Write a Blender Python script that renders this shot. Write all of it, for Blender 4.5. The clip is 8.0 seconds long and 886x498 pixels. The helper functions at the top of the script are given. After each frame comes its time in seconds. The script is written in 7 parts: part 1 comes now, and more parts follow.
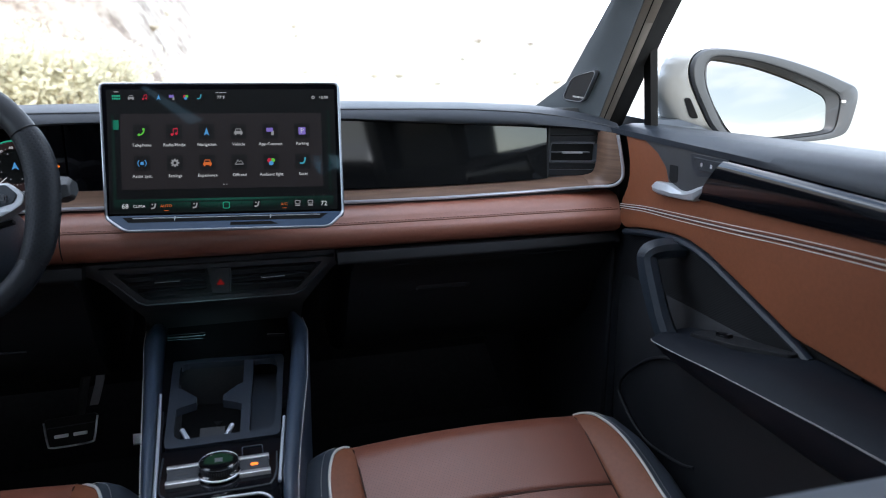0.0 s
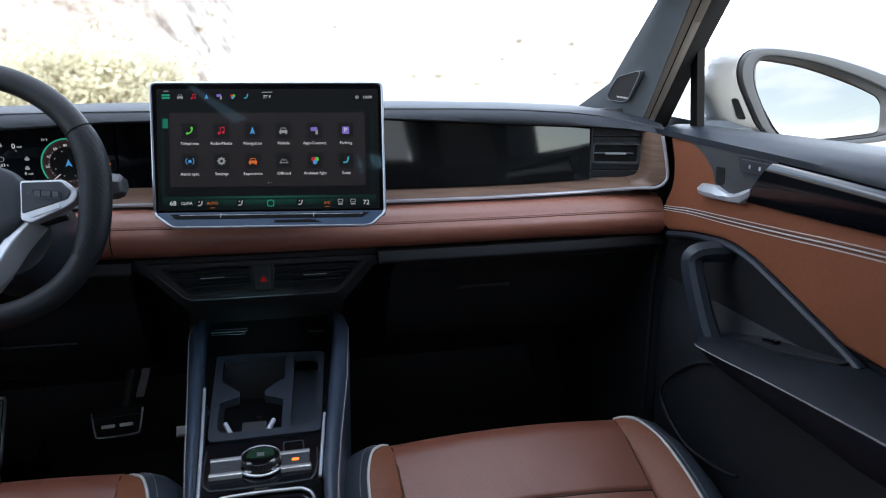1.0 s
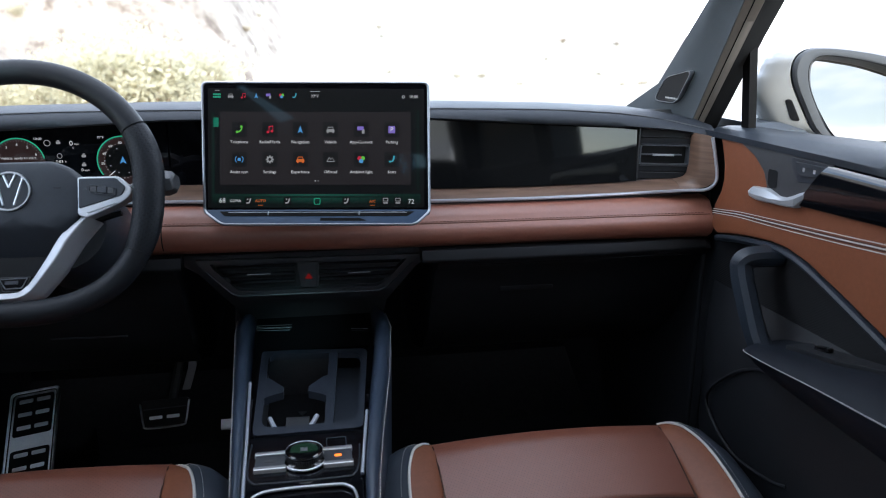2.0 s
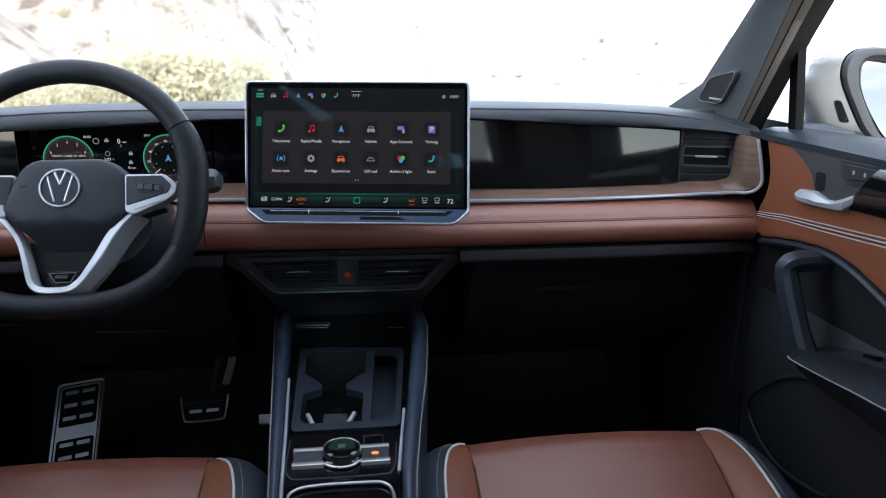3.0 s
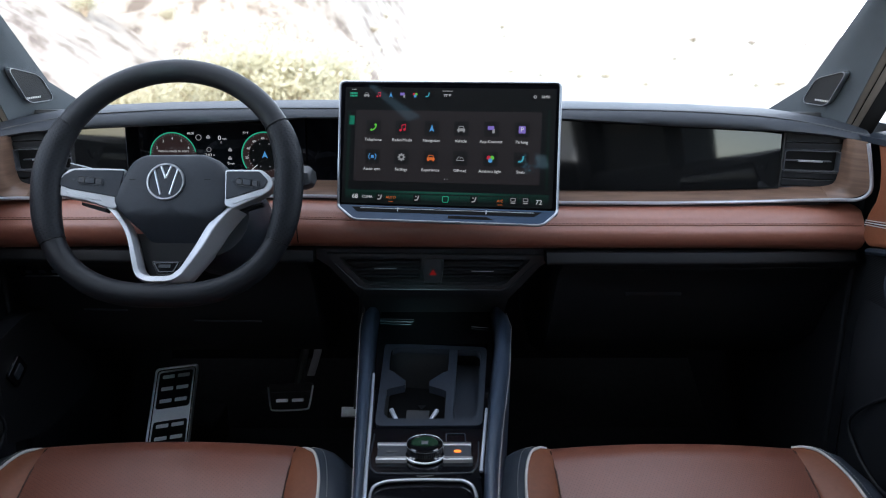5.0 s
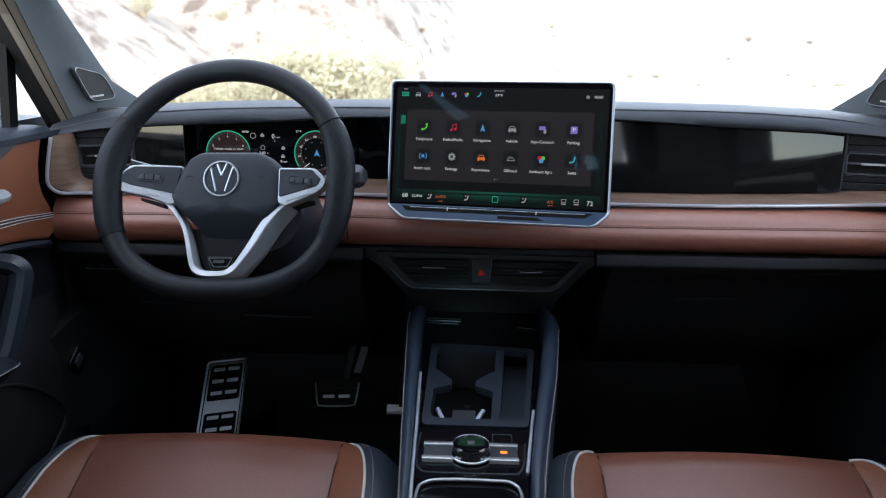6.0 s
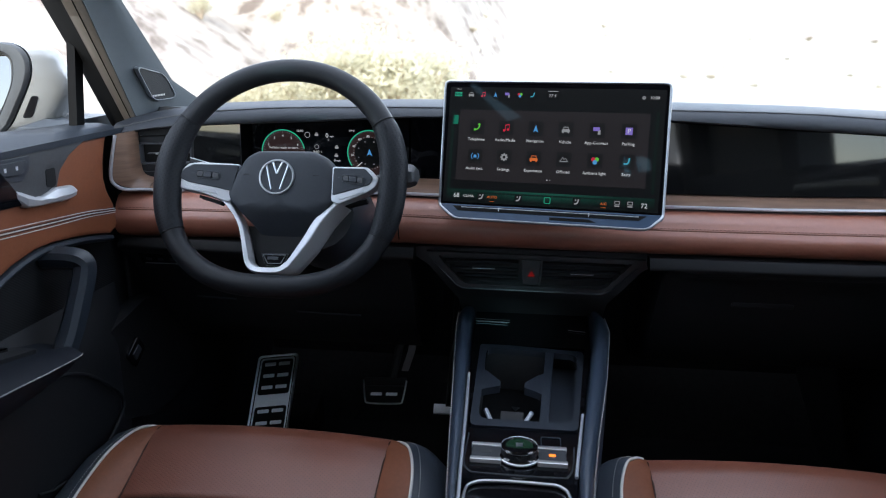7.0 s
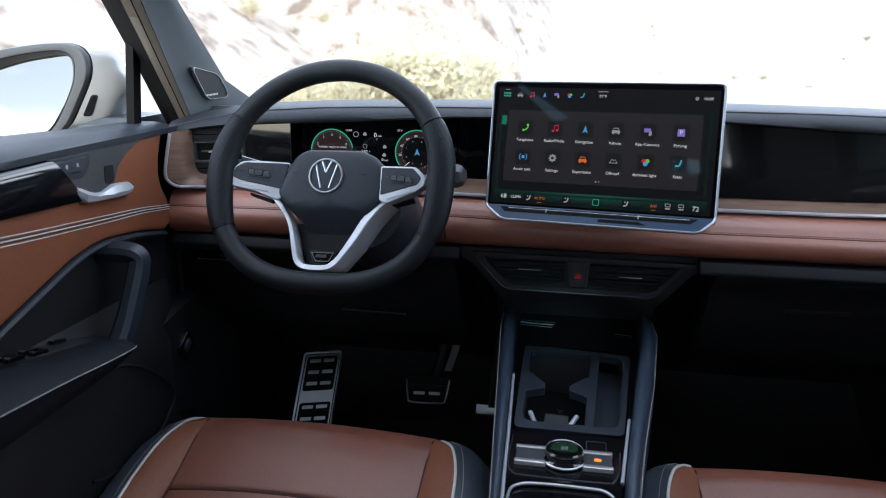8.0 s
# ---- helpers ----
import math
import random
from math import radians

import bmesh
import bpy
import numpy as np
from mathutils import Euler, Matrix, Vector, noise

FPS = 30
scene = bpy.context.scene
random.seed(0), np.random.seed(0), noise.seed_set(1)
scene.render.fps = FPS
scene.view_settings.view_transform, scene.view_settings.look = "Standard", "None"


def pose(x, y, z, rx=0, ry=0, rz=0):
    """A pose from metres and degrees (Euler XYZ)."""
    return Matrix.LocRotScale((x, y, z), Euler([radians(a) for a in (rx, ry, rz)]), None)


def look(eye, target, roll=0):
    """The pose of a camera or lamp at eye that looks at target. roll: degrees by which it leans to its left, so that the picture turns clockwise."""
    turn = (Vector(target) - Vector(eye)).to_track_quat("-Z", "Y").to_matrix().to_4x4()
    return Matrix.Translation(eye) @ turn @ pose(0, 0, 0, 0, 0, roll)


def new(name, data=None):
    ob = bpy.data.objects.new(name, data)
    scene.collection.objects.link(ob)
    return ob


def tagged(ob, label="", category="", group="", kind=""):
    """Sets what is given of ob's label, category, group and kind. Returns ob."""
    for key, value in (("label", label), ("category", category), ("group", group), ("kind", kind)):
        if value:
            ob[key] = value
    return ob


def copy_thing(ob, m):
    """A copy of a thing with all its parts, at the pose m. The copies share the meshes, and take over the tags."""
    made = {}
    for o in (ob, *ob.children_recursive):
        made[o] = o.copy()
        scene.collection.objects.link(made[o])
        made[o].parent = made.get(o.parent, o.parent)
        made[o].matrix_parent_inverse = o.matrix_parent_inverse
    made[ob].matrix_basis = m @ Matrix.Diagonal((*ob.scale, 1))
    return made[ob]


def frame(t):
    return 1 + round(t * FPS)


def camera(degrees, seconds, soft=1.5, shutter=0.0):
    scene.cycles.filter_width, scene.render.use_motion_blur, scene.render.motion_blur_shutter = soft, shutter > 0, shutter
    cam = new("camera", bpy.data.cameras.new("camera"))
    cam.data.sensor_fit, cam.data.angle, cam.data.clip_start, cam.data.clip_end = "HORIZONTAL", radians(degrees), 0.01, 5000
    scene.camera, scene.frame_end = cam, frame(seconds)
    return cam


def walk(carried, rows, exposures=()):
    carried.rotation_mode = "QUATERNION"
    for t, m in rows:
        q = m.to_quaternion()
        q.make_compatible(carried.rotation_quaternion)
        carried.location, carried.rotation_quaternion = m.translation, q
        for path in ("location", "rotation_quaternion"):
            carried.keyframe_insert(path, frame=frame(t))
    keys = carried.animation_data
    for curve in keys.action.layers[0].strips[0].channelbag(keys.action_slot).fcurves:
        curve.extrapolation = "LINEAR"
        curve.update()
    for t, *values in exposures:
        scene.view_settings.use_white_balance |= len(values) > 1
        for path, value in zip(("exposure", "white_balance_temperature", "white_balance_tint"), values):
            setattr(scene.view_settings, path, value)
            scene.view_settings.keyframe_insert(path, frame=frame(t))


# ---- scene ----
cam = camera(63.4, 8.0, 1.0)
cam.data.dof.use_dof, cam.data.dof.focus_distance, cam.data.dof.aperture_fstop = True, 1.25, 5.2

# eye, then yaw to the left, pitch and lean in degrees
PATH = [
    (0, (0.0321, -1.2071, 1.2384), (-16.594, -14.653, 0.238)),
    (0.5, (0.0295, -1.2062, 1.2384), (-15.140, -14.662, 0.250)),
    (1, (0.0268, -1.2054, 1.2384), (-13.515, -14.670, 0.226)),
    (1.5, (0.0240, -1.2047, 1.2384), (-11.805, -14.683, 0.248)),
    (3, (0.0157, -1.2030, 1.2383), (-7.344, -14.701, 0.265)),
    (3.5, (0.0129, -1.2026, 1.2383), (-5.897, -14.713, 0.269)),
    (4, (0.0100, -1.2023, 1.2383), (-4.164, -14.717, 0.303)),
    (4.5, (0.0071, -1.2020, 1.2383), (-2.523, -14.731, 0.273)),
    (6, (-0.0017, -1.2017, 1.2382), (2.883, -14.771, 0.292)),
    (6.5, (-0.0047, -1.2018, 1.2382), (4.838, -14.782, 0.277)),
    (7, (-0.0077, -1.2019, 1.2382), (6.736, -14.780, 0.261)),
    (7.5, (-0.0108, -1.2021, 1.2382), (8.523, -14.786, 0.249)),
    (8, (-0.0139, -1.2024, 1.2381), (10.223, -14.782, 0.278)),
]


def aimed(eye, yaw, pitch, lean):
    a, b = radians(yaw), radians(pitch)
    ahead = Vector((-math.sin(a) * math.cos(b), math.cos(a) * math.cos(b), math.sin(b)))
    return look(eye, Vector(eye) + ahead, lean)


walk(cam, [(t, aimed(eye, *turn)) for t, eye, turn in PATH], exposures=[(0.0, 2.0, 6350, 10), (8.0, 2.0, 6350, 10)])

# ---- light ----
SUN_ELEVATION, SUN_TURN = radians(30), radians(181)
world = bpy.data.worlds.new("sky")
scene.world = world
world.use_nodes = True
wt = world.node_tree
sky = wt.nodes.new("ShaderNodeTexSky")
sky.sky_type, sky.sun_disc = "NISHITA", False
sky.sun_elevation, sky.sun_rotation = SUN_ELEVATION, SUN_TURN
sky.dust_density = 0.6
clouds = wt.nodes.new("ShaderNodeTexNoise")
clouds.inputs["Scale"].default_value, clouds.inputs["Detail"].default_value = 3.2, 6.0
where = wt.nodes.new("ShaderNodeTexCoord")
squash = wt.nodes.new("ShaderNodeMapping")
squash.inputs["Scale"].default_value = (1, 1, 3.5)
wt.links.new(where.outputs["Generated"], squash.inputs["Vector"])
wt.links.new(squash.outputs["Vector"], clouds.inputs["Vector"])
cover = wt.nodes.new("ShaderNodeValToRGB")
cover.color_ramp.elements[0].position, cover.color_ramp.elements[1].position = 0.42, 0.66
wt.links.new(clouds.outputs["Fac"], cover.inputs["Fac"])
blend = wt.nodes.new("ShaderNodeMix")
blend.data_type = "RGBA"
blend.inputs[7].default_value = (12, 12.7, 14.2, 1)
wt.links.new(cover.outputs["Color"], blend.inputs[0])
wt.links.new(sky.outputs["Color"], blend.inputs[6])
wt.links.new(blend.outputs[2], wt.nodes["Background"].inputs["Color"])
wt.nodes["Background"].inputs["Strength"].default_value = 0.15

sun = new("sun", bpy.data.lights.new("sun", "SUN"))
sun.data.energy, sun.data.angle, sun.data.color = 1.3, radians(4), (1.0, 0.96, 0.9)
sun_way = Vector((math.sin(SUN_TURN) * math.cos(SUN_ELEVATION), math.cos(SUN_TURN) * math.cos(SUN_ELEVATION), math.sin(SUN_ELEVATION)))
sun.matrix_world = look(sun_way * 50, (0, 0, 0))


# ---- materials ----
def material(name, base, rough=0.5, metal=0.0, vary=0.12, scale=60.0, bump=0.0, bump_scale=900.0, coat=0.0, ior=1.5, tint=None, spec=0.5):
    """Principled surface with two scales of colour variation and a fine relief."""
    m = bpy.data.materials.new(name)
    m.use_nodes = True
    t, b = m.node_tree, m.node_tree.nodes["Principled BSDF"]
    b.inputs["Metallic"].default_value, b.inputs["IOR"].default_value = metal, ior
    b.inputs["Coat Weight"].default_value, b.inputs["Coat Roughness"].default_value = coat, 0.05
    b.inputs["Specular IOR Level"].default_value = spec
    spot = t.nodes.new("ShaderNodeTexCoord")
    fine, broad = t.nodes.new("ShaderNodeTexNoise"), t.nodes.new("ShaderNodeTexNoise")
    fine.inputs["Scale"].default_value, fine.inputs["Detail"].default_value = scale * 6, 4
    broad.inputs["Scale"].default_value, broad.inputs["Detail"].default_value = scale * 0.25, 3
    for n in (fine, broad):
        t.links.new(spot.outputs["Object"], n.inputs["Vector"])
    add = t.nodes.new("ShaderNodeMath")
    add.operation = "ADD"
    t.links.new(fine.outputs["Fac"], add.inputs[0])
    t.links.new(broad.outputs["Fac"], add.inputs[1])
    ramp = t.nodes.new("ShaderNodeMapRange")
    ramp.inputs["From Min"].default_value, ramp.inputs["From Max"].default_value = 0.6, 1.4
    t.links.new(add.outputs[0], ramp.inputs["Value"])
    mix = t.nodes.new("ShaderNodeMix")
    mix.data_type = "RGBA"
    other = tint or base
    mix.inputs[6].default_value = (*[c * (1 - vary) for c in base], 1)
    mix.inputs[7].default_value = (*[min(1, c * (1 + vary)) for c in other], 1)
    t.links.new(ramp.outputs[0], mix.inputs[0])
    t.links.new(mix.outputs[2], b.inputs["Base Color"])
    rr = t.nodes.new("ShaderNodeMapRange")
    rr.inputs["To Min"].default_value, rr.inputs["To Max"].default_value = rough * (1 - 0.6 * min(vary, 0.4)), min(1, rough * (1 + 0.6 * min(vary, 0.4)))
    t.links.new(broad.outputs["Fac"], rr.inputs["Value"])
    t.links.new(rr.outputs[0], b.inputs["Roughness"])
    if bump:
        cells = t.nodes.new("ShaderNodeTexVoronoi")
        cells.inputs["Scale"].default_value = bump_scale
        t.links.new(spot.outputs["Object"], cells.inputs["Vector"])
        relief = t.nodes.new("ShaderNodeBump")
        relief.inputs["Strength"].default_value, relief.inputs["Distance"].default_value = bump, 0.0006
        t.links.new(cells.outputs["Distance"], relief.inputs["Height"])
        t.links.new(relief.outputs[0], b.inputs["Normal"])
    return m


def perforated(name, base, pitch=0.0042, hole=0.2, upright=False, rough=0.4, spec=0.5):
    """Leather with rows of small punched holes."""
    m = material(name, base, rough, 0, 0.1, 40, 0.15, 900, spec=spec)
    t, b = m.node_tree, m.node_tree.nodes["Principled BSDF"]
    spot = t.nodes.new("ShaderNodeTexCoord")
    turn = t.nodes.new("ShaderNodeMapping")
    turn.inputs["Scale"].default_value = (1 / pitch, 0, 1 / pitch) if upright else (1 / pitch, 1 / pitch, 0)
    turn.inputs["Rotation"].default_value = (0, radians(32), 0) if upright else (0, 0, radians(32))
    t.links.new(spot.outputs["Object"], turn.inputs["Vector"])
    grid = t.nodes.new("ShaderNodeTexVoronoi")
    grid.inputs["Scale"].default_value, grid.inputs["Randomness"].default_value = 1.0, 0.0
    t.links.new(turn.outputs[0], grid.inputs["Vector"])
    edge = t.nodes.new("ShaderNodeMapRange")
    edge.inputs["From Min"].default_value, edge.inputs["From Max"].default_value = hole * 0.75, hole
    t.links.new(grid.outputs["Distance"], edge.inputs["Value"])
    old = b.inputs["Base Color"].links[0].from_socket
    mix = t.nodes.new("ShaderNodeMix")
    mix.data_type = "RGBA"
    mix.inputs[6].default_value = (*[c * 0.66 for c in base], 1)
    t.links.new(edge.outputs[0], mix.inputs[0])
    t.links.new(old, mix.inputs[7])
    t.links.new(mix.outputs[2], b.inputs["Base Color"])
    relief = b.inputs["Normal"].links[0].from_node
    second = t.nodes.new("ShaderNodeBump")
    second.inputs["Strength"].default_value, second.inputs["Distance"].default_value = 0.35, 0.0008
    t.links.new(edge.outputs[0], second.inputs["Height"])
    t.links.new(relief.outputs[0], second.inputs["Normal"])
    t.links.new(second.outputs[0], b.inputs["Normal"])
    return m


def wooden(name, base, dark):
    """Open-pored veneer, its grain along x."""
    m = material(name, base, 0.45, 0, 0.08, 30, 0.0)
    t, b = m.node_tree, m.node_tree.nodes["Principled BSDF"]
    spot = t.nodes.new("ShaderNodeTexCoord")
    long = t.nodes.new("ShaderNodeMapping")
    long.inputs["Scale"].default_value = (8, 12, 170)
    t.links.new(spot.outputs["Object"], long.inputs["Vector"])
    grain = t.nodes.new("ShaderNodeTexNoise")
    grain.inputs["Scale"].default_value, grain.inputs["Detail"].default_value = 1.6, 3
    t.links.new(long.outputs[0], grain.inputs["Vector"])
    ramp = t.nodes.new("ShaderNodeValToRGB")
    ramp.color_ramp.elements[0].position, ramp.color_ramp.elements[1].position = 0.36, 0.62
    ramp.color_ramp.elements[0].color, ramp.color_ramp.elements[1].color = (*dark, 1), (*base, 1)
    t.links.new(grain.outputs["Fac"], ramp.inputs["Fac"])
    t.links.new(ramp.outputs[0], b.inputs["Base Color"])
    relief = t.nodes.new("ShaderNodeBump")
    relief.inputs["Strength"].default_value, relief.inputs["Distance"].default_value = 0.12, 0.0004
    t.links.new(grain.outputs["Fac"], relief.inputs["Height"])
    t.links.new(relief.outputs[0], b.inputs["Normal"])
    return m


def ribbed(name, base, pitch, turn_deg, rough=0.55):
    """Plastic or cloth with fine slanting ribs."""
    m = material(name, base, rough, 0, 0.1, 40)
    t, b = m.node_tree, m.node_tree.nodes["Principled BSDF"]
    spot = t.nodes.new("ShaderNodeTexCoord")
    turn = t.nodes.new("ShaderNodeMapping")
    turn.inputs["Rotation"].default_value = (radians(turn_deg), 0, 0)
    t.links.new(spot.outputs["Object"], turn.inputs["Vector"])
    wave = t.nodes.new("ShaderNodeTexWave")
    wave.bands_direction = "Z"
    wave.inputs["Scale"].default_value = 0.314 / pitch
    t.links.new(turn.outputs[0], wave.inputs["Vector"])
    relief = t.nodes.new("ShaderNodeBump")
    relief.inputs["Strength"].default_value, relief.inputs["Distance"].default_value = 0.22, 0.0008
    t.links.new(wave.outputs["Fac"], relief.inputs["Height"])
    t.links.new(relief.outputs[0], b.inputs["Normal"])
    return m


def glowing(name, colour, strength):
    m = bpy.data.materials.new(name)
    m.use_nodes = True
    b = m.node_tree.nodes["Principled BSDF"]
    b.inputs["Base Color"].default_value = (0.01, 0.01, 0.01, 1)
    b.inputs["Roughness"].default_value = 0.04
    b.inputs["Specular IOR Level"].default_value = 0.12
    b.inputs["Emission Color"].default_value = (*colour, 1)
    b.inputs["Emission Strength"].default_value = strength
    return m


def clear(name, gloss=0.05, tint=(0.97, 0.985, 0.975)):
    m = bpy.data.materials.new(name)
    m.use_nodes = True
    t = m.node_tree
    out = t.nodes["Material Output"]
    t.nodes.remove(t.nodes["Principled BSDF"])
    see, shine, mix = t.nodes.new("ShaderNodeBsdfTransparent"), t.nodes.new("ShaderNodeBsdfGlossy"), t.nodes.new("ShaderNodeMixShader")
    see.inputs["Color"].default_value = (*tint, 1)
    shine.inputs["Roughness"].default_value = 0.0
    mix.inputs[0].default_value = gloss
    t.links.new(see.outputs[0], mix.inputs[1])
    t.links.new(shine.outputs[0], mix.inputs[2])
    t.links.new(mix.outputs[0], out.inputs["Surface"])
    return m


TAN = (0.186, 0.062, 0.038)
# same tan leather; dash and side copies recoloured for the light on each
tan = material("tan_leather_lightened", (0.283, 0.103, 0.064), 0.42, 0, 0.1, 30, 0.22, 1100, spec=0.9)
tan_warmed = material("tan_leather_warmed", (0.2, 0.064, 0.028), 0.5, 0, 0.12, 30, 0.25, 1100, spec=0.4)
tan_holes = perforated("tan_perforated_leather", TAN, spec=0.55)
soft = material("dark_soft_plastic", (0.0225, 0.026, 0.032), 0.52, 0, 0.15, 40, 0.35, 1400, spec=0.36)
hub_grey = material("airbag_cover_grey", (0.0165, 0.0205, 0.0265), 0.48, 0, 0.15, 40, 0.35, 1400, spec=0.4)
plastic = material("black_grained_plastic", (0.041, 0.0425, 0.045), 0.5, 0, 0.2, 40, 0.3, 1200)
slate = material("slate_plastic", (0.022, 0.026, 0.033), 0.4, 0, 0.12, 40, 0.2, 1500)
rim_leather = material("black_wheel_leather", (0.009, 0.0105, 0.013), 0.45, 0, 0.2, 50, 0.3, 1200, spec=0.28)
rim_holes = perforated("black_perforated_leather", (0.009, 0.0105, 0.013), 0.0046, 0.3, upright=True, rough=0.5, spec=0.22)
seat_dark = material("dark_blue_grey_leather", (0.048, 0.058, 0.073), 0.33, 0, 0.15, 40, 0.3, 1100)
quarter = clear("dark_privacy_glass", 0.03, (0.009, 0.0095, 0.01))
arm_dark = material("dark_armrest_leather", (0.0085, 0.0108, 0.0155), 0.55, 0, 0.15, 40, 0.2, 1100, spec=0.11)
seal_black = material("black_seal_rubber", (0.005, 0.005, 0.005), 0.7, 0, 0.2, 60, spec=0.08)
belt_soft = material("dark_belt_plastic", (0.0165, 0.0218, 0.0295), 0.45, 0, 0.15, 40, 0.3, 1400, spec=0.36)
trim_black = material("gloss_trim_black", (0.004, 0.0045, 0.006), 0.12, 0, 0.1, 4, coat=0.4)
door_plastic = material("black_door_plastic", (0.0115, 0.0125, 0.0145), 0.55, 0, 0.2, 40, 0.3, 1200, spec=0.3)
door_slate = material("door_slate_plastic", (0.0175, 0.0235, 0.0315), 0.38, 0, 0.12, 40, 0.2, 1500, spec=0.35)
rail_grey = material("slate_padding", (0.031, 0.0445, 0.067), 0.36, 0, 0.12, 40, 0.2, 1500)
tray_grey = material("tray_grey_plastic", (0.021, 0.027, 0.037), 0.42, 0, 0.12, 40, 0.2, 1500)
gloss = material("piano_black", (0.004, 0.004, 0.005), 0.06, 0, 0.3, 8, 0, coat=1.0)
glass_black = material("black_glass", (0.003, 0.003, 0.004), 0.05, 0, 0.2, 5, 0, spec=0.2)
panel_glass = material("dark_panel_glass", (0.0062, 0.0064, 0.0066), 0.05, 0, 0.2, 5, 0, spec=0.5)
chrome = material("satin_chrome", (0.6, 0.61, 0.63), 0.3, 1, 0.06, 20)
dim_chrome = material("dark_satin_chrome", (0.36, 0.37, 0.39), 0.34, 1, 0.08, 20)
silver = material("silver_paint", (0.52, 0.53, 0.545), 0.36, 0.35, 0.06, 60)
lever_silver = material("satin_lever_silver", (0.38, 0.39, 0.405), 0.36, 0.4, 0.06, 60)
steel = material("brushed_steel", (0.78, 0.8, 0.83), 0.42, 1, 0.12, 80)
thread = material("pale_thread", (0.62, 0.6, 0.56), 0.7, 0, 0.1, 300)
wood = wooden("open_pore_wood", (0.195, 0.115, 0.077), (0.14, 0.082, 0.055))
grille = ribbed("ribbed_dark_grille", (0.0065, 0.007, 0.008), 0.0035, 35)
pillar_cloth = material("grey_pillar_cloth", (0.058, 0.068, 0.074), 0.7, 0, 0.15, 120, 0.3, 1600)
frame_brown = material("grey_brown_frame", (0.11, 0.094, 0.079), 0.38, 0, 0.1, 40)
rubber = material("black_rubber", (0.010, 0.0104, 0.0112), 0.55, 0, 0.2, 60, spec=0.2)
pedal_steel = material("matt_pedal_steel", (0.88, 0.93, 0.98), 0.38, 0.95, 0.1, 80)
satin_edge = material("satin_edge_metal", (0.4, 0.43, 0.48), 0.5, 0.5, 0.08, 40)
carpet = material("black_carpet", (0.0115, 0.0114, 0.0117), 0.95, 0, 0.4, 300, 0.6, 700, spec=0.05)
white_paint = material("white_car_paint", (0.29, 0.295, 0.292), 0.25, 0, 0.03, 5, 0, coat=0.6)
mirror_glass = material("mirror_glass", (0.262, 0.234, 0.214), 0.01, 1, 0.01, 2)
pane = clear("window_glass", 0.04)
privacy = clear("tinted_glass", 0.04, (0.26, 0.265, 0.265))
reflex_glass = clear("tinted_reflex_glass", 0.03, (0.60, 0.80, 0.86))
headliner = material("grey_headliner", (0.42, 0.415, 0.41), 0.9, 0, 0.1, 100)


# ---- mesh tools ----
def part(name, bm, mat, parent=None, label="", sharp=38):
    """Links a bmesh as one mesh object under a thing or part."""
    bmesh.ops.remove_doubles(bm, verts=bm.verts[:], dist=1e-6)
    bmesh.ops.recalc_face_normals(bm, faces=bm.faces[:])
    lim = radians(sharp)
    for f in bm.faces:
        f.smooth = True
    for e in bm.edges:
        if len(e.link_faces) == 2 and e.calc_face_angle(0) > lim:
            e.smooth = False
    # area-weighted corner normals keep flat faces flat beside their eased edges
    corner = None
    if len(bm.faces) < 400:
        cos_lim = math.cos(lim)
        area = {f: f.calc_area() for f in bm.faces}
        corner = []
        for f in bm.faces:
            for v in f.verts:
                n = Vector()
                for g in v.link_faces:
                    if g.normal.dot(f.normal) >= cos_lim:
                        n += g.normal * area[g]
                corner.append(n.normalized() if n.length > 1e-12 else f.normal.copy())
    me = bpy.data.meshes.new(name)
    bm.to_mesh(me)
    bm.free()
    if corner:
        me.normals_split_custom_set(corner)
    me.materials.append(mat)
    ob = new(name, me)
    if parent is not None:
        ob.parent = parent
        if parent.type == "EMPTY":
            ob.matrix_parent_inverse = Matrix.Translation(-parent.location)
    if label:
        ob["label"] = label
    return ob


def thing(name, label, category, at=(0, 0, 0), group="", kind=""):
    ob = new(name)
    ob.empty_display_size = 0.05
    ob.location = at
    return tagged(ob, label, category, group, kind)


def loft(bm, rings, closed=True, caps=True):
    rows = [[bm.verts.new(p) for p in r] for r in rings]
    n = len(rows[0])
    for a, b in zip(rows, rows[1:]):
        for i in range(n if closed else n - 1):
            j = (i + 1) % n
            bm.faces.new((a[i], a[j], b[j], b[i]))
    if caps and closed:
        bm.faces.new(rows[0][::-1])
        bm.faces.new(rows[-1])
    return bm


def curve(pts, n=8):
    """A smooth line through the points."""
    p = [Vector(q) for q in pts]
    p = [p[0] * 2 - p[1]] + p + [p[-1] * 2 - p[-2]]
    out = []
    for k in range(1, len(p) - 2):
        a, b, c, d = p[k - 1:k + 3]
        for i in range(n):
            s = i / n
            out.append(0.5 * (2 * b + (c - a) * s + (2 * a - 5 * b + 4 * c - d) * s * s + (3 * b - a - 3 * c + d) * s ** 3))
    return out + [p[-2]]


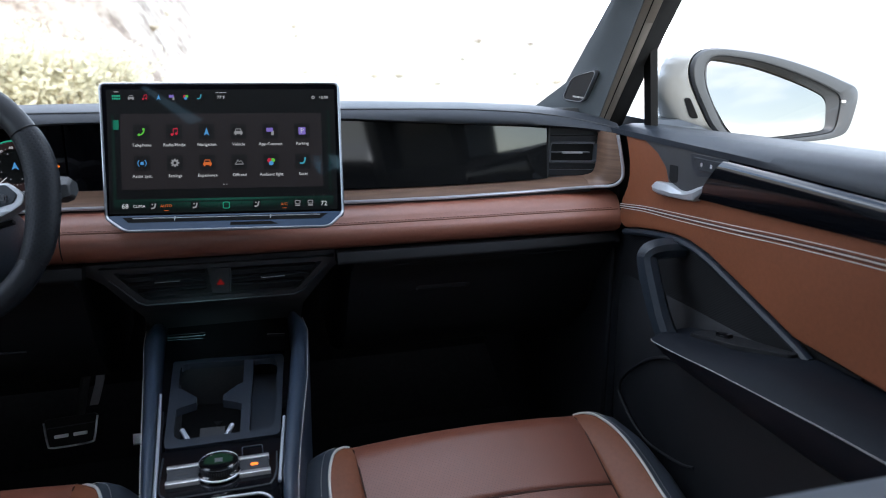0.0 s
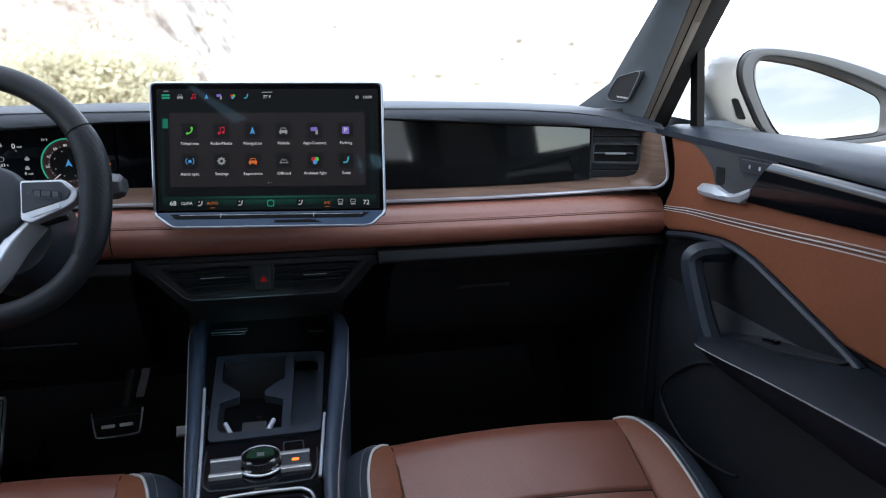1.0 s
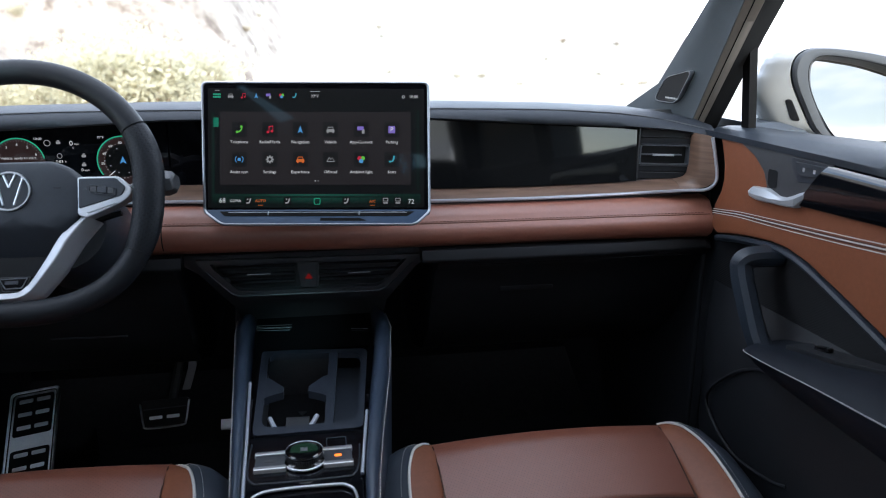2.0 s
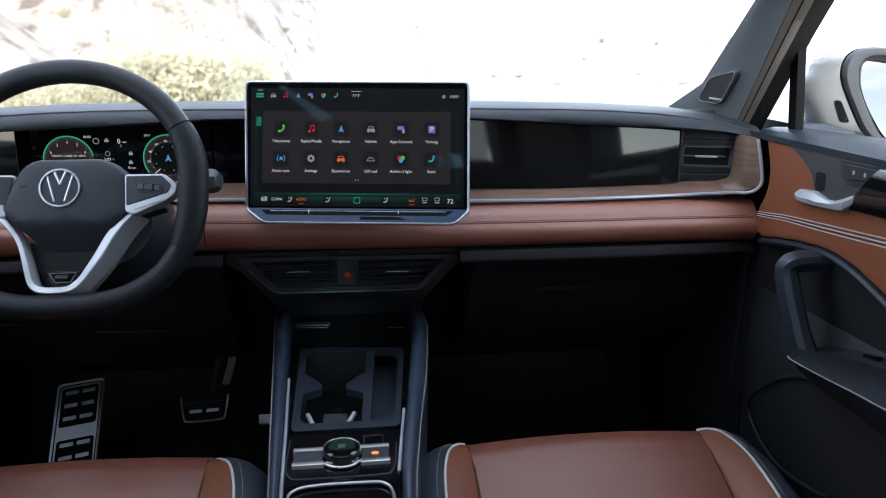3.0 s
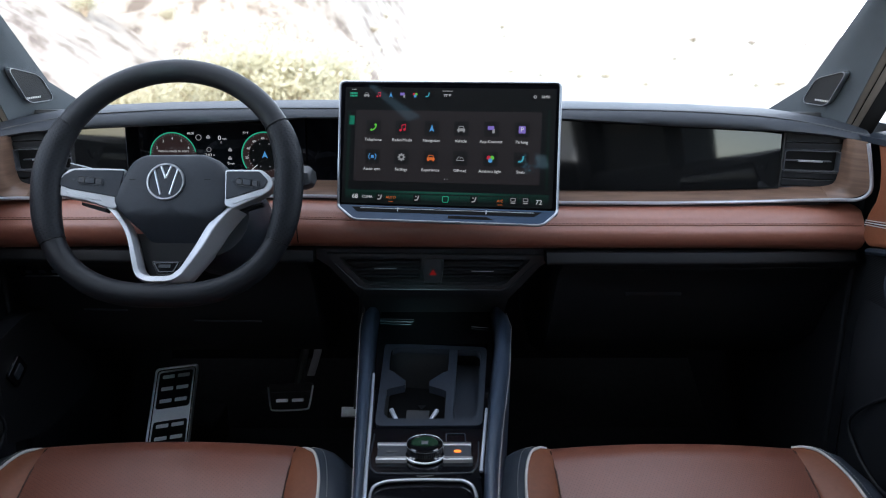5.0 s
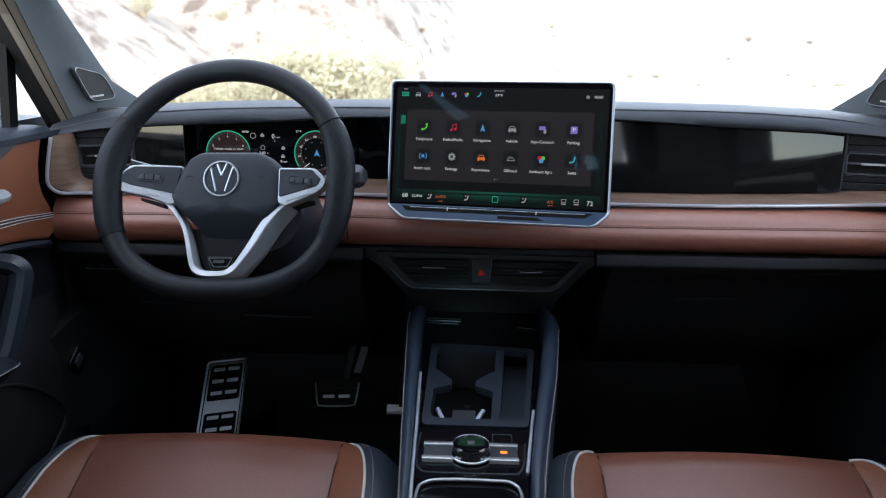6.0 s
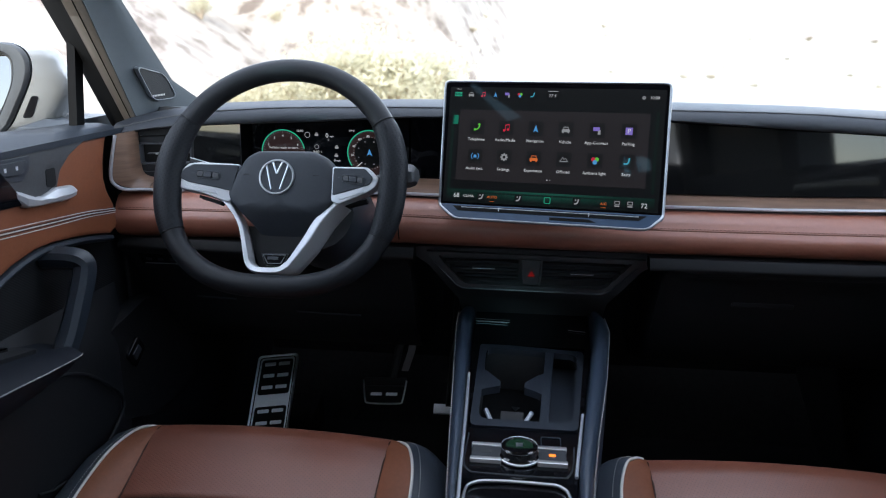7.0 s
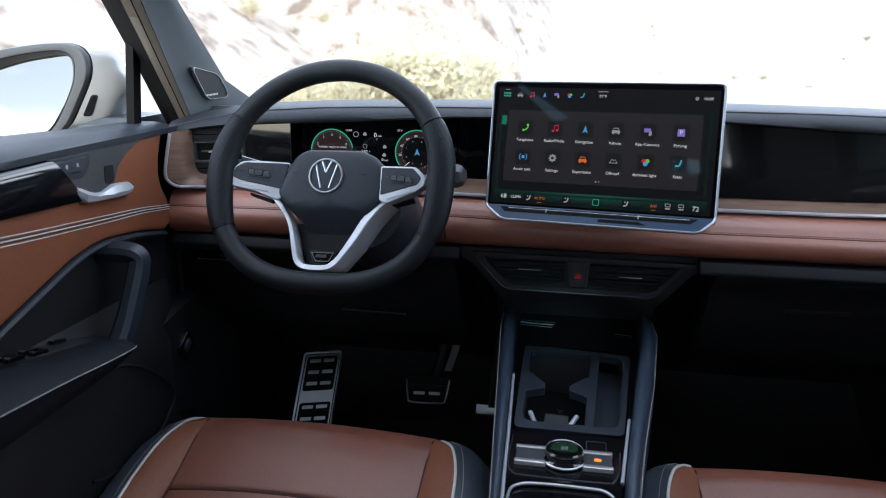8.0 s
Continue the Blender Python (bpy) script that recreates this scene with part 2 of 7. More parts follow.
def tube(bm, pts, r, n=8, r2=None, closed=False, up=(0, 0, 1)):
    """A round or flattened rod along a line."""
    p = [Vector(q) for q in pts]
    rings, side, m = [], None, len(p)
    for i, q in enumerate(p):
        a = p[(i - 1) % m] if closed else p[max(i - 1, 0)]
        b = p[(i + 1) % m] if closed else p[min(i + 1, m - 1)]
        way = (b - a).normalized()
        base = Vector(up) if side is None else side
        e1 = (base - way * base.dot(way))
        e1 = e1.normalized() if e1.length > 1e-6 else way.orthogonal().normalized()
        side = e1
        e2 = way.cross(e1)
        k = r[i] if isinstance(r, (list, tuple)) else r
        h = k if r2 is None else r2
        rings.append([q + e1 * (h * math.cos(2 * math.pi * j / n)) + e2 * (k * math.sin(2 * math.pi * j / n)) for j in range(n)])
    if closed:
        rings.append(rings[0])
    return loft(bm, rings, caps=not closed)


def rounded(pts, r, n=4):
    """A polygon with its corners rounded."""
    out, m = [], len(pts)
    for i in range(m):
        a, b, c = Vector(pts[i - 1]), Vector(pts[i]), Vector(pts[(i + 1) % m])
        d1, d2 = a - b, c - b
        k = r[i] if isinstance(r, (list, tuple)) else r
        k = min(k, d1.length * 0.45, d2.length * 0.45)
        p, q = b + d1.normalized() * k, b + d2.normalized() * k
        for j in range(n + 1):
            s = j / n
            out.append(((1 - s) ** 2 * p + 2 * s * (1 - s) * b + s * s * q)[:])
    return out


def rect(u0, v0, u1, v1, r=0.0, n=4):
    pts = [(u0, v0), (u1, v0), (u1, v1), (u0, v1)]
    return rounded(pts, r, n) if r else pts


def prism(bm, pts, place, w0, w1, edge=0.0):
    """A slab from a flat outline: place(u, v, w) gives each point; edge eases the rim of the w1 side."""
    c = Vector((sum(p[0] for p in pts) / len(pts), sum(p[1] for p in pts) / len(pts)))

    def inset(d):
        out, m = [], len(pts)
        area = sum(pts[i - 1][0] * pts[i][1] - pts[i][0] * pts[i - 1][1] for i in range(m))
        s = 1 if area > 0 else -1
        for i in range(m):
            a, b, q = Vector(pts[i - 1]), Vector(pts[i]), Vector(pts[(i + 1) % m])
            n1, n2 = (b - a).normalized(), (q - b).normalized()
            w = Vector((-(n1.y + n2.y), n1.x + n2.x)) * s
            out.append(b + (w.normalized() * d if w.length > 1e-6 else Vector((0, 0))))
        return out

    rings = [[place(p[0], p[1], w0) for p in pts]]
    if edge:
        sign = 1 if w1 > w0 else -1
        rings.append([place(p[0], p[1], w1 - sign * edge) for p in pts])
        rings.append([place(p.x, p.y, w1 - sign * edge * 0.3) for p in inset(edge * 0.3)])
        rings.append([place(p.x, p.y, w1) for p in inset(edge)])
    else:
        rings.append([place(p[0], p[1], w1) for p in pts])
    return loft(bm, rings)


def ring_prism(bm, outer, inner, place, w0, w1):
    """A flat frame between two outlines of as many points."""
    a0, a1 = [bm.verts.new(place(*p, w0)) for p in outer], [bm.verts.new(place(*p, w1)) for p in outer]
    b0, b1 = [bm.verts.new(place(*p, w0)) for p in inner], [bm.verts.new(place(*p, w1)) for p in inner]
    n = len(outer)
    for i in range(n):
        j = (i + 1) % n
        bm.faces.new((a0[i], a0[j], a1[j], a1[i]))
        bm.faces.new((b0[i], b1[i], b1[j], b0[j]))
        bm.faces.new((a1[i], a1[j], b1[j], b1[i]))
        bm.faces.new((a0[i], b0[i], b0[j], a0[j]))
    return bm


def box(bm, x0, x1, y0, y1, z0, z1, edge=0.0):
    made = bmesh.ops.create_cube(bm, size=1.0)["verts"]
    for v in made:
        v.co = ((x0 + x1) / 2 + v.co.x * (x1 - x0), (y0 + y1) / 2 + v.co.y * (y1 - y0), (z0 + z1) / 2 + v.co.z * (z1 - z0))
    if edge:
        es = list({e for v in made for e in v.link_edges})
        bmesh.ops.bevel(bm, geom=es, offset=edge, segments=3, profile=0.5, affect="EDGES")
    return bm


def lathe(bm, profile, at, axis, n=32):
    """Turns (radius, height) pairs about an axis at a place."""
    q = Vector((0, 0, 1)).rotation_difference(Vector(axis))
    rings = [[Vector(at) + q @ Vector((max(r, 1e-4) * math.cos(2 * math.pi * i / n), max(r, 1e-4) * math.sin(2 * math.pi * i / n), h)) for i in range(n)] for r, h in profile]
    return loft(bm, rings)


def writing(name, text, size, place, mat, parent, centre="CENTER", squeeze=1.0):
    """Raised lettering in the built-in font, as one mesh; place(u, v, w) sets it on its surface."""
    cu = bpy.data.curves.new(name, "FONT")
    cu.body, cu.size, cu.align_x, cu.align_y, cu.resolution_u = text, size, centre, "CENTER", 2
    tmp = new(name, cu)
    me = bpy.data.meshes.new_from_object(tmp.evaluated_get(bpy.context.evaluated_depsgraph_get()))
    bpy.data.objects.remove(tmp)
    for v in me.vertices:
        v.co = place(v.co.x * squeeze, v.co.y, 0.0)
    me.materials.clear()
    me.materials.append(mat)
    ob = new(name, me)
    ob.parent = parent
    if parent.type == "EMPTY":
        ob.matrix_parent_inverse = Matrix.Translation(-parent.location)
    return ob


def lerp(x, xs, ys):
    return float(np.interp(x, xs, ys))


B = bmesh.new

# ---- outside ----
def hill_height(x, y):
    """A rocky slope that climbs ahead and to the driver's side; the plain beyond lifts into a long sandy rise."""
    ease = lambda f: f * f * (3 - 2 * f)
    dune = ease(max(0.0, min(1.0, (y - 38) / 95.0))) * lerp(x, (-40, -8, 40, 120), (9.0, 8.5, 5.0, 0.5)) * (1 + 0.35 * noise.noise(Vector((x * 0.03, y * 0.03, 7.0))))
    y = min(y, 90.0)
    side = ease(max(0.0, min(1.0, (-x - 1.5) / 8.0)))
    ahead = ease(max(0.0, min(1.0, (y - 29 - 2.5 * noise.noise(Vector((x * 0.11, 1.7, 0)))) / 9.0)))
    rise = side * ahead * 11.0
    # flank beside the car, partly unseen, raised to cut light from the left
    flank = max(0.0, min(1.0, (-x - 9) / 28.0)) * max(0.0, min(1.0, (y + 2) / 14.0))
    rise = max(rise, flank * 17.0)
    rough = noise.fractal(Vector((x * 0.12, y * 0.12, 0.3)), 0.8, 2.1, 6)
    crag = abs(noise.noise(Vector((x * 0.35, y * 0.35, 4.0))))
    return rise + (0.5 * rough + 2.0 * crag * (rise > 0.3)) * min(1.0, rise / 2.0 + 0.12) + dune


sand = material("pale_sand", (0.24, 0.222, 0.172), 0.95, 0, 0.22, 0.6, 0.5, 18, tint=(0.33, 0.308, 0.255))
rocky = material("pale_rock_slope", (0.115, 0.095, 0.08), 0.95, 0, 0.3, 0.5, 1.0, 6, tint=(0.27, 0.238, 0.205))
rt = rocky.node_tree
place = rt.nodes.new("ShaderNodeTexCoord")
patches = rt.nodes.new("ShaderNodeTexNoise")
patches.inputs["Scale"].default_value, patches.inputs["Detail"].default_value, patches.inputs["Roughness"].default_value = 0.75, 9.0, 0.66
rt.links.new(place.outputs["Object"], patches.inputs["Vector"])
tones = rt.nodes.new("ShaderNodeValToRGB")
tones.color_ramp.elements[0].position, tones.color_ramp.elements[1].position = 0.38, 0.62
tones.color_ramp.elements[0].color, tones.color_ramp.elements[1].color = (0.128, 0.097, 0.074, 1), (0.36, 0.318, 0.268, 1)
mid_tone = tones.color_ramp.elements.new(0.46)
mid_tone.color = (0.265, 0.223, 0.182, 1)
rt.links.new(patches.outputs["Fac"], tones.inputs["Fac"])
rt.links.new(tones.outputs["Color"], rt.nodes["Principled BSDF"].inputs["Base Color"])
bm = B()
steps = [-3000, -600, -200, -80, -60, -45, -30, -20, -10, -3, 0, 3, 8, 14]
xs = [-3000, -800, -300] + [-150 + 2.2 * i for i in range(110)] + [150, 400, 1000, 3000]
ys = steps + [16 + 1.6 * i for i in range(45)] + [94, 104, 115, 127, 140, 240, 600, 1500, 3000]
rows = []
for y in ys:
    rows.append([(x, y, hill_height(x, y) if y > -80 and -160 < x < 160 and (y > 15 or x < -10) else 0.0) for x in xs])
loft(bm, rows, closed=False)
ground = part("ground", bm, sand, None, sharp=180)
tagged(ground, "pale sandy desert plain rising into a bare slope", "ground", kind="structure")
ground.data.materials.append(rocky)
for f in ground.data.polygons:
    f.material_index = 1 if f.center.z > 0.6 and f.center.x < -3.5 - 0.5 * noise.noise(f.center * 0.2) else 0


def far_ridge():
    bm = B()
    base, top = [], []
    for i in range(121):
        a = radians(-70 + i * 140 / 120)
        h = 34 + 75 * max(0, noise.fractal(Vector((i * 0.09, 2.2, 0)), 0.9, 2.0, 5) + 0.35)
        base.append((1500 * math.sin(a), 1500 * math.cos(a), -2))
        top.append((1700 * math.sin(a), 1700 * math.cos(a), h))
    loft(bm, [base, top], closed=False)
    ob = part("backdrop", bm, material("far_ridge", (0.27, 0.23, 0.21), 1, 0, 0.3, 0.012), None, sharp=180)
    return tagged(ob, "pale distant desert ridge on the horizon", "mountains", kind="structure")


far_ridge()

leaf = material("dry_shrub_leaf", (0.50, 0.465, 0.33), 0.8, 0, 0.2, 6, tint=(0.60, 0.56, 0.42))
lt = leaf.node_tree
veil, both = lt.nodes.new("ShaderNodeBsdfTranslucent"), lt.nodes.new("ShaderNodeMixShader")
veil.inputs["Color"].default_value = (0.66, 0.62, 0.46, 1)
both.inputs[0].default_value = 0.5
lt.links.new(lt.nodes["Principled BSDF"].outputs[0], both.inputs[1])
lt.links.new(veil.outputs[0], both.inputs[2])
lt.links.new(both.outputs[0], lt.nodes["Material Output"].inputs["Surface"])
twig = material("dry_twig", (0.34, 0.27, 0.19), 0.9, 0, 0.2, 20)


dry_leaf = material("brown_brush_leaf", (0.40, 0.345, 0.24), 0.9, 0, 0.25, 6)


def shrub(seed, tall, leaf, label):
    rnd = random.Random(seed)
    ob = thing("shrub", label, "shrub", (0, 0, 0), "desert shrubs")
    bm = B()
    tips = []
    for k in range(16):
        a, lean = rnd.uniform(0, 6.28), rnd.uniform(0.15, 0.95)
        l = tall * rnd.uniform(0.6, 1.05)
        tip = Vector((math.cos(a) * lean * l * 0.8, math.sin(a) * lean * l * 0.8, l * (1.1 - 0.55 * lean)))
        mid = tip * 0.5 + Vector((rnd.uniform(-1, 1), rnd.uniform(-1, 1), 0.4)) * 0.08 * tall
        tube(bm, [(0, 0, -0.05), mid, tip], [0.02 * tall, 0.012 * tall, 0.004 * tall], 5)
        tips += [mid.lerp(tip, rnd.uniform(0.1, 1.1)) for _ in range(6)]
    part("stem", bm, twig, ob)
    bm = B()
    for c in tips:
        for k in range(15):
            p = c + Vector((rnd.gauss(0, 1), rnd.gauss(0, 1), rnd.gauss(0, 0.8))) * 0.11 * tall
            u = Vector((rnd.gauss(0, 1), rnd.gauss(0, 1), rnd.gauss(0, 1))).normalized() * 0.036 * tall
            v = u.orthogonal().normalized() * 0.017 * tall
            bm.faces.new([bm.verts.new(q) for q in (p - u, p + v, p + u, p - v)])
    part("crown", bm, leaf, ob, sharp=180)
    return ob


rnd = random.Random(5)
kinds = [shrub(k, 1.5, leaf, "dry yellow-green desert shrub on sandy ground") for k in range(5)]
brown_kinds = [shrub(k, 1.5, dry_leaf, "low brown desert brush on a bright sandy slope") for k in (7, 8)]
spots = []
for k in range(156):
    if k < 70:
        # one thicket on the flat ahead of the wheel
        y = rnd.uniform(12.5, 17)
        x = -0.21 * (y + 1.2) + rnd.gauss(0, 1.1) - 0.5
        s = rnd.uniform(0.8, 1.6) * (1.0 - 0.5 * min(1.0, abs(x + 0.21 * (y + 1.2)) / 2.0))
    elif k < 112:
        x, y = rnd.uniform(-60, -3), rnd.uniform(24, 62)
        s = rnd.uniform(0.3, 0.8)
    else:
        y = rnd.uniform(24, 125)
        x = rnd.uniform(-0.12, 0.85) * y
        s = rnd.uniform(0.25, 0.55) * (0.5 + y / 110)
    spots.append((x, y, s))
for k, (x, y, s) in enumerate(spots):
    z = hill_height(x, y) - 0.06 if y > 15 else -0.03
    low = 1.0 if k < 112 else 0.55
    m = pose(x, y, z, 0, 0, rnd.uniform(0, 360)) @ Matrix.Diagonal((s, s, s * low * rnd.uniform(0.75, 1.1), 1))
    if k < 5:
        kinds[k].matrix_basis = m
    elif 112 <= k < 114:
        brown_kinds[k - 112].matrix_basis = m
    else:
        copy_thing(kinds[k % 5] if k < 112 else brown_kinds[k % 2], Matrix.Identity(4)).matrix_basis = m

# ---- car shell ----
shell = thing("car_body", "car cabin shell with pillars, roof and dark carpet", "car body", (0, -0.6, 0.3), kind="structure")
bm = B()
box(bm, -0.74, 0.74, -2.2, 0.8, 0.30, 0.34)
box(bm, -0.055, 0.055, -2.2, 0.8, 0.33, 0.48, 0.02)
part("floor_pan", bm, carpet, shell)
bm = B()
loft(bm, [[(x, 0.42, 0.33), (x, 0.62, 0.45), (x, 0.70, 0.8), (x, 0.72, 1.08), (x, 0.78, 1.08), (x, 0.76, 0.8), (x, 0.68, 0.4), (x, 0.5, 0.3)] for x in (-0.74, 0.74)])
part("firewall", bm, carpet, shell)
for s in (-1, 1):
    bm = B()
    box(bm, min(s * 0.705, s * 0.78), max(s * 0.705, s * 0.78), -0.055, 0.78, 0.3, 1.10, 0.006)
    part("kick_panel", bm, door_plastic, shell)
    bm = B()
    box(bm, min(s * 0.71, s * 0.80), max(s * 0.71, s * 0.80), -2.2, -0.81, 0.3, 1.14, 0.006)
    part("rear_side_panel", bm, plastic, shell)
    bm = loft(B(), [[(s * (0.76 - (z - 1.12) * 0.18), y, z) for y in (-0.93, -1.95)] for z in (1.13, 1.6)], closed=False)
    part("rear_quarter_pane", bm, quarter, shell, "dark tinted rear side glass")
    bm = B()
    loft(bm, [[(s * (x - (z - 1.12) * 0.18), y, z) for x, y in ((0.70, -0.81 + (z - 1.12) * 0.14), (0.79, -0.81 + (z - 1.12) * 0.14), (0.79, -0.94), (0.70, -0.94))] for z in (1.12, 1.6)])
    part("door_post", bm, pillar_cloth, shell)
    bm = B()
    loft(bm, [[(s * (x - (z - 1.12) * 0.18), y, z) for x, y in ((0.70, -1.95), (0.79, -1.95), (0.79, -2.2), (0.70, -2.2))] for z in (1.12, 1.6)])
    part("rear_post", bm, pillar_cloth, shell)
bm = B()
box(bm, -0.8, 0.8, -2.26, -2.2, 0.3, 1.2, 0.006)
part("rear_wall", bm, pillar_cloth, shell)
bm = B()
box(bm, -0.7, 0.7, -2.26, -2.2, 1.53, 1.62, 0.006)
part("rear_header", bm, pillar_cloth, shell)
bm = loft(B(), [[(x, -2.23, 1.19), (x, -2.23, 1.54)] for x in (-0.68, 0.68)], closed=False)
part("rear_pane", bm, privacy, shell, "dark tinted rear window glass")
bm = B()
loft(bm, [[(x, -0.40 - 0.05 * (x / 0.66) ** 2, 1.585 - 0.03 * (x / 0.66) ** 2), (x, -1.2, 1.625 - 0.05 * (x / 0.66) ** 2), (x, -2.24, 1.6 - 0.04 * (x / 0.66) ** 2),
                (x, -2.24, 1.64 - 0.04 * (x / 0.66) ** 2), (x, -1.2, 1.665 - 0.05 * (x / 0.66) ** 2), (x, -0.40 - 0.05 * (x / 0.66) ** 2, 1.61 - 0.03 * (x / 0.66) ** 2)]
           for x in [-0.7 + 0.14 * i for i in range(11)]])
bmesh.ops.recalc_face_normals(bm, faces=bm.faces[:])
# openings added so the touch screen reflects pale wedges from the roof
REFLEX_HOLES = (((-0.402, -0.765), (-0.388, -0.765), (-0.325, -0.995), (-0.372, -1.015)), ((-0.088, -1.345), (-0.070, -1.345), (-0.077, -1.494), (-0.098, -1.508)), ((-0.037, -1.345), (-0.004, -1.368), (-0.008, -1.46), (-0.058, -1.475)))
for hole in REFLEX_HOLES:
    for a, b in zip(hole, hole[1:] + hole[:1]):
        bmesh.ops.bisect_plane(bm, geom=bm.verts[:] + bm.edges[:] + bm.faces[:], plane_co=(a[0], a[1], 1.6), plane_no=(b[1] - a[1], a[0] - b[0], 0))
    inside = lambda p, h: all((b[0] - a[0]) * (p.y - a[1]) - (b[1] - a[1]) * (p.x - a[0]) < 0 for a, b in zip(h, h[1:] + h[:1]))
    skin = lambda p: p.z > 1.625 - 0.07 * (p.x / 0.66) ** 2
    x0, x1, y0, y1 = (min(p[0] for p in hole) - 0.06, max(p[0] for p in hole) + 0.01, min(p[1] for p in hole) - 0.17, max(p[1] for p in hole))
    for co, no in (((x0, 0, 0), (1, 0, 0)), ((x1, 0, 0), (1, 0, 0)), ((0, y0, 0), (0, 1, 0)), ((0, y1, 0), (0, 1, 0))):
        bmesh.ops.bisect_plane(bm, geom=bm.verts[:] + bm.edges[:] + bm.faces[:], plane_co=co, plane_no=no)
    gone = []
    for f in bm.faces:
        p = f.calc_center_median()
        if (x0 < p.x < x1 and y0 < p.y < y1) if f.normal.z > 0.5 and skin(p) else inside(p, hole):
            gone.append(f)
    bmesh.ops.delete(bm, geom=gone, context="FACES")
part("roof", bm, headliner, shell)
for hole in REFLEX_HOLES:
    x0, x1, y0, y1 = (min(p[0] for p in hole) - 0.085, max(p[0] for p in hole) + 0.015, min(p[1] for p in hole) - 0.175, max(p[1] for p in hole) + 0.005)
    bm = prism(B(), rect(x0, y0, x1, y1, 0.02), lambda a, b, w: (a, b, 1.665 - 0.05 * (a / 0.66) ** 2 + w), 0.0, 0.004)
    part("reflex_pane", bm, reflex_glass, shell, "tinted pane over an added roof opening")
bm = B()
loft(bm, [[(x, 0.72 - 0.18 * (x / 0.72) ** 2, 1.09), (x * 0.9, -0.385 - 0.05 * (x / 0.72) ** 2, 1.59 - 0.03 * (x / 0.72) ** 2)] for x in [-0.72 + 0.144 * i for i in range(11)]], closed=False)
ws = part("windshield", bm, pane, shell, "clear windshield glass")
ws.visible_shadow = False


cover = lambda a, b, w: Vector((-0.676 + w, a, b))
bm = prism(B(), rounded([(-0.205, 0.80), (-0.215, 0.66), (-0.06, 0.60), (0.12, 0.60), (0.12, 0.80), (-0.06, 0.825)], 0.012, 3), cover, -0.03, 0.0, 0.003)
part("kick_cover", bm, rubber, shell)


def pillar_line(s, z, k):
    """Points of the sloping front pillar at height z: k 0 windscreen edge, 1 ridge, 2 trim's door edge, 3 frame's edge, 4 seal."""
    low = ((0.655, 0.118), (0.668, 0.03), (0.677, -0.036), (0.704, -0.0325), (0.728, -0.010))[k]
    high = ((0.655, -0.082), (0.664, -0.108), (0.677, -0.150), (0.704, -0.1625), (0.727, -0.153))[k]
    f = (z - 1.157) / (1.335 - 1.157)
    d = max(0.0, z - 1.335)
    return Vector((s * (low[0] + (high[0] - low[0]) * f - d * 0.1), low[1] + (high[1] - low[1]) * f, z))


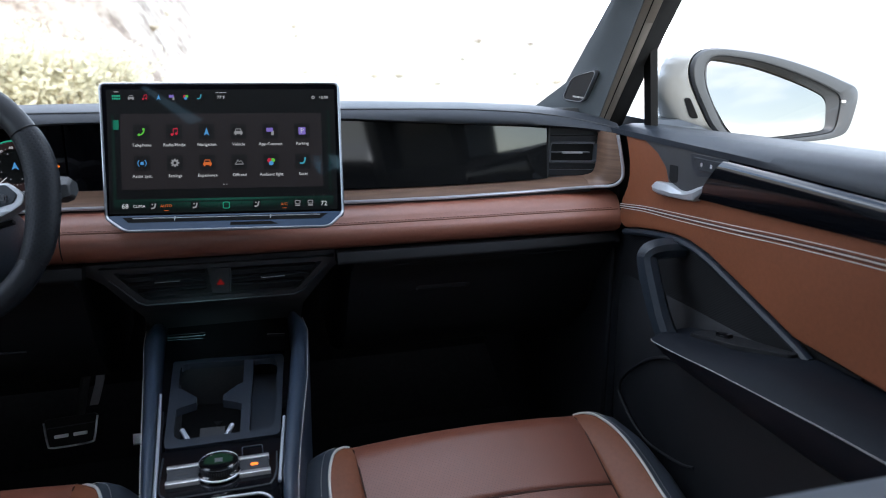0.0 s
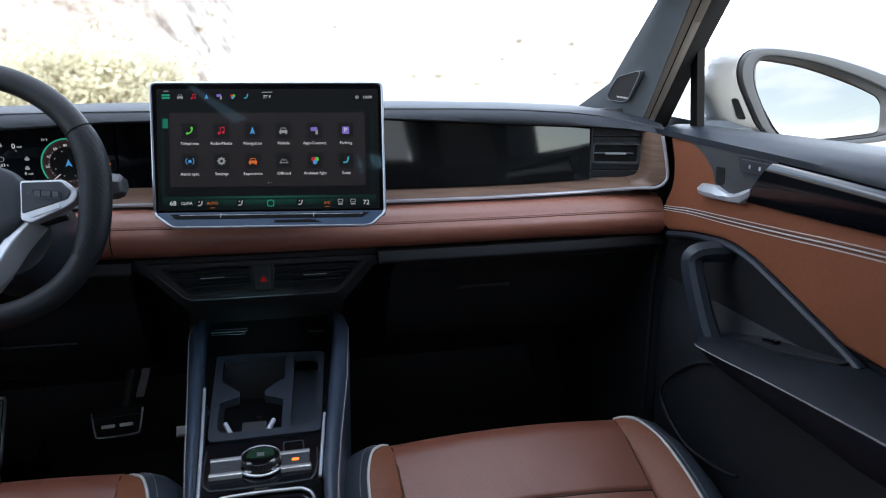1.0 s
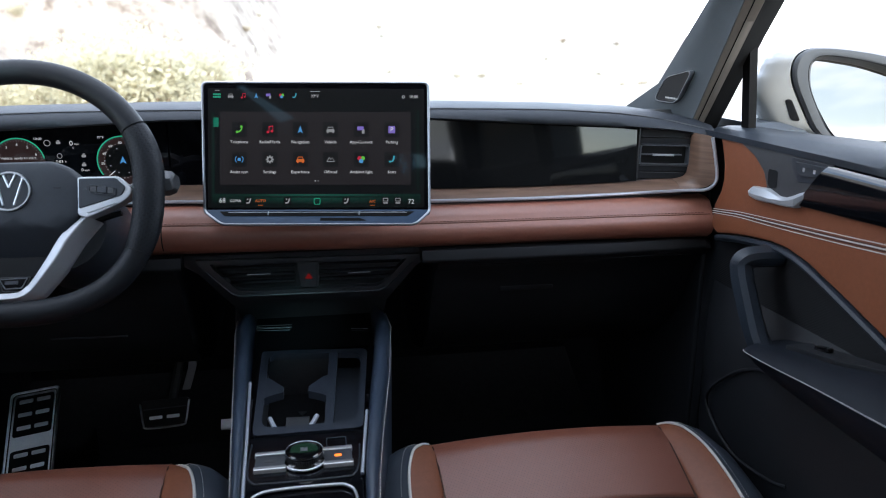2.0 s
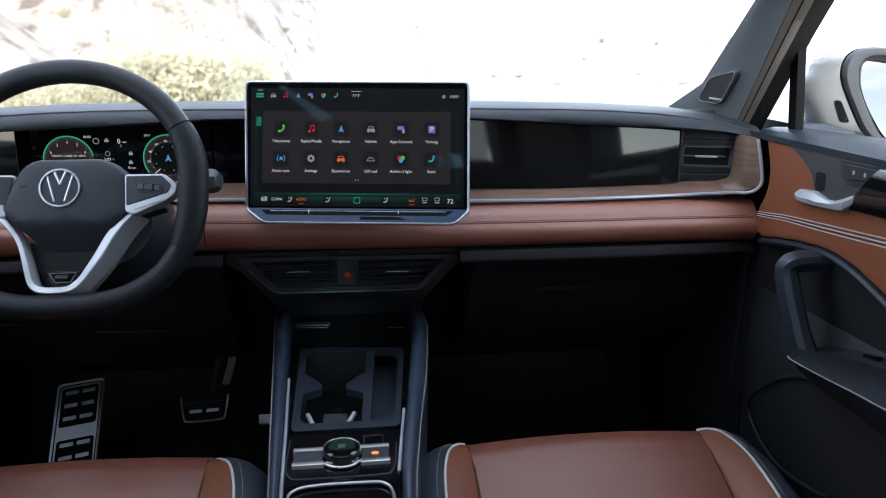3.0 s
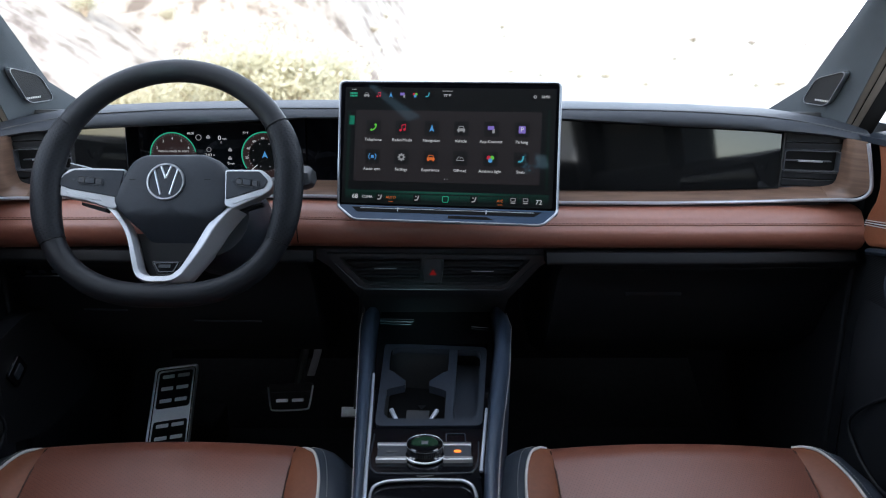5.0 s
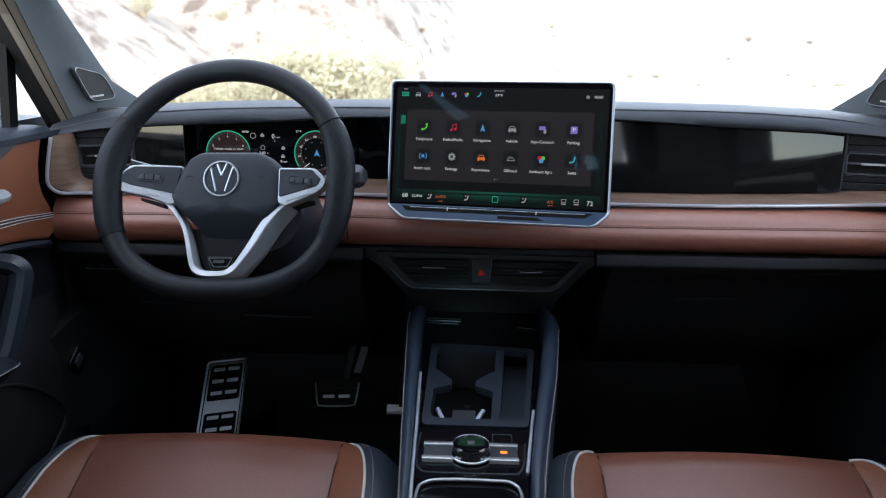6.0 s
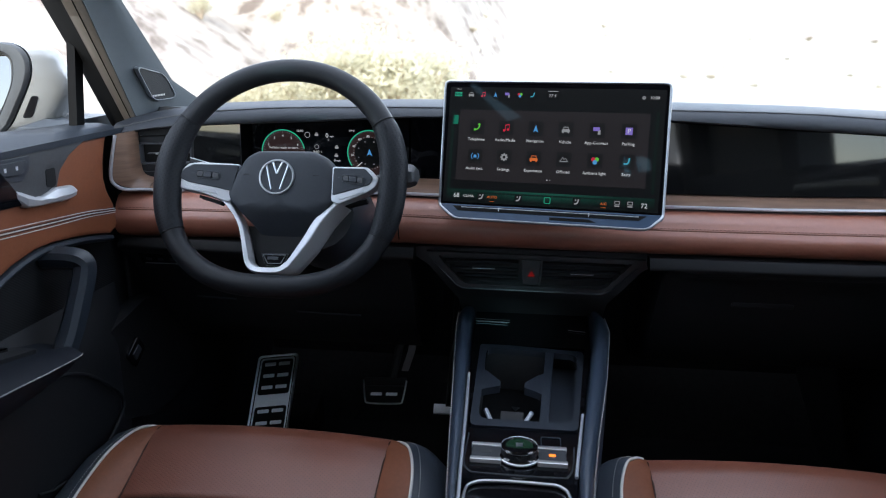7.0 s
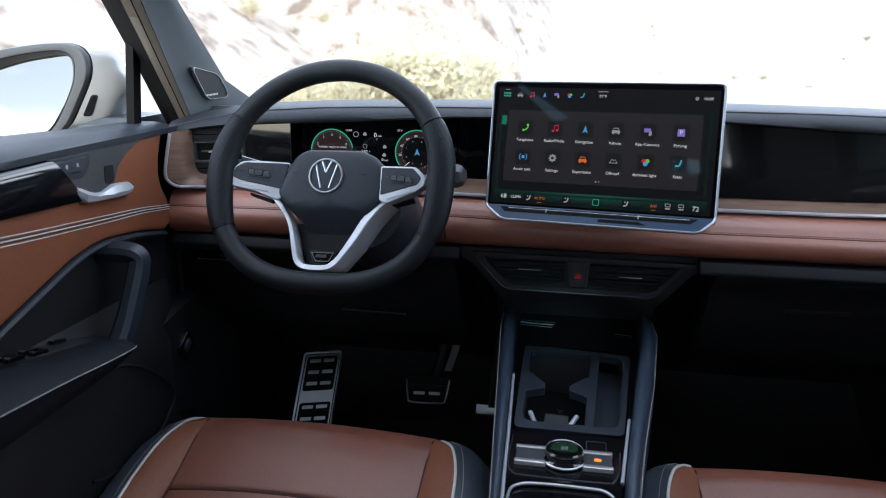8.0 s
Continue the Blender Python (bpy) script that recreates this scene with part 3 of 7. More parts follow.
def front_pillar(s):
    heights = [1.10, 1.14, 1.157, 1.2, 1.25, 1.3, 1.335, 1.4, 1.48, 1.56, 1.6]
    bm = B()
    rings = []
    for z in heights:
        a, r, b = (pillar_line(s, z, k) for k in (0, 1, 2))
        out = Vector((s * 0.06, 0.03, 0))
        spread = max(0.0, (1.2 - z)) * 1.1
        a = a + Vector((-s * spread * 0.3, spread * 0.9, 0))
        rings.append([a + out, a, a.lerp(r, 0.45) + Vector((-s * 0.004, -0.004, 0)), r + Vector((-s * 0.004, -0.002, 0)), r.lerp(b, 0.55), b, b + out])
    loft(bm, rings)
    trim = part("pillar_trim", bm, pillar_cloth, shell)
    bm = B()
    loft(bm, [[pillar_line(s, z, 2) + Vector((s * 0.002, 0, 0)), pillar_line(s, z, 2).lerp(pillar_line(s, z, 3), 0.5) + Vector((-s * 0.004, 0, 0)), pillar_line(s, z, 3), pillar_line(s, z, 3) + Vector((s * 0.05, 0.03, 0)), pillar_line(s, z, 2) + Vector((s * 0.06, 0.03, 0))] for z in heights])
    part("door_frame", bm, frame_brown, shell, "glossy grey-brown door frame")
    bm = tube(B(), [pillar_line(s, z, 2).lerp(pillar_line(s, z, 3), 0.62) + Vector((-s * 0.0034, 0, 0)) for z in heights], 0.0011, 5)
    part("frame_groove", bm, seal_black, shell)
    bm = B()
    loft(bm, [[pillar_line(s, z, 3) + Vector((s * 0.001, 0, 0)), pillar_line(s, z, 3).lerp(pillar_line(s, z, 4), 0.5) + Vector((-s * 0.005, -0.002, 0)), pillar_line(s, z, 4), pillar_line(s, z, 4) + Vector((s * 0.03, 0.02, 0)), pillar_line(s, z, 3) + Vector((s * 0.05, 0.03, 0))] for z in heights])
    part("door_seal", bm, seal_black, shell)
    # tweeter set into the foot of the pillar
    c = [Vector((s * x, y, z)) + Vector((-s * 0.0066, -0.013, 0.0015)) for x, y, z in ((0.658, 0.087, 1.168), (0.657, 0.045, 1.211), (0.667, -0.032, 1.225), (0.6685, 0.021, 1.165))]
    u = (c[3] - c[0]).normalized()
    n = u.cross(c[1] - c[0]).normalized() * (-s)
    if n.y > 0:
        n = -n
    v = n.cross(u)
    if v.z < 0:
        v = -v
    o = c[0]
    flat = [((q - o).dot(u), (q - o).dot(v)) for q in c]
    put = lambda a, b, w: o + u * a + v * b + n * w
    ring = rounded(flat, 0.017, 5)
    mid = Vector((sum(p[0] for p in flat) / 4, sum(p[1] for p in flat) / 4))
    inner = [tuple(mid + (Vector(p) - mid) * 0.955) for p in ring]
    bm = ring_prism(B(), ring, inner, put, -0.006, 0.0022)
    rim = part("tweeter_rim", bm, chrome, trim, "thin chrome tweeter rim")
    bm = prism(B(), inner, put, -0.004, 0.001)
    part("tweeter_grille", bm, material("tweeter_mesh", (0.016, 0.016, 0.017), 0.5, 0.3, 0.2, 60, 0.8, 600), trim, "dark mesh tweeter grille")
    bm = B()
    for k in range(9):
        x0 = mid.x - 0.018 + k * 0.0042
        prism(bm, rect(x0, flat[0][1] + 0.0075, x0 + 0.0028, flat[0][1] + 0.0105), put, 0.0012, 0.0018)
    part("maker_mark", bm, thread, trim)


for s in (-1, 1):
    front_pillar(s)

# ---- dashboard ----
dash = thing("dashboard", "dark padded dashboard with wood trim and tan leather band", "dashboard", (0, 0.1, 0.6))
LIP_X, LIP_Z = (0, 0.2, 0.344, 0.483, 0.558, 0.64, 0.69, 0.72), (1.149, 1.148, 1.1405, 1.134, 1.1305, 1.124, 1.115, 1.110)
BEND_X, BEND_Z = (0, 0.22, 0.35, 0.44, 0.53, 0.58, 0.63, 0.70, 0.72), (1.161, 1.161, 1.1595, 1.157, 1.1515, 1.146, 1.138, 1.1225, 1.117)
spread = [-0.708 + 1.416 * i / 56 for i in range(57)]


def pad_ring(x):
    a = abs(x)
    zl, drop = lerp(a, LIP_X, LIP_Z), lerp(a, (0, 0.25, 0.45, 0.6, 0.68, 0.72), (-0.001, 0, 0.004, 0.011, 0.024, 0.038))
    bend = lerp(a, BEND_X, BEND_Z)
    back = lerp(a, (0, 0.45, 0.72), (0.72, 0.68, 0.50))
    fy = lerp(a, (0, 0.55, 0.72), (0, 0, -0.02))
    return [(x, y + (fy if y < 0.1 else 0), z) for y, z in ((back, 1.075), (back * 0.75, 1.128 - drop), (0.36, 1.152 - drop), (0.22, 1.163 - drop), (0.1, 1.169 - drop), (0.03, 1.169 - drop), (-0.018, max(bend + 0.003, 1.1655 - drop)),
            (-0.038, max(bend, zl + 0.007)), (-0.046, max(bend - 0.009, zl + 0.004)), (-0.047, zl + 0.002), (-0.043, zl - 0.001), (-0.02, zl), (0.03, zl + 0.002), (0.06, 1.06), (0.4, 1.0))]


bm = loft(B(), [pad_ring(x) for x in spread])
top_pad = part("top_pad", bm, soft, dash, "dark soft-touch top pad", sharp=60)
bm = B()
tube(bm, [(x, pad_ring(x)[7][1] + 0.004, pad_ring(x)[7][2] + 0.0025) for x in spread], 0.0012, 6)
part("pad_seam", bm, plastic, top_pad)


def rise(x):
    """The trim and the leather band run a little higher on the driver's side."""
    return lerp(x, (-0.7, -0.3, -0.2, 0.2), (0.008, 0.010, 0.0105, 0.0))


def chrome_z(x):
    return lerp(x, (-0.70, -0.64, -0.45, -0.18, 0.0, 0.22, 0.38, 0.50, 0.57, 0.63, 0.70), (1.028, 1.0235, 1.024, 1.026, 1.021, 1.0155, 1.015, 1.0172, 1.019, 1.024, 1.028))


# black glass behind screen and passenger display
for x0, x1, nm in ((-0.505, -0.208, "instrument_glass"), (-0.205, 0.205, "centre_glass"), (0.208, 0.5775, "passenger_glass")):
    bm = B()
    n = 12
    rings = []
    for i in range(n + 1):
        x = x0 + (x1 - x0) * i / n
        zl, zb = lerp(abs(x), LIP_X, LIP_Z), chrome_z(x) + 0.021
        up, low = (-0.020, -0.031) if x0 > 0.2 else (0.0015, -0.003)
        zb -= 0.005 if x0 > 0.2 else 0.010
        rings.append([(x, up, zl + 0.001), (x, low, zb), (x, 0.016, zb), (x, 0.016, zl + 0.001)])
    loft(bm, rings)
    part(nm, bm, panel_glass if x0 > 0.2 else glass_black, dash, "glossy black display glass")
bm = loft(B(), [[(x, 0.03, 1.155), (x, 0.012, 1.02), (x, 0.03, 1.02), (x, 0.05, 1.155)] for x in (-0.70, 0.70)])
part("backing", bm, plastic, dash)

strip_silver = material("satin_strip_silver", (0.46, 0.475, 0.50), 0.34, 0.5, 0.06, 30)
vent_grey = material("grey_vent_edge", (0.11, 0.115, 0.125), 0.4, 0.4, 0.1, 40)
# wood strip and its chrome edge
def sweep(x):
    """How far the trim comes towards the seats near the doors."""
    return 0.029 * max(0.0, (abs(x) - 0.56) / 0.095) ** 1.5


bm = B()
flat_x = [-0.641 + 1.282 * i / 40 for i in range(41)]
loft(bm, [[(x, -0.002, chrome_z(x) + 0.017), (x, -0.026 - sweep(x) * 0.8, chrome_z(x) + 0.0155), (x, -0.046 - sweep(x), chrome_z(x) + 0.006), (x, -0.052 - sweep(x), chrome_z(x) + 0.001), (x, -0.02, chrome_z(x) - 0.004), (x, 0.01, chrome_z(x) + 0.005)] for x in flat_x])
part("wood_trim", bm, wood, dash, "open-pored brown wood trim")
for s in (-1, 1):
    bend = lambda a: -0.032 - max(0.0, a - 0.60) * 0.85
    bm = B()
    lines = (((0.640, -0.044, 1.0405), (0.640, -0.062, 1.0350), (0.640, -0.0750, 1.0262)), ((0.654, -0.047, 1.0440), (0.656, -0.072, 1.0405), (0.666, -0.0860, 1.0290)), ((0.660, -0.049, 1.0500), (0.6615, -0.083, 1.0475), (0.680, -0.0985, 1.0370)),
             ((0.6625, -0.050, 1.0620), (0.663, -0.086, 1.0610), (0.6855, -0.1045, 1.0510)), ((0.663, -0.050, 1.0850), (0.6635, -0.0865, 1.0850), (0.682, -0.1015, 1.0850)), ((0.664, -0.050, 1.1210), (0.664, -0.0865, 1.1210), (0.676, -0.0965, 1.1190)))
    back, mid, front = (curve([(s * r[k][0], r[k][1], r[k][2]) for r in lines], 5) for k in range(3))
    loft(bm, [[a, a.lerp(m, 0.75), m.lerp(f, 0.25) + (a.lerp(m, 0.75) - m) * 0.15, f, f + Vector((0, 0.03, 0))] for a, m, f in zip(back, mid, front)])
    part("wood_end", bm, wood, dash, "open-pored brown wood trim", sharp=60)
    edge = [(x, -0.054 - sweep(x), chrome_z(s * x) - 0.001) for x in [0.20 + 0.021 * i for i in range(20)]] + [(0.650, bend(0.660) + 0.001, 1.0255), (0.671, bend(0.678), 1.0285), (0.683, bend(0.686), 1.038), (0.6865, bend(0.688), 1.052), (0.683, bend(0.683), 1.083), (0.677, bend(0.677), 1.117)]
    if s < 0:
        edge = [(x, -0.054, chrome_z(-x) - 0.001) for x in (0.0, 0.1)] + edge
    else:
        edge = [(0.1, -0.054, chrome_z(0.1) - 0.001)] + edge
    bm = tube(B(), curve([(s * p[0], p[1], p[2]) for p in edge], 3), 0.0029, 8)
    part("chrome_strip", bm, strip_silver, dash, "satin chrome edging strip")
    # outer air vent
    fr = lambda a, b, w, s=s: (s * a, -0.020 - (a - 0.566) * 0.3 + w, b)
    well = rounded([(0.583, 1.025), (0.652, 1.025), (0.661, 1.034), (0.663, 1.131), (0.583, 1.131)], 0.004, 3)
    vent = part("side_vent", prism(B(), well, fr, 0.03, 0.010), rubber, dash, "black slatted air vent")
    part("vent_cheek", prism(B(), rect(0.5795, 1.029, 0.5828, 1.1305), fr, 0.035, -0.001, 0.0008), plastic, vent)
    for z0, z1 in ((1.1125, 1.130), (1.1005, 1.1105), (1.0525, 1.0622), (1.0395, 1.0505), (1.028, 1.0375)):
        x1 = 0.664 if z0 > 1.045 else (0.660 if z0 > 1.03 else 0.648)
        bm = prism(B(), rect(0.583, z0, x1, z1, 0.0012, 2), fr, 0.014, 0.0, 0.0012)
        slat = part("slat", bm, door_plastic, vent)
        zl = z0 if z0 > 1.1 else z1
        part("slat_edge", tube(B(), [fr(a, zl, -0.0003) for a in (0.5845, x1 - 0.002)], 0.0005, 5), vent_grey, slat)
    bm = ring_prism(B(), rounded(rect(0.583, 1.0638, 0.664, 1.0988), 0.005, 4), rounded(rect(0.5848, 1.0656, 0.6622, 1.097), 0.004, 4), fr, 0.02, -0.003)
    part("vent_frame", bm, vent_grey, vent, "thin grey vent frame")
    bm = prism(B(), rect(0.586, 1.0802, 0.653, 1.0822), fr, 0.010, 0.001, 0.0005)
    vane = part("slat", bm, vent_grey, vent)
    bm = prism(B(), rect(0.605, 1.0795, 0.639, 1.0826, 0.001, 2), fr, 0.004, -0.003, 0.0008)
    part("vent_tab", bm, silver, vane, "silver vent tab")

# tan leather band
def band_ring(x):
    a = abs(x)
    lift = lerp(a, (0, 0.45, 0.7), (0, 0, 0.003)) + rise(x)
    push = lerp(a, (0, 0.5, 0.7), (0.0, 0.0, -0.012))
    return [(x, y + push, z + lift * lerp(z, (0.941, 0.98), (0.35, 1.0))) for y, z in ((-0.03, 1.009), (-0.05, 1.0085), (-0.066, 1.004), (-0.0765, 0.992), (-0.0805, 0.982), (-0.0868, 0.9765), (-0.0893, 0.969), (-0.0880, 0.959), (-0.0825, 0.9495), (-0.070, 0.9415), (-0.01, 0.939))]


bm = loft(B(), [band_ring(x) for x in [-0.694 + 1.388 * i / 60 for i in range(61)]])
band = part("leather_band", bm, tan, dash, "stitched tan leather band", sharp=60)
bm = tube(B(), [(x, band_ring(x)[4][1] + 0.0005, band_ring(x)[4][2]) for x in [-0.69 + 1.38 * i / 60 for i in range(61)]], 0.0011, 6)
part("band_seam", bm, material("dark_tan_seam", (0.12, 0.035, 0.014), 0.7), band)
bm = B()
for i in range(228):
    x = -0.688 + i * 0.006
    y, z = band_ring(x)[4][1] - 0.0004, band_ring(x)[4][2] + 0.0035
    tube(bm, [(x, y + 0.001, z), (x + 0.002, y, z), (x + 0.0042, y + 0.001, z)], 0.0005, 4)
st = part("stitching", bm, material("brown_thread", (0.15, 0.05, 0.03), 0.7), band)
st["kind"] = "stuff"
bm = tube(B(), [Vector(p) + Vector((0, -0.0006, 0)) for p in band_ring(-0.212)[1:9]], 0.0009, 6)
part("band_joint", bm, rubber, band)
bm = loft(B(), [[(x, -0.02, chrome_z(x) - 0.004), (x, -0.050, chrome_z(x) - 0.004), (x, -0.050, 1.004 + rise(x)), (x, -0.02, 1.003 + rise(x))] for x in [-0.655 + 0.131 * i for i in range(11)]])
part("shadow_gap", bm, plastic, dash)

# lower dash
def lower_ring(x):
    a = abs(x)
    lift = lerp(a, (0, 0.5, 0.7), (0, 0, 0.004)) + rise(x) * 0.4
    return [(x, y, z + lift) for y, z in ((-0.04, 0.937), (-0.078, 0.936), (-0.088, 0.924), (-0.0885, 0.9195), (-0.0835, 0.912), (-0.055, 0.895), (-0.02, 0.84), (0.02, 0.76), (0.10, 0.69), (0.25, 0.64), (0.45, 0.66), (0.45, 0.93))]


for x0, x1, nm in ((-0.70, -0.20, "knee_panel"), (0.215, 0.70, "glovebox_panel")):
    bm = loft(B(), [lower_ring(x0 + (x1 - x0) * i / 14) for i in range(15)])
    part(nm, bm, door_plastic, dash)
for s in (1, -1):
    lift = lambda x: lerp(x, (0, 0.5, 0.7), (0, 0, 0.004)) + 0.4 * rise(s * x)
    bm = loft(B(), [[(s * x, y, z + lift(x)) for y, z in ((-0.060, 0.9395), (-0.0825, 0.9385), (-0.0855, 0.9365), (-0.0905, 0.9245), (-0.0910, 0.9215), (-0.0895, 0.9190), (-0.060, 0.9190))] for x in (0.188, 0.3, 0.4, 0.5, 0.6, 0.69)])
    part("lower_lip", bm, rubber, dash, sharp=50)
bm = B()
prism(bm, rect(0.335, 0.842, 0.435, 0.853, 0.004), lambda a, b, w: (a, -0.024 - (b - 0.85) * 0.3 + w, b), 0.02, -0.004, 0.003)
part("glovebox_latch", bm, door_plastic, dash)
bm = tube(B(), [(0.26, -0.077, 0.908), (0.3, -0.080, 0.91), (0.62, -0.084, 0.913), (0.67, -0.0765, 0.908)], 0.0012, 6)
part("glovebox_gap", bm, rubber, dash)

# centre stack with the middle vents
bm = B()
loft(bm, [[(-0.21, y, z), (0.222, y, z), (0.222, y + 0.2, z), (-0.21, y + 0.2, z)] for y, z in ((-0.055, 0.937), (-0.052, 0.93))])
loft(bm, [[(-a, y, z), (b, y, z), (b, y + 0.22, z), (-a, y + 0.22, z)] for a, b, y, z in ((0.205, 0.22, -0.052, 0.93), (0.17, 0.185, -0.035, 0.90), (0.14, 0.155, -0.022, 0.86), (0.125, 0.14, 0.03, 0.82), (0.12, 0.14, 0.16, 0.72), (0.12, 0.14, 0.1, 0.5))])
part("stack_panel", bm, plastic, dash)
cv = lambda a, b, w: (a, -0.058 + (0.93 - b) * 0.35 + w, b)
outline = [(-0.170, 0.931), (0.186, 0.927), (0.176, 0.912), (0.136, 0.866), (0.122, 0.860), (-0.112, 0.862), (-0.124, 0.868), (-0.160, 0.912)]
inner = [(-0.150, 0.924), (0.166, 0.920), (0.158, 0.910), (0.128, 0.874), (0.116, 0.869), (-0.104, 0.871), (-0.113, 0.876), (-0.143, 0.912)]
mid_vent = part("middle_vent", ring_prism(B(), outline, inner, cv, 0.03, -0.006), plastic, dash, "black twin centre air vents")
bm = prism(B(), outline, cv, 0.03, 0.02)
part("vent_well", bm, rubber, mid_vent)
shrink = lambda p, k: (0.008 + (p[0] - 0.008) * k, 0.897 + (p[1] - 0.897) * k)
bm = tube(B(), [cv(*shrink(p, 0.985), -0.007) for p in outline[2:5] + outline[5:8]], 0.0016, 6)
part("vent_trim", bm, slate, mid_vent)
for x0, x1 in ((-0.148, -0.018), (0.022, 0.164)):
    for z in (0.9125, 0.898, 0.8845):
        k = (0.93 - z) / 0.065 * 0.03
        bm = B()
        a0, a1 = (x0 + k if x0 < -0.1 else x0), (x1 - k if x1 > 0.1 else x1)
        w0, w1, h = 0.018, -0.001, 0.0022
        loft(bm, [[cv(a, z + h, w1 + 0.003), cv(a, z, w1), cv(a, z - h, w1 + 0.003), cv(a, z - h, w0), cv(a, z + h, w0)] for a in (a0, (a0 + a1) / 2, a1)])
        part("slat", bm, door_plastic, mid_vent)
    c = (x0 + x1) / 2 + (0.008 if x0 < 0 else -0.006)
    bm = B()
    lift = 0.0045 if x0 < 0 else -0.0005
    prism(bm, rect(c - 0.019, 0.8962 + lift, c + 0.019, 0.8986 + lift, 0.0008, 2), cv, 0.004, -0.0075, 0.0008)
    tab = part("vent_tab", bm, plastic, mid_vent)
    bm = tube(B(), [cv(c - 0.0185, 0.8984 + lift, -0.0078), cv(c + 0.0185, 0.8984 + lift, -0.0078)], 0.0008, 6)
    part("tab_edge", bm, silver, tab, "thin chrome edge")
bm = prism(B(), [(-0.014, 0.921), (0.020, 0.920), (0.017, 0.872), (-0.010, 0.873)], cv, 0.02, -0.004, 0.002)
hz = part("hazard_button", bm, plastic, mid_vent, "black hazard button with red triangle")
red = glowing("red_symbol", (0.9, 0.02, 0.02), 0.035)
bm = prism(B(), [(-0.002, 0.8895), (0.0105, 0.889), (0.0045, 0.9005)], cv, -0.003, -0.0045)
part("hazard_triangle", bm, red, hz)
bm = B()
tube(bm, [cv(0.0215, 0.921, -0.004), cv(0.0185, 0.873, -0.004)], 0.0011, 6)
part("button_edge", bm, vent_grey, hz)

# ---- instrument cluster: what the driver's display shows ----
glow_green, glow_white, glow_grey = glowing("green_glow", (0.05, 0.75, 0.45), 0.10), glowing("white_glow", (0.9, 0.92, 0.95), 0.16), glowing("grey_glow", (0.6, 0.61, 0.64), 0.1)
glow_blue, glow_orange, glow_redlit = glowing("blue_glow", (0.12, 0.45, 0.9), 0.14), glowing("orange_glow", (0.95, 0.21, 0.04), 0.14), glowing("red_glow", (0.85, 0.03, 0.08), 0.12)
glow_violet, glow_lime, glow_cyan = glowing("violet_glow", (0.35, 0.25, 0.85), 0.13), glowing("lime_glow", (0.2, 0.85, 0.1), 0.12), glowing("cyan_glow", (0.1, 0.6, 0.75), 0.12)
screen_dark, screen_panel, tile_dark = glowing("display_black", (0.01, 0.012, 0.012), 0.02), glowing("display_panel", (0.058, 0.048, 0.053), 0.056), glowing("display_tile", (0.02, 0.019, 0.02), 0.06)
dial_red = glowing("dial_dark_red", (0.10, 0.055, 0.055), 0.05)
cluster = thing("instrument_display", "driver's digital instrument display with two round dials", "display", (-0.36, -0.005, 1.03))


def on_glass(u, v, w=0.0):
    return Vector((u, -0.0036 + (v - 1.025) * 0.036 - w, v))


def disc(bm, cu, cv, r, place, w, n=40, a0=0.0, a1=360.0, r0=0.0):
    """A flat ring or disc sector on a display."""
    out = [bm.verts.new(place(cu + r * math.cos(radians(a0 + (a1 - a0) * i / n)), cv + r * math.sin(radians(a0 + (a1 - a0) * i / n)), w)) for i in range(n + 1)]
    inn = [bm.verts.new(place(cu + r0 * math.cos(radians(a0 + (a1 - a0) * i / n)), cv + r0 * math.sin(radians(a0 + (a1 - a0) * i / n)), w)) for i in range(n + 1)]
    for i in range(n):
        bm.faces.new((out[i], out[i + 1], inn[i + 1], inn[i]))
    return bm


def label_at(u, v, w, place):
    return lambda a, b, c: place(u + a, v + b, w)


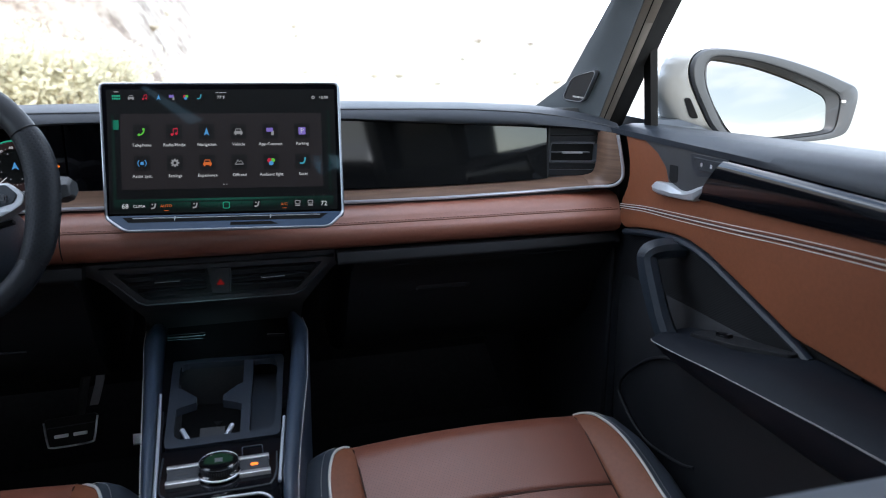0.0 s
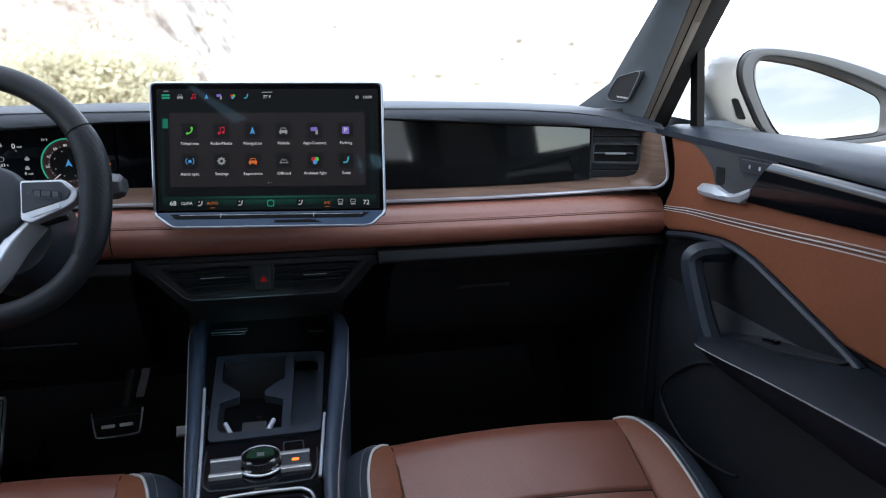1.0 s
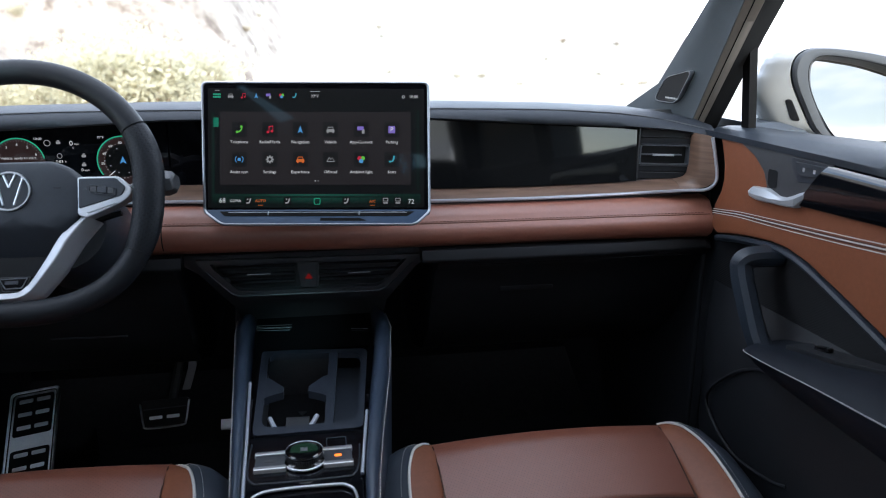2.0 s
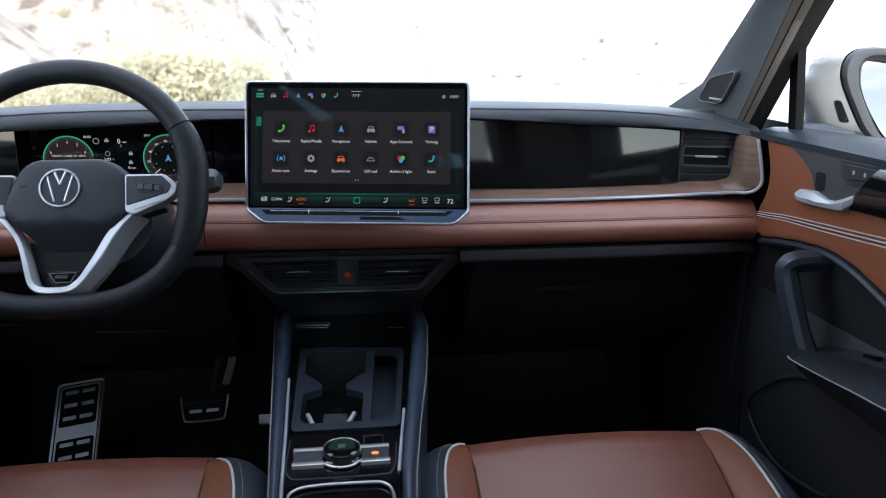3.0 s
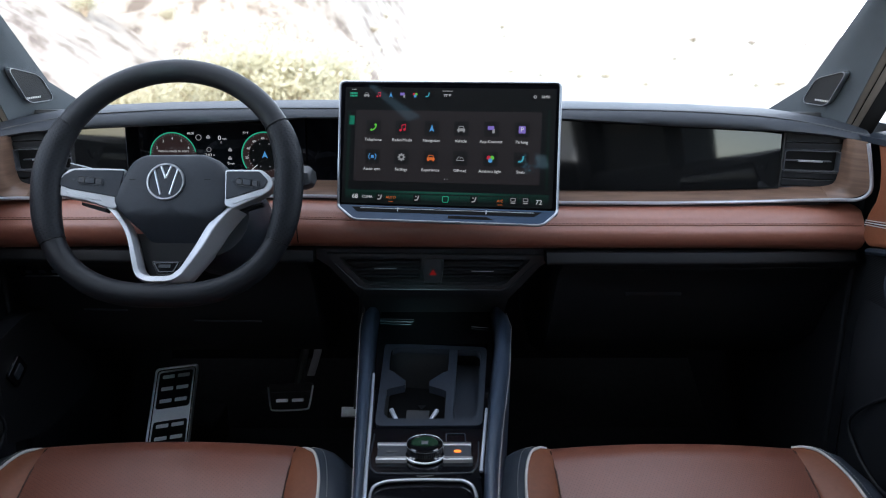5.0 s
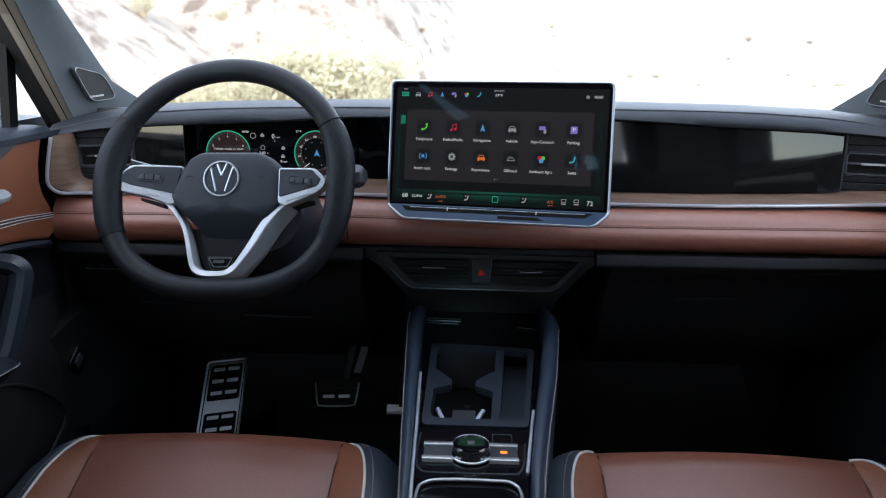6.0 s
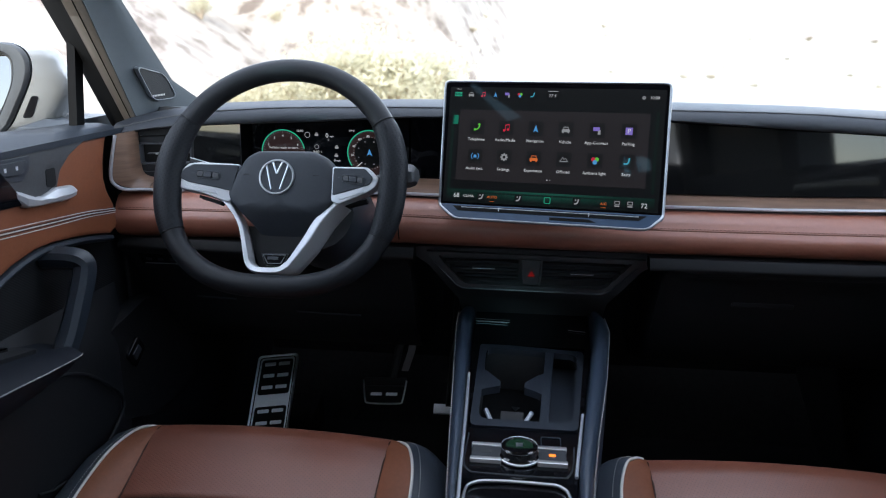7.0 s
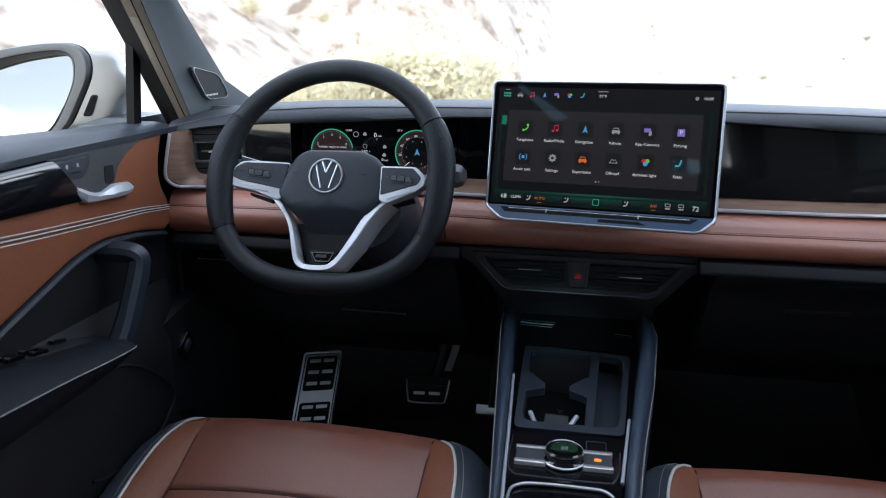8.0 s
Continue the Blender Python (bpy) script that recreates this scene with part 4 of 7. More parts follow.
for cu, cv2, r, marks, a0, a1 in ((-0.4275, 1.083, 0.0388, "23456", 200, -20), (-0.276, 1.084, 0.039, ("20", "40", "60", "80"), 215, -40)):
    d = part("dial", disc(B(), cu, cv2, r, on_glass, 0.001, 40), dial_red, cluster)
    part("dial_ring", disc(B(), cu, cv2, r, on_glass, 0.0014, 48, a0, a1 + 30, r - 0.0022), glow_green, d, "green dial ring")
    bm = B()
    for i in range(33):
        a = radians(a0 + (a1 - a0) * i / 32)
        k = (0.86 if i % 4 else 0.82) if cu < -0.4 else (0.90 if i % 4 else 0.88)
        p, q = on_glass(cu + r * 0.92 * math.cos(a), cv2 + r * 0.92 * math.sin(a), 0.0015), on_glass(cu + r * k * math.cos(a), cv2 + r * k * math.sin(a), 0.0015)
        tube(bm, [p, q], 0.00022, 4)
    tk = part("dial_ticks", bm, glow_grey, d)
    tk["kind"] = "stuff"
    for i, mk in enumerate(marks):
        a = radians(150 - i * 30 if len(marks) == 5 else 184 - i * 30)
        writing("dial_number", mk, 0.0062 if cu < -0.4 else 0.0055, label_at(cu + r * 0.77 * math.cos(a), cv2 + r * 0.77 * math.sin(a) - 0.002, 0.0016, on_glass), glow_white, d)
    if len(marks) == 4:
        bm = B()
        part("compass_disc", disc(B(), cu, cv2, r * 0.66, on_glass, 0.0012, 44), screen_dark, d)
        for i in range(36):
            a = radians(i * 10)
            disc(bm, cu + r * 0.7 * math.cos(a), cv2 + r * 0.7 * math.sin(a), 0.0007 if i % 3 else 0.0011, on_glass, 0.0016, 6)
        for i in range(8):
            a = radians(i * 45 + 22)
            disc(bm, cu + r * 0.52 * math.cos(a), cv2 + r * 0.52 * math.sin(a), 0.0011, on_glass, 0.0016, 6)
        q = part("compass_ring", bm, glow_grey, d)
        q["kind"] = "stuff"
        bm = disc(B(), cu, cv2, r * 0.62, on_glass, 0.0016, 8, -8, 28, r * 0.59)
        part("compass_bar", bm, glow_blue, d)
        bm = prism(B(), [(cu - 0.005, cv2 - 0.005), (cu, cv2 - 0.002), (cu + 0.005, cv2 - 0.005), (cu, cv2 + 0.007)], lambda a, b, w: on_glass(a, b, w), 0.0013, 0.0018)
        part("compass_arrow", bm, glow_blue, d)
        bm = tube(B(), [on_glass(cu - 0.023, cv2 - 0.024, 0.0018), on_glass(cu - 0.013, cv2 - 0.016, 0.0018)], 0.0006, 4)
        part("dial_needle", bm, glow_white, d)
    else:
        writing("dial_message", "Vehicle ready to start.", 0.0058, label_at(cu + 0.001, cv2 + 0.0075, 0.0016, on_glass), glow_white, d)
for txt, u, v, sz, m in (("10:00", -0.397, 1.1195, 0.0055, glow_white), ("77°F", -0.306, 1.1205, 0.0052, glow_white), ("0", -0.3495, 1.112, 0.011, glow_white), ("mph", -0.3415, 1.111, 0.0042, glow_white),
                         ("0", -0.347, 1.105, 0.0055, glow_grey), ("3:03", -0.369, 1.084, 0.0066, glow_white), ("h", -0.360, 1.084, 0.0042, glow_white), ("0", -0.337, 1.0705, 0.007, glow_white), ("mph", -0.3305, 1.070, 0.0042, glow_white)):
    writing("display_text", txt, sz, label_at(u, v, 0.0016, on_glass), m, cluster)
for u, v, r in ((-0.384, 1.113, 0.0050), (-0.368, 1.093, 0.0040)):
    part("status_symbol", disc(B(), u, v, r, on_glass, 0.0015, 20, 0, 360, r * 0.78), glow_grey, cluster)
for u, v, mt in ((-0.368, 1.114, glow_grey), (-0.333, 1.093, glow_grey), (-0.334, 1.079, glow_grey)):
    bm = B()
    prism(bm, rect(u - 0.0032, v - 0.0028, u + 0.0032, v + 0.0012, 0.0012, 2), on_glass, 0.0012, 0.0016)
    prism(bm, rect(u - 0.0018, v + 0.0016, u + 0.0018, v + 0.003), on_glass, 0.0012, 0.0016)
    part("status_symbol", bm, mt, cluster)
bm = prism(B(), rect(-0.2222, 1.0805, -0.2160, 1.0832, 0.0008, 2), on_glass, 0.0012, 0.0016)
prism(bm, rect(-0.2205, 1.0832, -0.2175, 1.0845), on_glass, 0.0012, 0.0016)
part("status_symbol", bm, glowing("amber_symbol", (0.9, 0.22, 0.02), 0.25), cluster, "small amber engine symbol")
# flat dark glass between the instruments and the outer vent
rings = []
for i in range(5):
    x = -0.5775 + 0.084 * i / 4
    zl, zb = lerp(-x, LIP_X, LIP_Z), chrome_z(x) + 0.016
    rings.append([(x, -0.0243, zl + 0.001), (x, -0.031, zb), (x, 0.016, zb), (x, 0.016, zl + 0.001)])
side_glass = part("side_glass", loft(B(), rings), panel_glass, dash, "glossy black display glass")
part("glass_edge", tube(B(), [(-0.4933, -0.0247, 1.131), (-0.4933, -0.0312, 1.045)], 0.0005, 5), slate, side_glass)

# ---- touch screen ----
S_YAW, S_TILT = -0.15, radians(15)
SU = Vector((math.cos(S_YAW), math.sin(S_YAW), 0))
SV = Vector((-math.sin(S_YAW) * math.sin(S_TILT), math.cos(S_YAW) * math.sin(S_TILT), math.cos(S_TILT)))
SN = SU.cross(SV)
SO, S_EYE = Vector((0.026, 0, 1.2)), Vector((0.009, -1.2025, 1.2383))


def on_screen(u, v, w=0.0):
    return S_EYE + (SO + SU * u + SV * v - S_EYE) * 0.925 + SN * w


tablet = thing("touch_screen", "large glossy touch screen in a silver frame showing app icons", "touch screen", (0.02, -0.03, 0.97))
frame_line = rounded([(-0.1805, 0.0055), (0.1865, 0.0063), (0.1882, -0.2065), (0.1655, -0.2312), (-0.1445, -0.2312), (-0.1762, -0.2065)], [0.009, 0.009, 0.007, 0.009, 0.009, 0.007], 5)
mid_u, mid_v = 0.004, -0.114
inset = lambda p, d: (p[0] - math.copysign(d, p[0] - mid_u), p[1] - math.copysign(d, p[1] - mid_v))
bent = lambda u, v, w=0.0: on_screen(u, v + 0.0035 * max(0.0, (-0.2012 - v) / 0.03), w + 0.0165 * max(0.0, (-0.2012 - v) / 0.03))
frame_in = [inset(p, 0.0042) for p in frame_line]
bm = prism(B(), [p for p in frame_line if p[1] > -0.21], on_screen, -0.016, -0.001, 0.002)
part("housing", bm, plastic, tablet)
bm = B()
tube(bm, [bent(p[0] - math.copysign(0.002, p[0] - mid_u), p[1] - math.copysign(0.002, p[1] - mid_v), 0.0) for p in frame_line], 0.0021, 8, closed=True)
part("silver_frame", bm, dim_chrome, tablet, "slim silver frame")
bm = prism(B(), [p for p in frame_in if p[1] > -0.21], on_screen, -0.002, 0.0002)
part("cover_glass", bm, glass_black, tablet, "glossy black cover glass")
# blue-grey base colour stands for sky reflected in the bar
bm = prism(B(), [(-0.1705, -0.2012), (0.1845, -0.2012), (0.1835, -0.2062), (0.1638, -0.2285), (-0.1430, -0.2285), (-0.1718, -0.2062)], bent, -0.012, 0.0006)
chin = part("touch_bar", bm, material("sky_tinted_bar", (0.033, 0.052, 0.083), 0.14, 0, 0.1, 10, spec=0.1), tablet, "grey touch bar with sky reflection in its colour")
bm = prism(B(), [(-0.150, -0.2045), (0.162, -0.2045), (0.150, -0.2135), (-0.140, -0.2135)], bent, 0.0, 0.0012)
part("slider", bm, seal_black, chin)
bm = tube(B(), [bent(-0.135, -0.2065, 0.0014), bent(0.15, -0.2065, 0.0014)], 0.0006, 6)
part("slider_line", bm, dim_chrome, chin)
for u in (-0.072, 0.073):
    bm = tube(B(), [bent(u, -0.2045, 0.0014), bent(u, -0.2112, 0.0014)], 0.0007, 6)
    part("slider_mark", bm, dim_chrome, chin)
# dark block laid on the bar as a painted reflection
bm = prism(B(), [(0.012, -0.2165), (0.074, -0.2165), (0.086, -0.222), (0.012, -0.222)], bent, 0.0, 0.0010)
part("chin_reflection", bm, seal_black, chin)

bm = tube(B(), [on_screen(0.0, -0.13, -0.012), on_screen(0.0, -0.13, -0.05), (0.02, 0.02, 1.06)], [0.05, 0.045, 0.04], 12, r2=0.03)
part("mount", bm, plastic, tablet)

flat = lambda pts, w: prism(B(), pts, on_screen, w - 0.0002, w)
part("display", flat(rect(-0.169, -0.198, 0.178, -0.006, 0.002), 0.0005), screen_dark, tablet)
part("menu_panel", flat(rect(-0.150, -0.161, 0.1565, -0.0435, 0.002), 0.0008), screen_panel, tablet, "dark grey menu panel")
glow_fade = glowing("green_glow_dim", (0.01, 0.10, 0.065), 0.022)
glow_menu = glowing("green_menu_mark", (0.02, 0.5, 0.3), 0.07)
for u0, v0, u1, v1, m in ((-0.163, -0.176, -0.1585, -0.045, glow_fade), (0.166, -0.17, 0.1695, -0.04, glow_fade), (-0.16, -0.182, 0.168, -0.1795, glow_fade), (-0.1605, -0.068, -0.152, -0.053, glow_menu)):
    part("screen_glow", flat(rect(u0, v0, u1, v1, 0.001), 0.0007), m, tablet)
bm = B()
n = 24
va = [[bm.verts.new(on_screen(-0.163 + 0.335 * i / n, v, 0.0006)) for i in range(n + 1)] for v in (-0.1975, -0.176)]
for i in range(n):
    bm.faces.new((va[0][i], va[0][i + 1], va[1][i + 1], va[1][i]))
bar_glow = glowing("climate_bar_glow", (0.012, 0.11, 0.075), 0.1)
gt = bar_glow.node_tree
along, split = gt.nodes.new("ShaderNodeTexCoord"), gt.nodes.new("ShaderNodeSeparateXYZ")
gt.links.new(along.outputs["Generated"], split.inputs[0])
fade = gt.nodes.new("ShaderNodeMapRange")
fade.inputs["From Min"].default_value, fade.inputs["From Max"].default_value = 0.25, 1.0
fade.inputs["To Min"].default_value, fade.inputs["To Max"].default_value = 0.006, 0.085
gt.links.new(split.outputs[2], fade.inputs["Value"])
centre = gt.nodes.new("ShaderNodeMapRange")
centre.interpolation_type = "SMOOTHSTEP"
off = gt.nodes.new("ShaderNodeMath")
off.operation = "SUBTRACT"
off.inputs[1].default_value = 0.5
size = gt.nodes.new("ShaderNodeMath")
size.operation = "ABSOLUTE"
gt.links.new(split.outputs[0], off.inputs[0])
gt.links.new(off.outputs[0], size.inputs[0])
gt.links.new(size.outputs[0], centre.inputs["Value"])
centre.inputs["From Min"].default_value, centre.inputs["From Max"].default_value = 0.0, 0.4
centre.inputs["To Min"].default_value, centre.inputs["To Max"].default_value = 1.6, 0.45
times_ = gt.nodes.new("ShaderNodeMath")
times_.operation = "MULTIPLY"
gt.links.new(fade.outputs[0], times_.inputs[0])
gt.links.new(centre.outputs[0], times_.inputs[1])
gt.links.new(times_.outputs[0], gt.nodes["Principled BSDF"].inputs["Emission Strength"])
part("climate_bar", bm, bar_glow, tablet)

COLS = (-0.119, -0.0702, -0.0214, 0.027, 0.0762, 0.1256)
NAMES = (("Telephone", "Radio/Media", "Navigation", "Vehicle", "App-Connect", "Parking"), ("Assist syst.", "Settings", "Experience", "Offroad", "Ambient light", "Seats"))


def icon(kind, u, v, k, parent, w=0.0016):
    """A small app symbol of half-size k."""
    mk = lambda pts, m: part("symbol", prism(B(), [(u + a * k, v + b * k) for a, b in pts], on_screen, w - 0.0002, w), m, parent)
    circ = lambda a, b, r, m, r0=0.0: part("symbol", disc(B(), u + a * k, v + b * k, r * k, on_screen, w, 24, 0, 360, r0 * k), m, parent)
    if kind == "phone":
        bm = tube(B(), curve([on_screen(u + a * k, v + b * k, w) for a, b in ((0.6, 0.8), (0.55, 0.1), (0.1, -0.45), (-0.6, -0.7))], 5), 0.17 * k, 6, r2=0.05 * k, up=SN)
        part("symbol", bm, glow_lime, parent)
        circ(0.5, 0.65, 0.3, glow_lime), circ(-0.5, -0.6, 0.3, glow_lime)
    elif kind == "note":
        circ(-0.45, -0.6, 0.32, glow_redlit), circ(0.5, -0.4, 0.32, glow_redlit)
        mk(((-0.25, -0.6), (-0.1, -0.6), (-0.1, 0.75), (-0.25, 0.75)), glow_redlit), mk(((0.65, -0.4), (0.8, -0.4), (0.8, 0.95), (0.65, 0.95)), glow_redlit)
        mk(((-0.25, 0.5), (0.8, 0.7), (0.8, 0.95), (-0.25, 0.75)), glow_redlit)
    elif kind == "arrow":
        mk(((-0.62, -0.9), (0, -0.5), (0.62, -0.9), (0, 0.95)), glow_blue)
    elif kind in ("car", "orange_car"):
        m = glow_grey if kind == "car" else glow_orange
        mk(((-0.85, -0.2), (-0.55, 0.65), (0.55, 0.65), (0.85, -0.2)), m)
        mk(((-0.95, -0.6), (0.95, -0.6), (0.95, -0.05), (-0.95, -0.05)), m)
        part("symbol", prism(B(), [(u + a * k, v + b * k) for a, b in ((-0.6, 0.1), (0.6, 0.1), (0.45, 0.48), (-0.45, 0.48))], on_screen, w, w + 0.0002), tile_dark, parent)
        mk(((-0.8, -0.85), (-0.45, -0.85), (-0.45, -0.6), (-0.8, -0.6)), m), mk(((0.45, -0.85), (0.8, -0.85), (0.8, -0.6), (0.45, -0.6)), m)
    elif kind == "link":
        mk(((-0.9, -0.15), (0.6, -0.15), (0.6, 0.75), (-0.9, 0.75)), glow_violet)
        mk(((0.2, -0.95), (0.8, -0.95), (0.8, 0.1), (0.2, 0.1)), glow_grey)
    elif kind == "park":
        mk(((-0.8, -0.85), (0.8, -0.85), (0.8, 0.85), (-0.8, 0.85)), glow_violet)
        writing("symbol_letter", "P", 1.5 * k, label_at(u, v, w + 0.0003, on_screen), glow_white, parent)
    elif kind == "assist":
        mk(((-0.4, -0.35), (0.4, -0.35), (0.3, 0.35), (-0.3, 0.35)), glow_blue)
        for a0 in (-50, 130):
            part("symbol", disc(B(), u, v, k, on_screen, w, 14, a0, a0 + 100, 0.82 * k), glow_blue, parent)
    elif kind == "gear":
        circ(0, 0, 0.72, glow_grey, 0.34)
        for i in range(8):
            a = i * math.pi / 4
            c, s = math.cos(a), math.sin(a)
            mk([(c * x - s * y, s * x + c * y) for x, y in ((0.6, -0.16), (0.95, -0.16), (0.95, 0.16), (0.6, 0.16))], glow_grey)
    elif kind == "peaks":
        for pts in (((-0.9, -0.5), (-0.25, 0.5), (0.05, 0.05)), ((0.0, -0.05), (0.4, 0.35), (0.95, -0.5)), ((-0.9, -0.5), (0.95, -0.5))):
            part("symbol", tube(B(), [on_screen(u + a * k, v + b * k, w) for a, b in pts], 0.0005, 4), glow_grey, parent)
    elif kind == "lights":
        circ(-0.38, 0.28, 0.52, glow_redlit), circ(0.38, 0.28, 0.52, glow_lime)
        part("symbol", disc(B(), u, v - 0.38 * k, 0.52 * k, on_screen, w + 0.0003, 20), glow_blue, parent)
    elif kind == "seat":
        bm = tube(B(), curve([on_screen(u + a * k, v + b * k, w) for a, b in ((0.55, 0.9), (0.4, 0.1), (0.1, -0.4), (-0.7, -0.5))], 5), 0.2 * k, 6, r2=0.05 * k, up=SN)
        part("symbol", bm, glow_cyan, parent)
    elif kind == "grid":
        for a in range(5):
            for b in range(2):
                mk([(x * 0.42 - 0.84 + a * 0.42, y * 0.6 - 0.35 + b * 0.7) for x, y in ((-0.4, -0.4), (0.4, -0.4), (0.4, 0.4), (-0.4, 0.4))], glow_green)


KINDS = (("phone", "note", "arrow", "car", "link", "park"), ("assist", "gear", "orange_car", "peaks", "lights", "seat"))
for r in range(2):
    v = -0.0722 - 0.0482 * r
    for c, u in enumerate(COLS):
        tile = part("app_tile", prism(B(), rect(u - 0.0118, v - 0.0118, u + 0.0118, v + 0.0118, 0.002), on_screen, 0.0009, 0.0012), tile_dark, tablet)
        icon(KINDS[r][c], u, v, 0.0068, tile)
        writing("app_name", NAMES[r][c], 0.0067, label_at(u, v - 0.0202, 0.0012, on_screen), glow_white, tablet)
for u, kd, k in ((-0.1546, "grid", 0.006), (-0.1327, "car", 0.0048), (-0.1127, "note", 0.0048), (-0.0919, "arrow", 0.0048), (-0.072, "link", 0.0048), (-0.0513, "lights", 0.0045), (-0.0307, "seat", 0.0048)):
    tile = part("shortcut", flat(rect(u - 0.006, -0.0235, u + 0.006, -0.0125, 0.001), 0.0006), screen_dark, tablet)
    icon(kd, u, -0.018, k, tile, 0.0012)
part("shortcut_bar", flat(rect(-0.158, -0.0098, -0.1505, -0.0092), 0.0009), glow_white, tablet)
part("pull_bar", flat(rect(-0.006, -0.0112, 0.0105, -0.0106), 0.0009), glow_white, tablet)
for txt, u, v, sz, m in (("77°F", 0.002, -0.0187, 0.0066, glow_white), ("10:00", 0.161, -0.019, 0.0066, glow_white), ("68", -0.146, -0.1867, 0.0105, glow_white), ("CLIMA", -0.1252, -0.187, 0.0062, glow_white),
                         ("AUTO", -0.0853, -0.1872, 0.0062, glow_orange), ("A/C", 0.0943, -0.1882, 0.0062, glow_orange), ("72", 0.1565, -0.1885, 0.0105, glow_white)):
    writing("screen_text", txt, sz, label_at(u, v, 0.0012, on_screen), m, tablet)
part("globe_symbol", disc(B(), 0.1445, -0.019, 0.0028, on_screen, 0.0012, 20, 0, 360, 0.0010), glow_grey, tablet)
part("home_button", ring_prism(B(), rect(0.0, -0.193, 0.0105, -0.1825, 0.0025, 3), rect(0.001, -0.192, 0.0095, -0.1835, 0.002, 3), on_screen, 0.0008, 0.0012), glow_green, tablet)
for u in (-0.1042, -0.042, 0.052):
    tile = part("climate_button", flat(rect(u - 0.006, -0.1935, u + 0.006, -0.1815, 0.001), 0.0007), screen_dark, tablet)
    part("symbol", tube(B(), curve([on_screen(u + a, -0.1875 + b, 0.0012) for a, b in ((0.0032, 0.0045), (0.001, -0.002), (-0.0036, -0.003))], 4), 0.0012, 6, r2=0.0004, up=SN), glow_grey, tile)
    part("symbol", disc(B(), u - 0.0015, -0.1845, 0.0013, on_screen, 0.0012, 14), glow_grey, tile)
for u in (0.1153, 0.1353):
    tile = part("defrost_button", flat(rect(u - 0.006, -0.1935, u + 0.006, -0.1815, 0.001), 0.0007), screen_dark, tablet)
    part("symbol", ring_prism(B(), rect(u - 0.0042, -0.188, u + 0.0042, -0.1825, 0.0012, 3), rect(u - 0.0032, -0.187, u + 0.0032, -0.1835, 0.0008, 3), on_screen, 0.0008, 0.0012), glow_grey, tile)
    part("symbol", flat(rect(u - 0.0038, -0.1915, u + 0.0038, -0.1895), 0.0012), glow_grey, tile)
for u in (-0.0695, -0.0605, 0.0285, 0.075, 0.083):
    part("climate_mark", flat(rect(u - 0.0005, -0.192, u + 0.0005, -0.183), 0.0010), glow_fade, tablet)
for u, m in ((-0.0853, glow_orange), (0.0943, glow_orange)):
    part("active_mark", flat(rect(u - 0.004, -0.1945, u + 0.004, -0.1938), 0.0010), m, tablet)
for u, m in ((0.0025, glow_white), (0.007, glow_grey)):
    part("page_dot", disc(B(), u, -0.155, 0.0009, on_screen, 0.0012, 12), m, tablet)

# ---- steering wheel ----
W_TILT = radians(23)
WO = Vector((-0.372, -0.19, 1.07))
WU, WV = Vector((1, 0, 0)), Vector((0, math.sin(W_TILT), math.cos(W_TILT)))
WN = WU.cross(WV)


def on_wheel(u, v, w=0.0):
    return WO + WU * u + WV * v + WN * w


wheel = thing("steering_wheel", "black leather flat-bottomed steering wheel with silver spokes", "steering wheel", WO)


def rim_point(a):
    """Centre line of the rim; a in degrees, 0 to the right, anticlockwise."""
    c, s = math.cos(radians(a)), math.sin(radians(a))
    u, v = 0.0055 + 0.1685 * c, 0.160 * s
    u += 0.04 * max(v, 0.0)
    if s < 0:
        u, v = 0.0055 + math.copysign(0.1685 * abs(c) ** 0.78, c), -0.1625 * abs(s) ** 0.78
    return u, v


def rim_piece(a0, a1, swell, mat, nm):
    pts = [rim_point(a0 + (a1 - a0) * i / 40) for i in range(41)]
    bm = B()
    rings = []
    for i, (u, v) in enumerate(pts):
        ua, va = pts[max(i - 1, 0)]
        ub, vb = pts[min(i + 1, 40)]
        t = Vector((ub - ua, vb - va)).normalized()
        o = Vector((t.y, -t.x))
        k = swell if not callable(swell) else swell(i / 40)
        rings.append([on_wheel(u + o.x * (0.0165 + k) * math.cos(q), v + o.y * (0.0165 + k) * math.cos(q), (0.0150 + k * 0.6) * math.sin(q) + 0.012) for q in [2 * math.pi * j / 16 for j in range(16)]])
    loft(bm, rings)
    return part(nm, bm, mat, wheel)


rim_piece(30, 150, 0.0, rim_leather, "rim_top")
rim_piece(150, 207, lambda s: 0.0042 * math.sin(math.pi * s) ** 0.6, rim_holes, "rim_grip")
rim_piece(207, 333, 0.0, rim_leather, "rim_bottom")
rim_piece(-27, 30, lambda s: 0.0042 * math.sin(math.pi * s) ** 0.6, rim_holes, "rim_grip")
for a in (30, 150, 207, 333):
    u, v = rim_point(a)
    u2, v2 = rim_point(a + 1)
    t = Vector((u2 - u, v2 - v)).normalized()
    o = Vector((t.y, -t.x))
    bm = tube(B(), [on_wheel(u + o.x * 0.0172 * math.cos(q), v + o.y * 0.0172 * math.cos(q), 0.0157 * math.sin(q) + 0.012) for q in [2 * math.pi * j / 20 for j in range(20)]], 0.0009, 6, closed=True)
    part("rim_seam", bm, rubber, wheel)
hub_line = rounded([(-0.0344, 0.04), (0.0513, 0.041), (0.073, 0.0314), (0.0883, 0.0147), (0.0928, -0.0226), (0.089, -0.0351), (0.0676, -0.0625), (0.0487, -0.0865), (0.0362, -0.1078), (0.0203, -0.1137), (-0.0065, -0.1142), (-0.0178, -0.1039), (-0.0366, -0.0716), (-0.0643, -0.0441), (-0.0761, -0.031), (-0.0769, -0.021), (-0.0608, 0.0128), (-0.0518, 0.0297)], 0.007, 3)


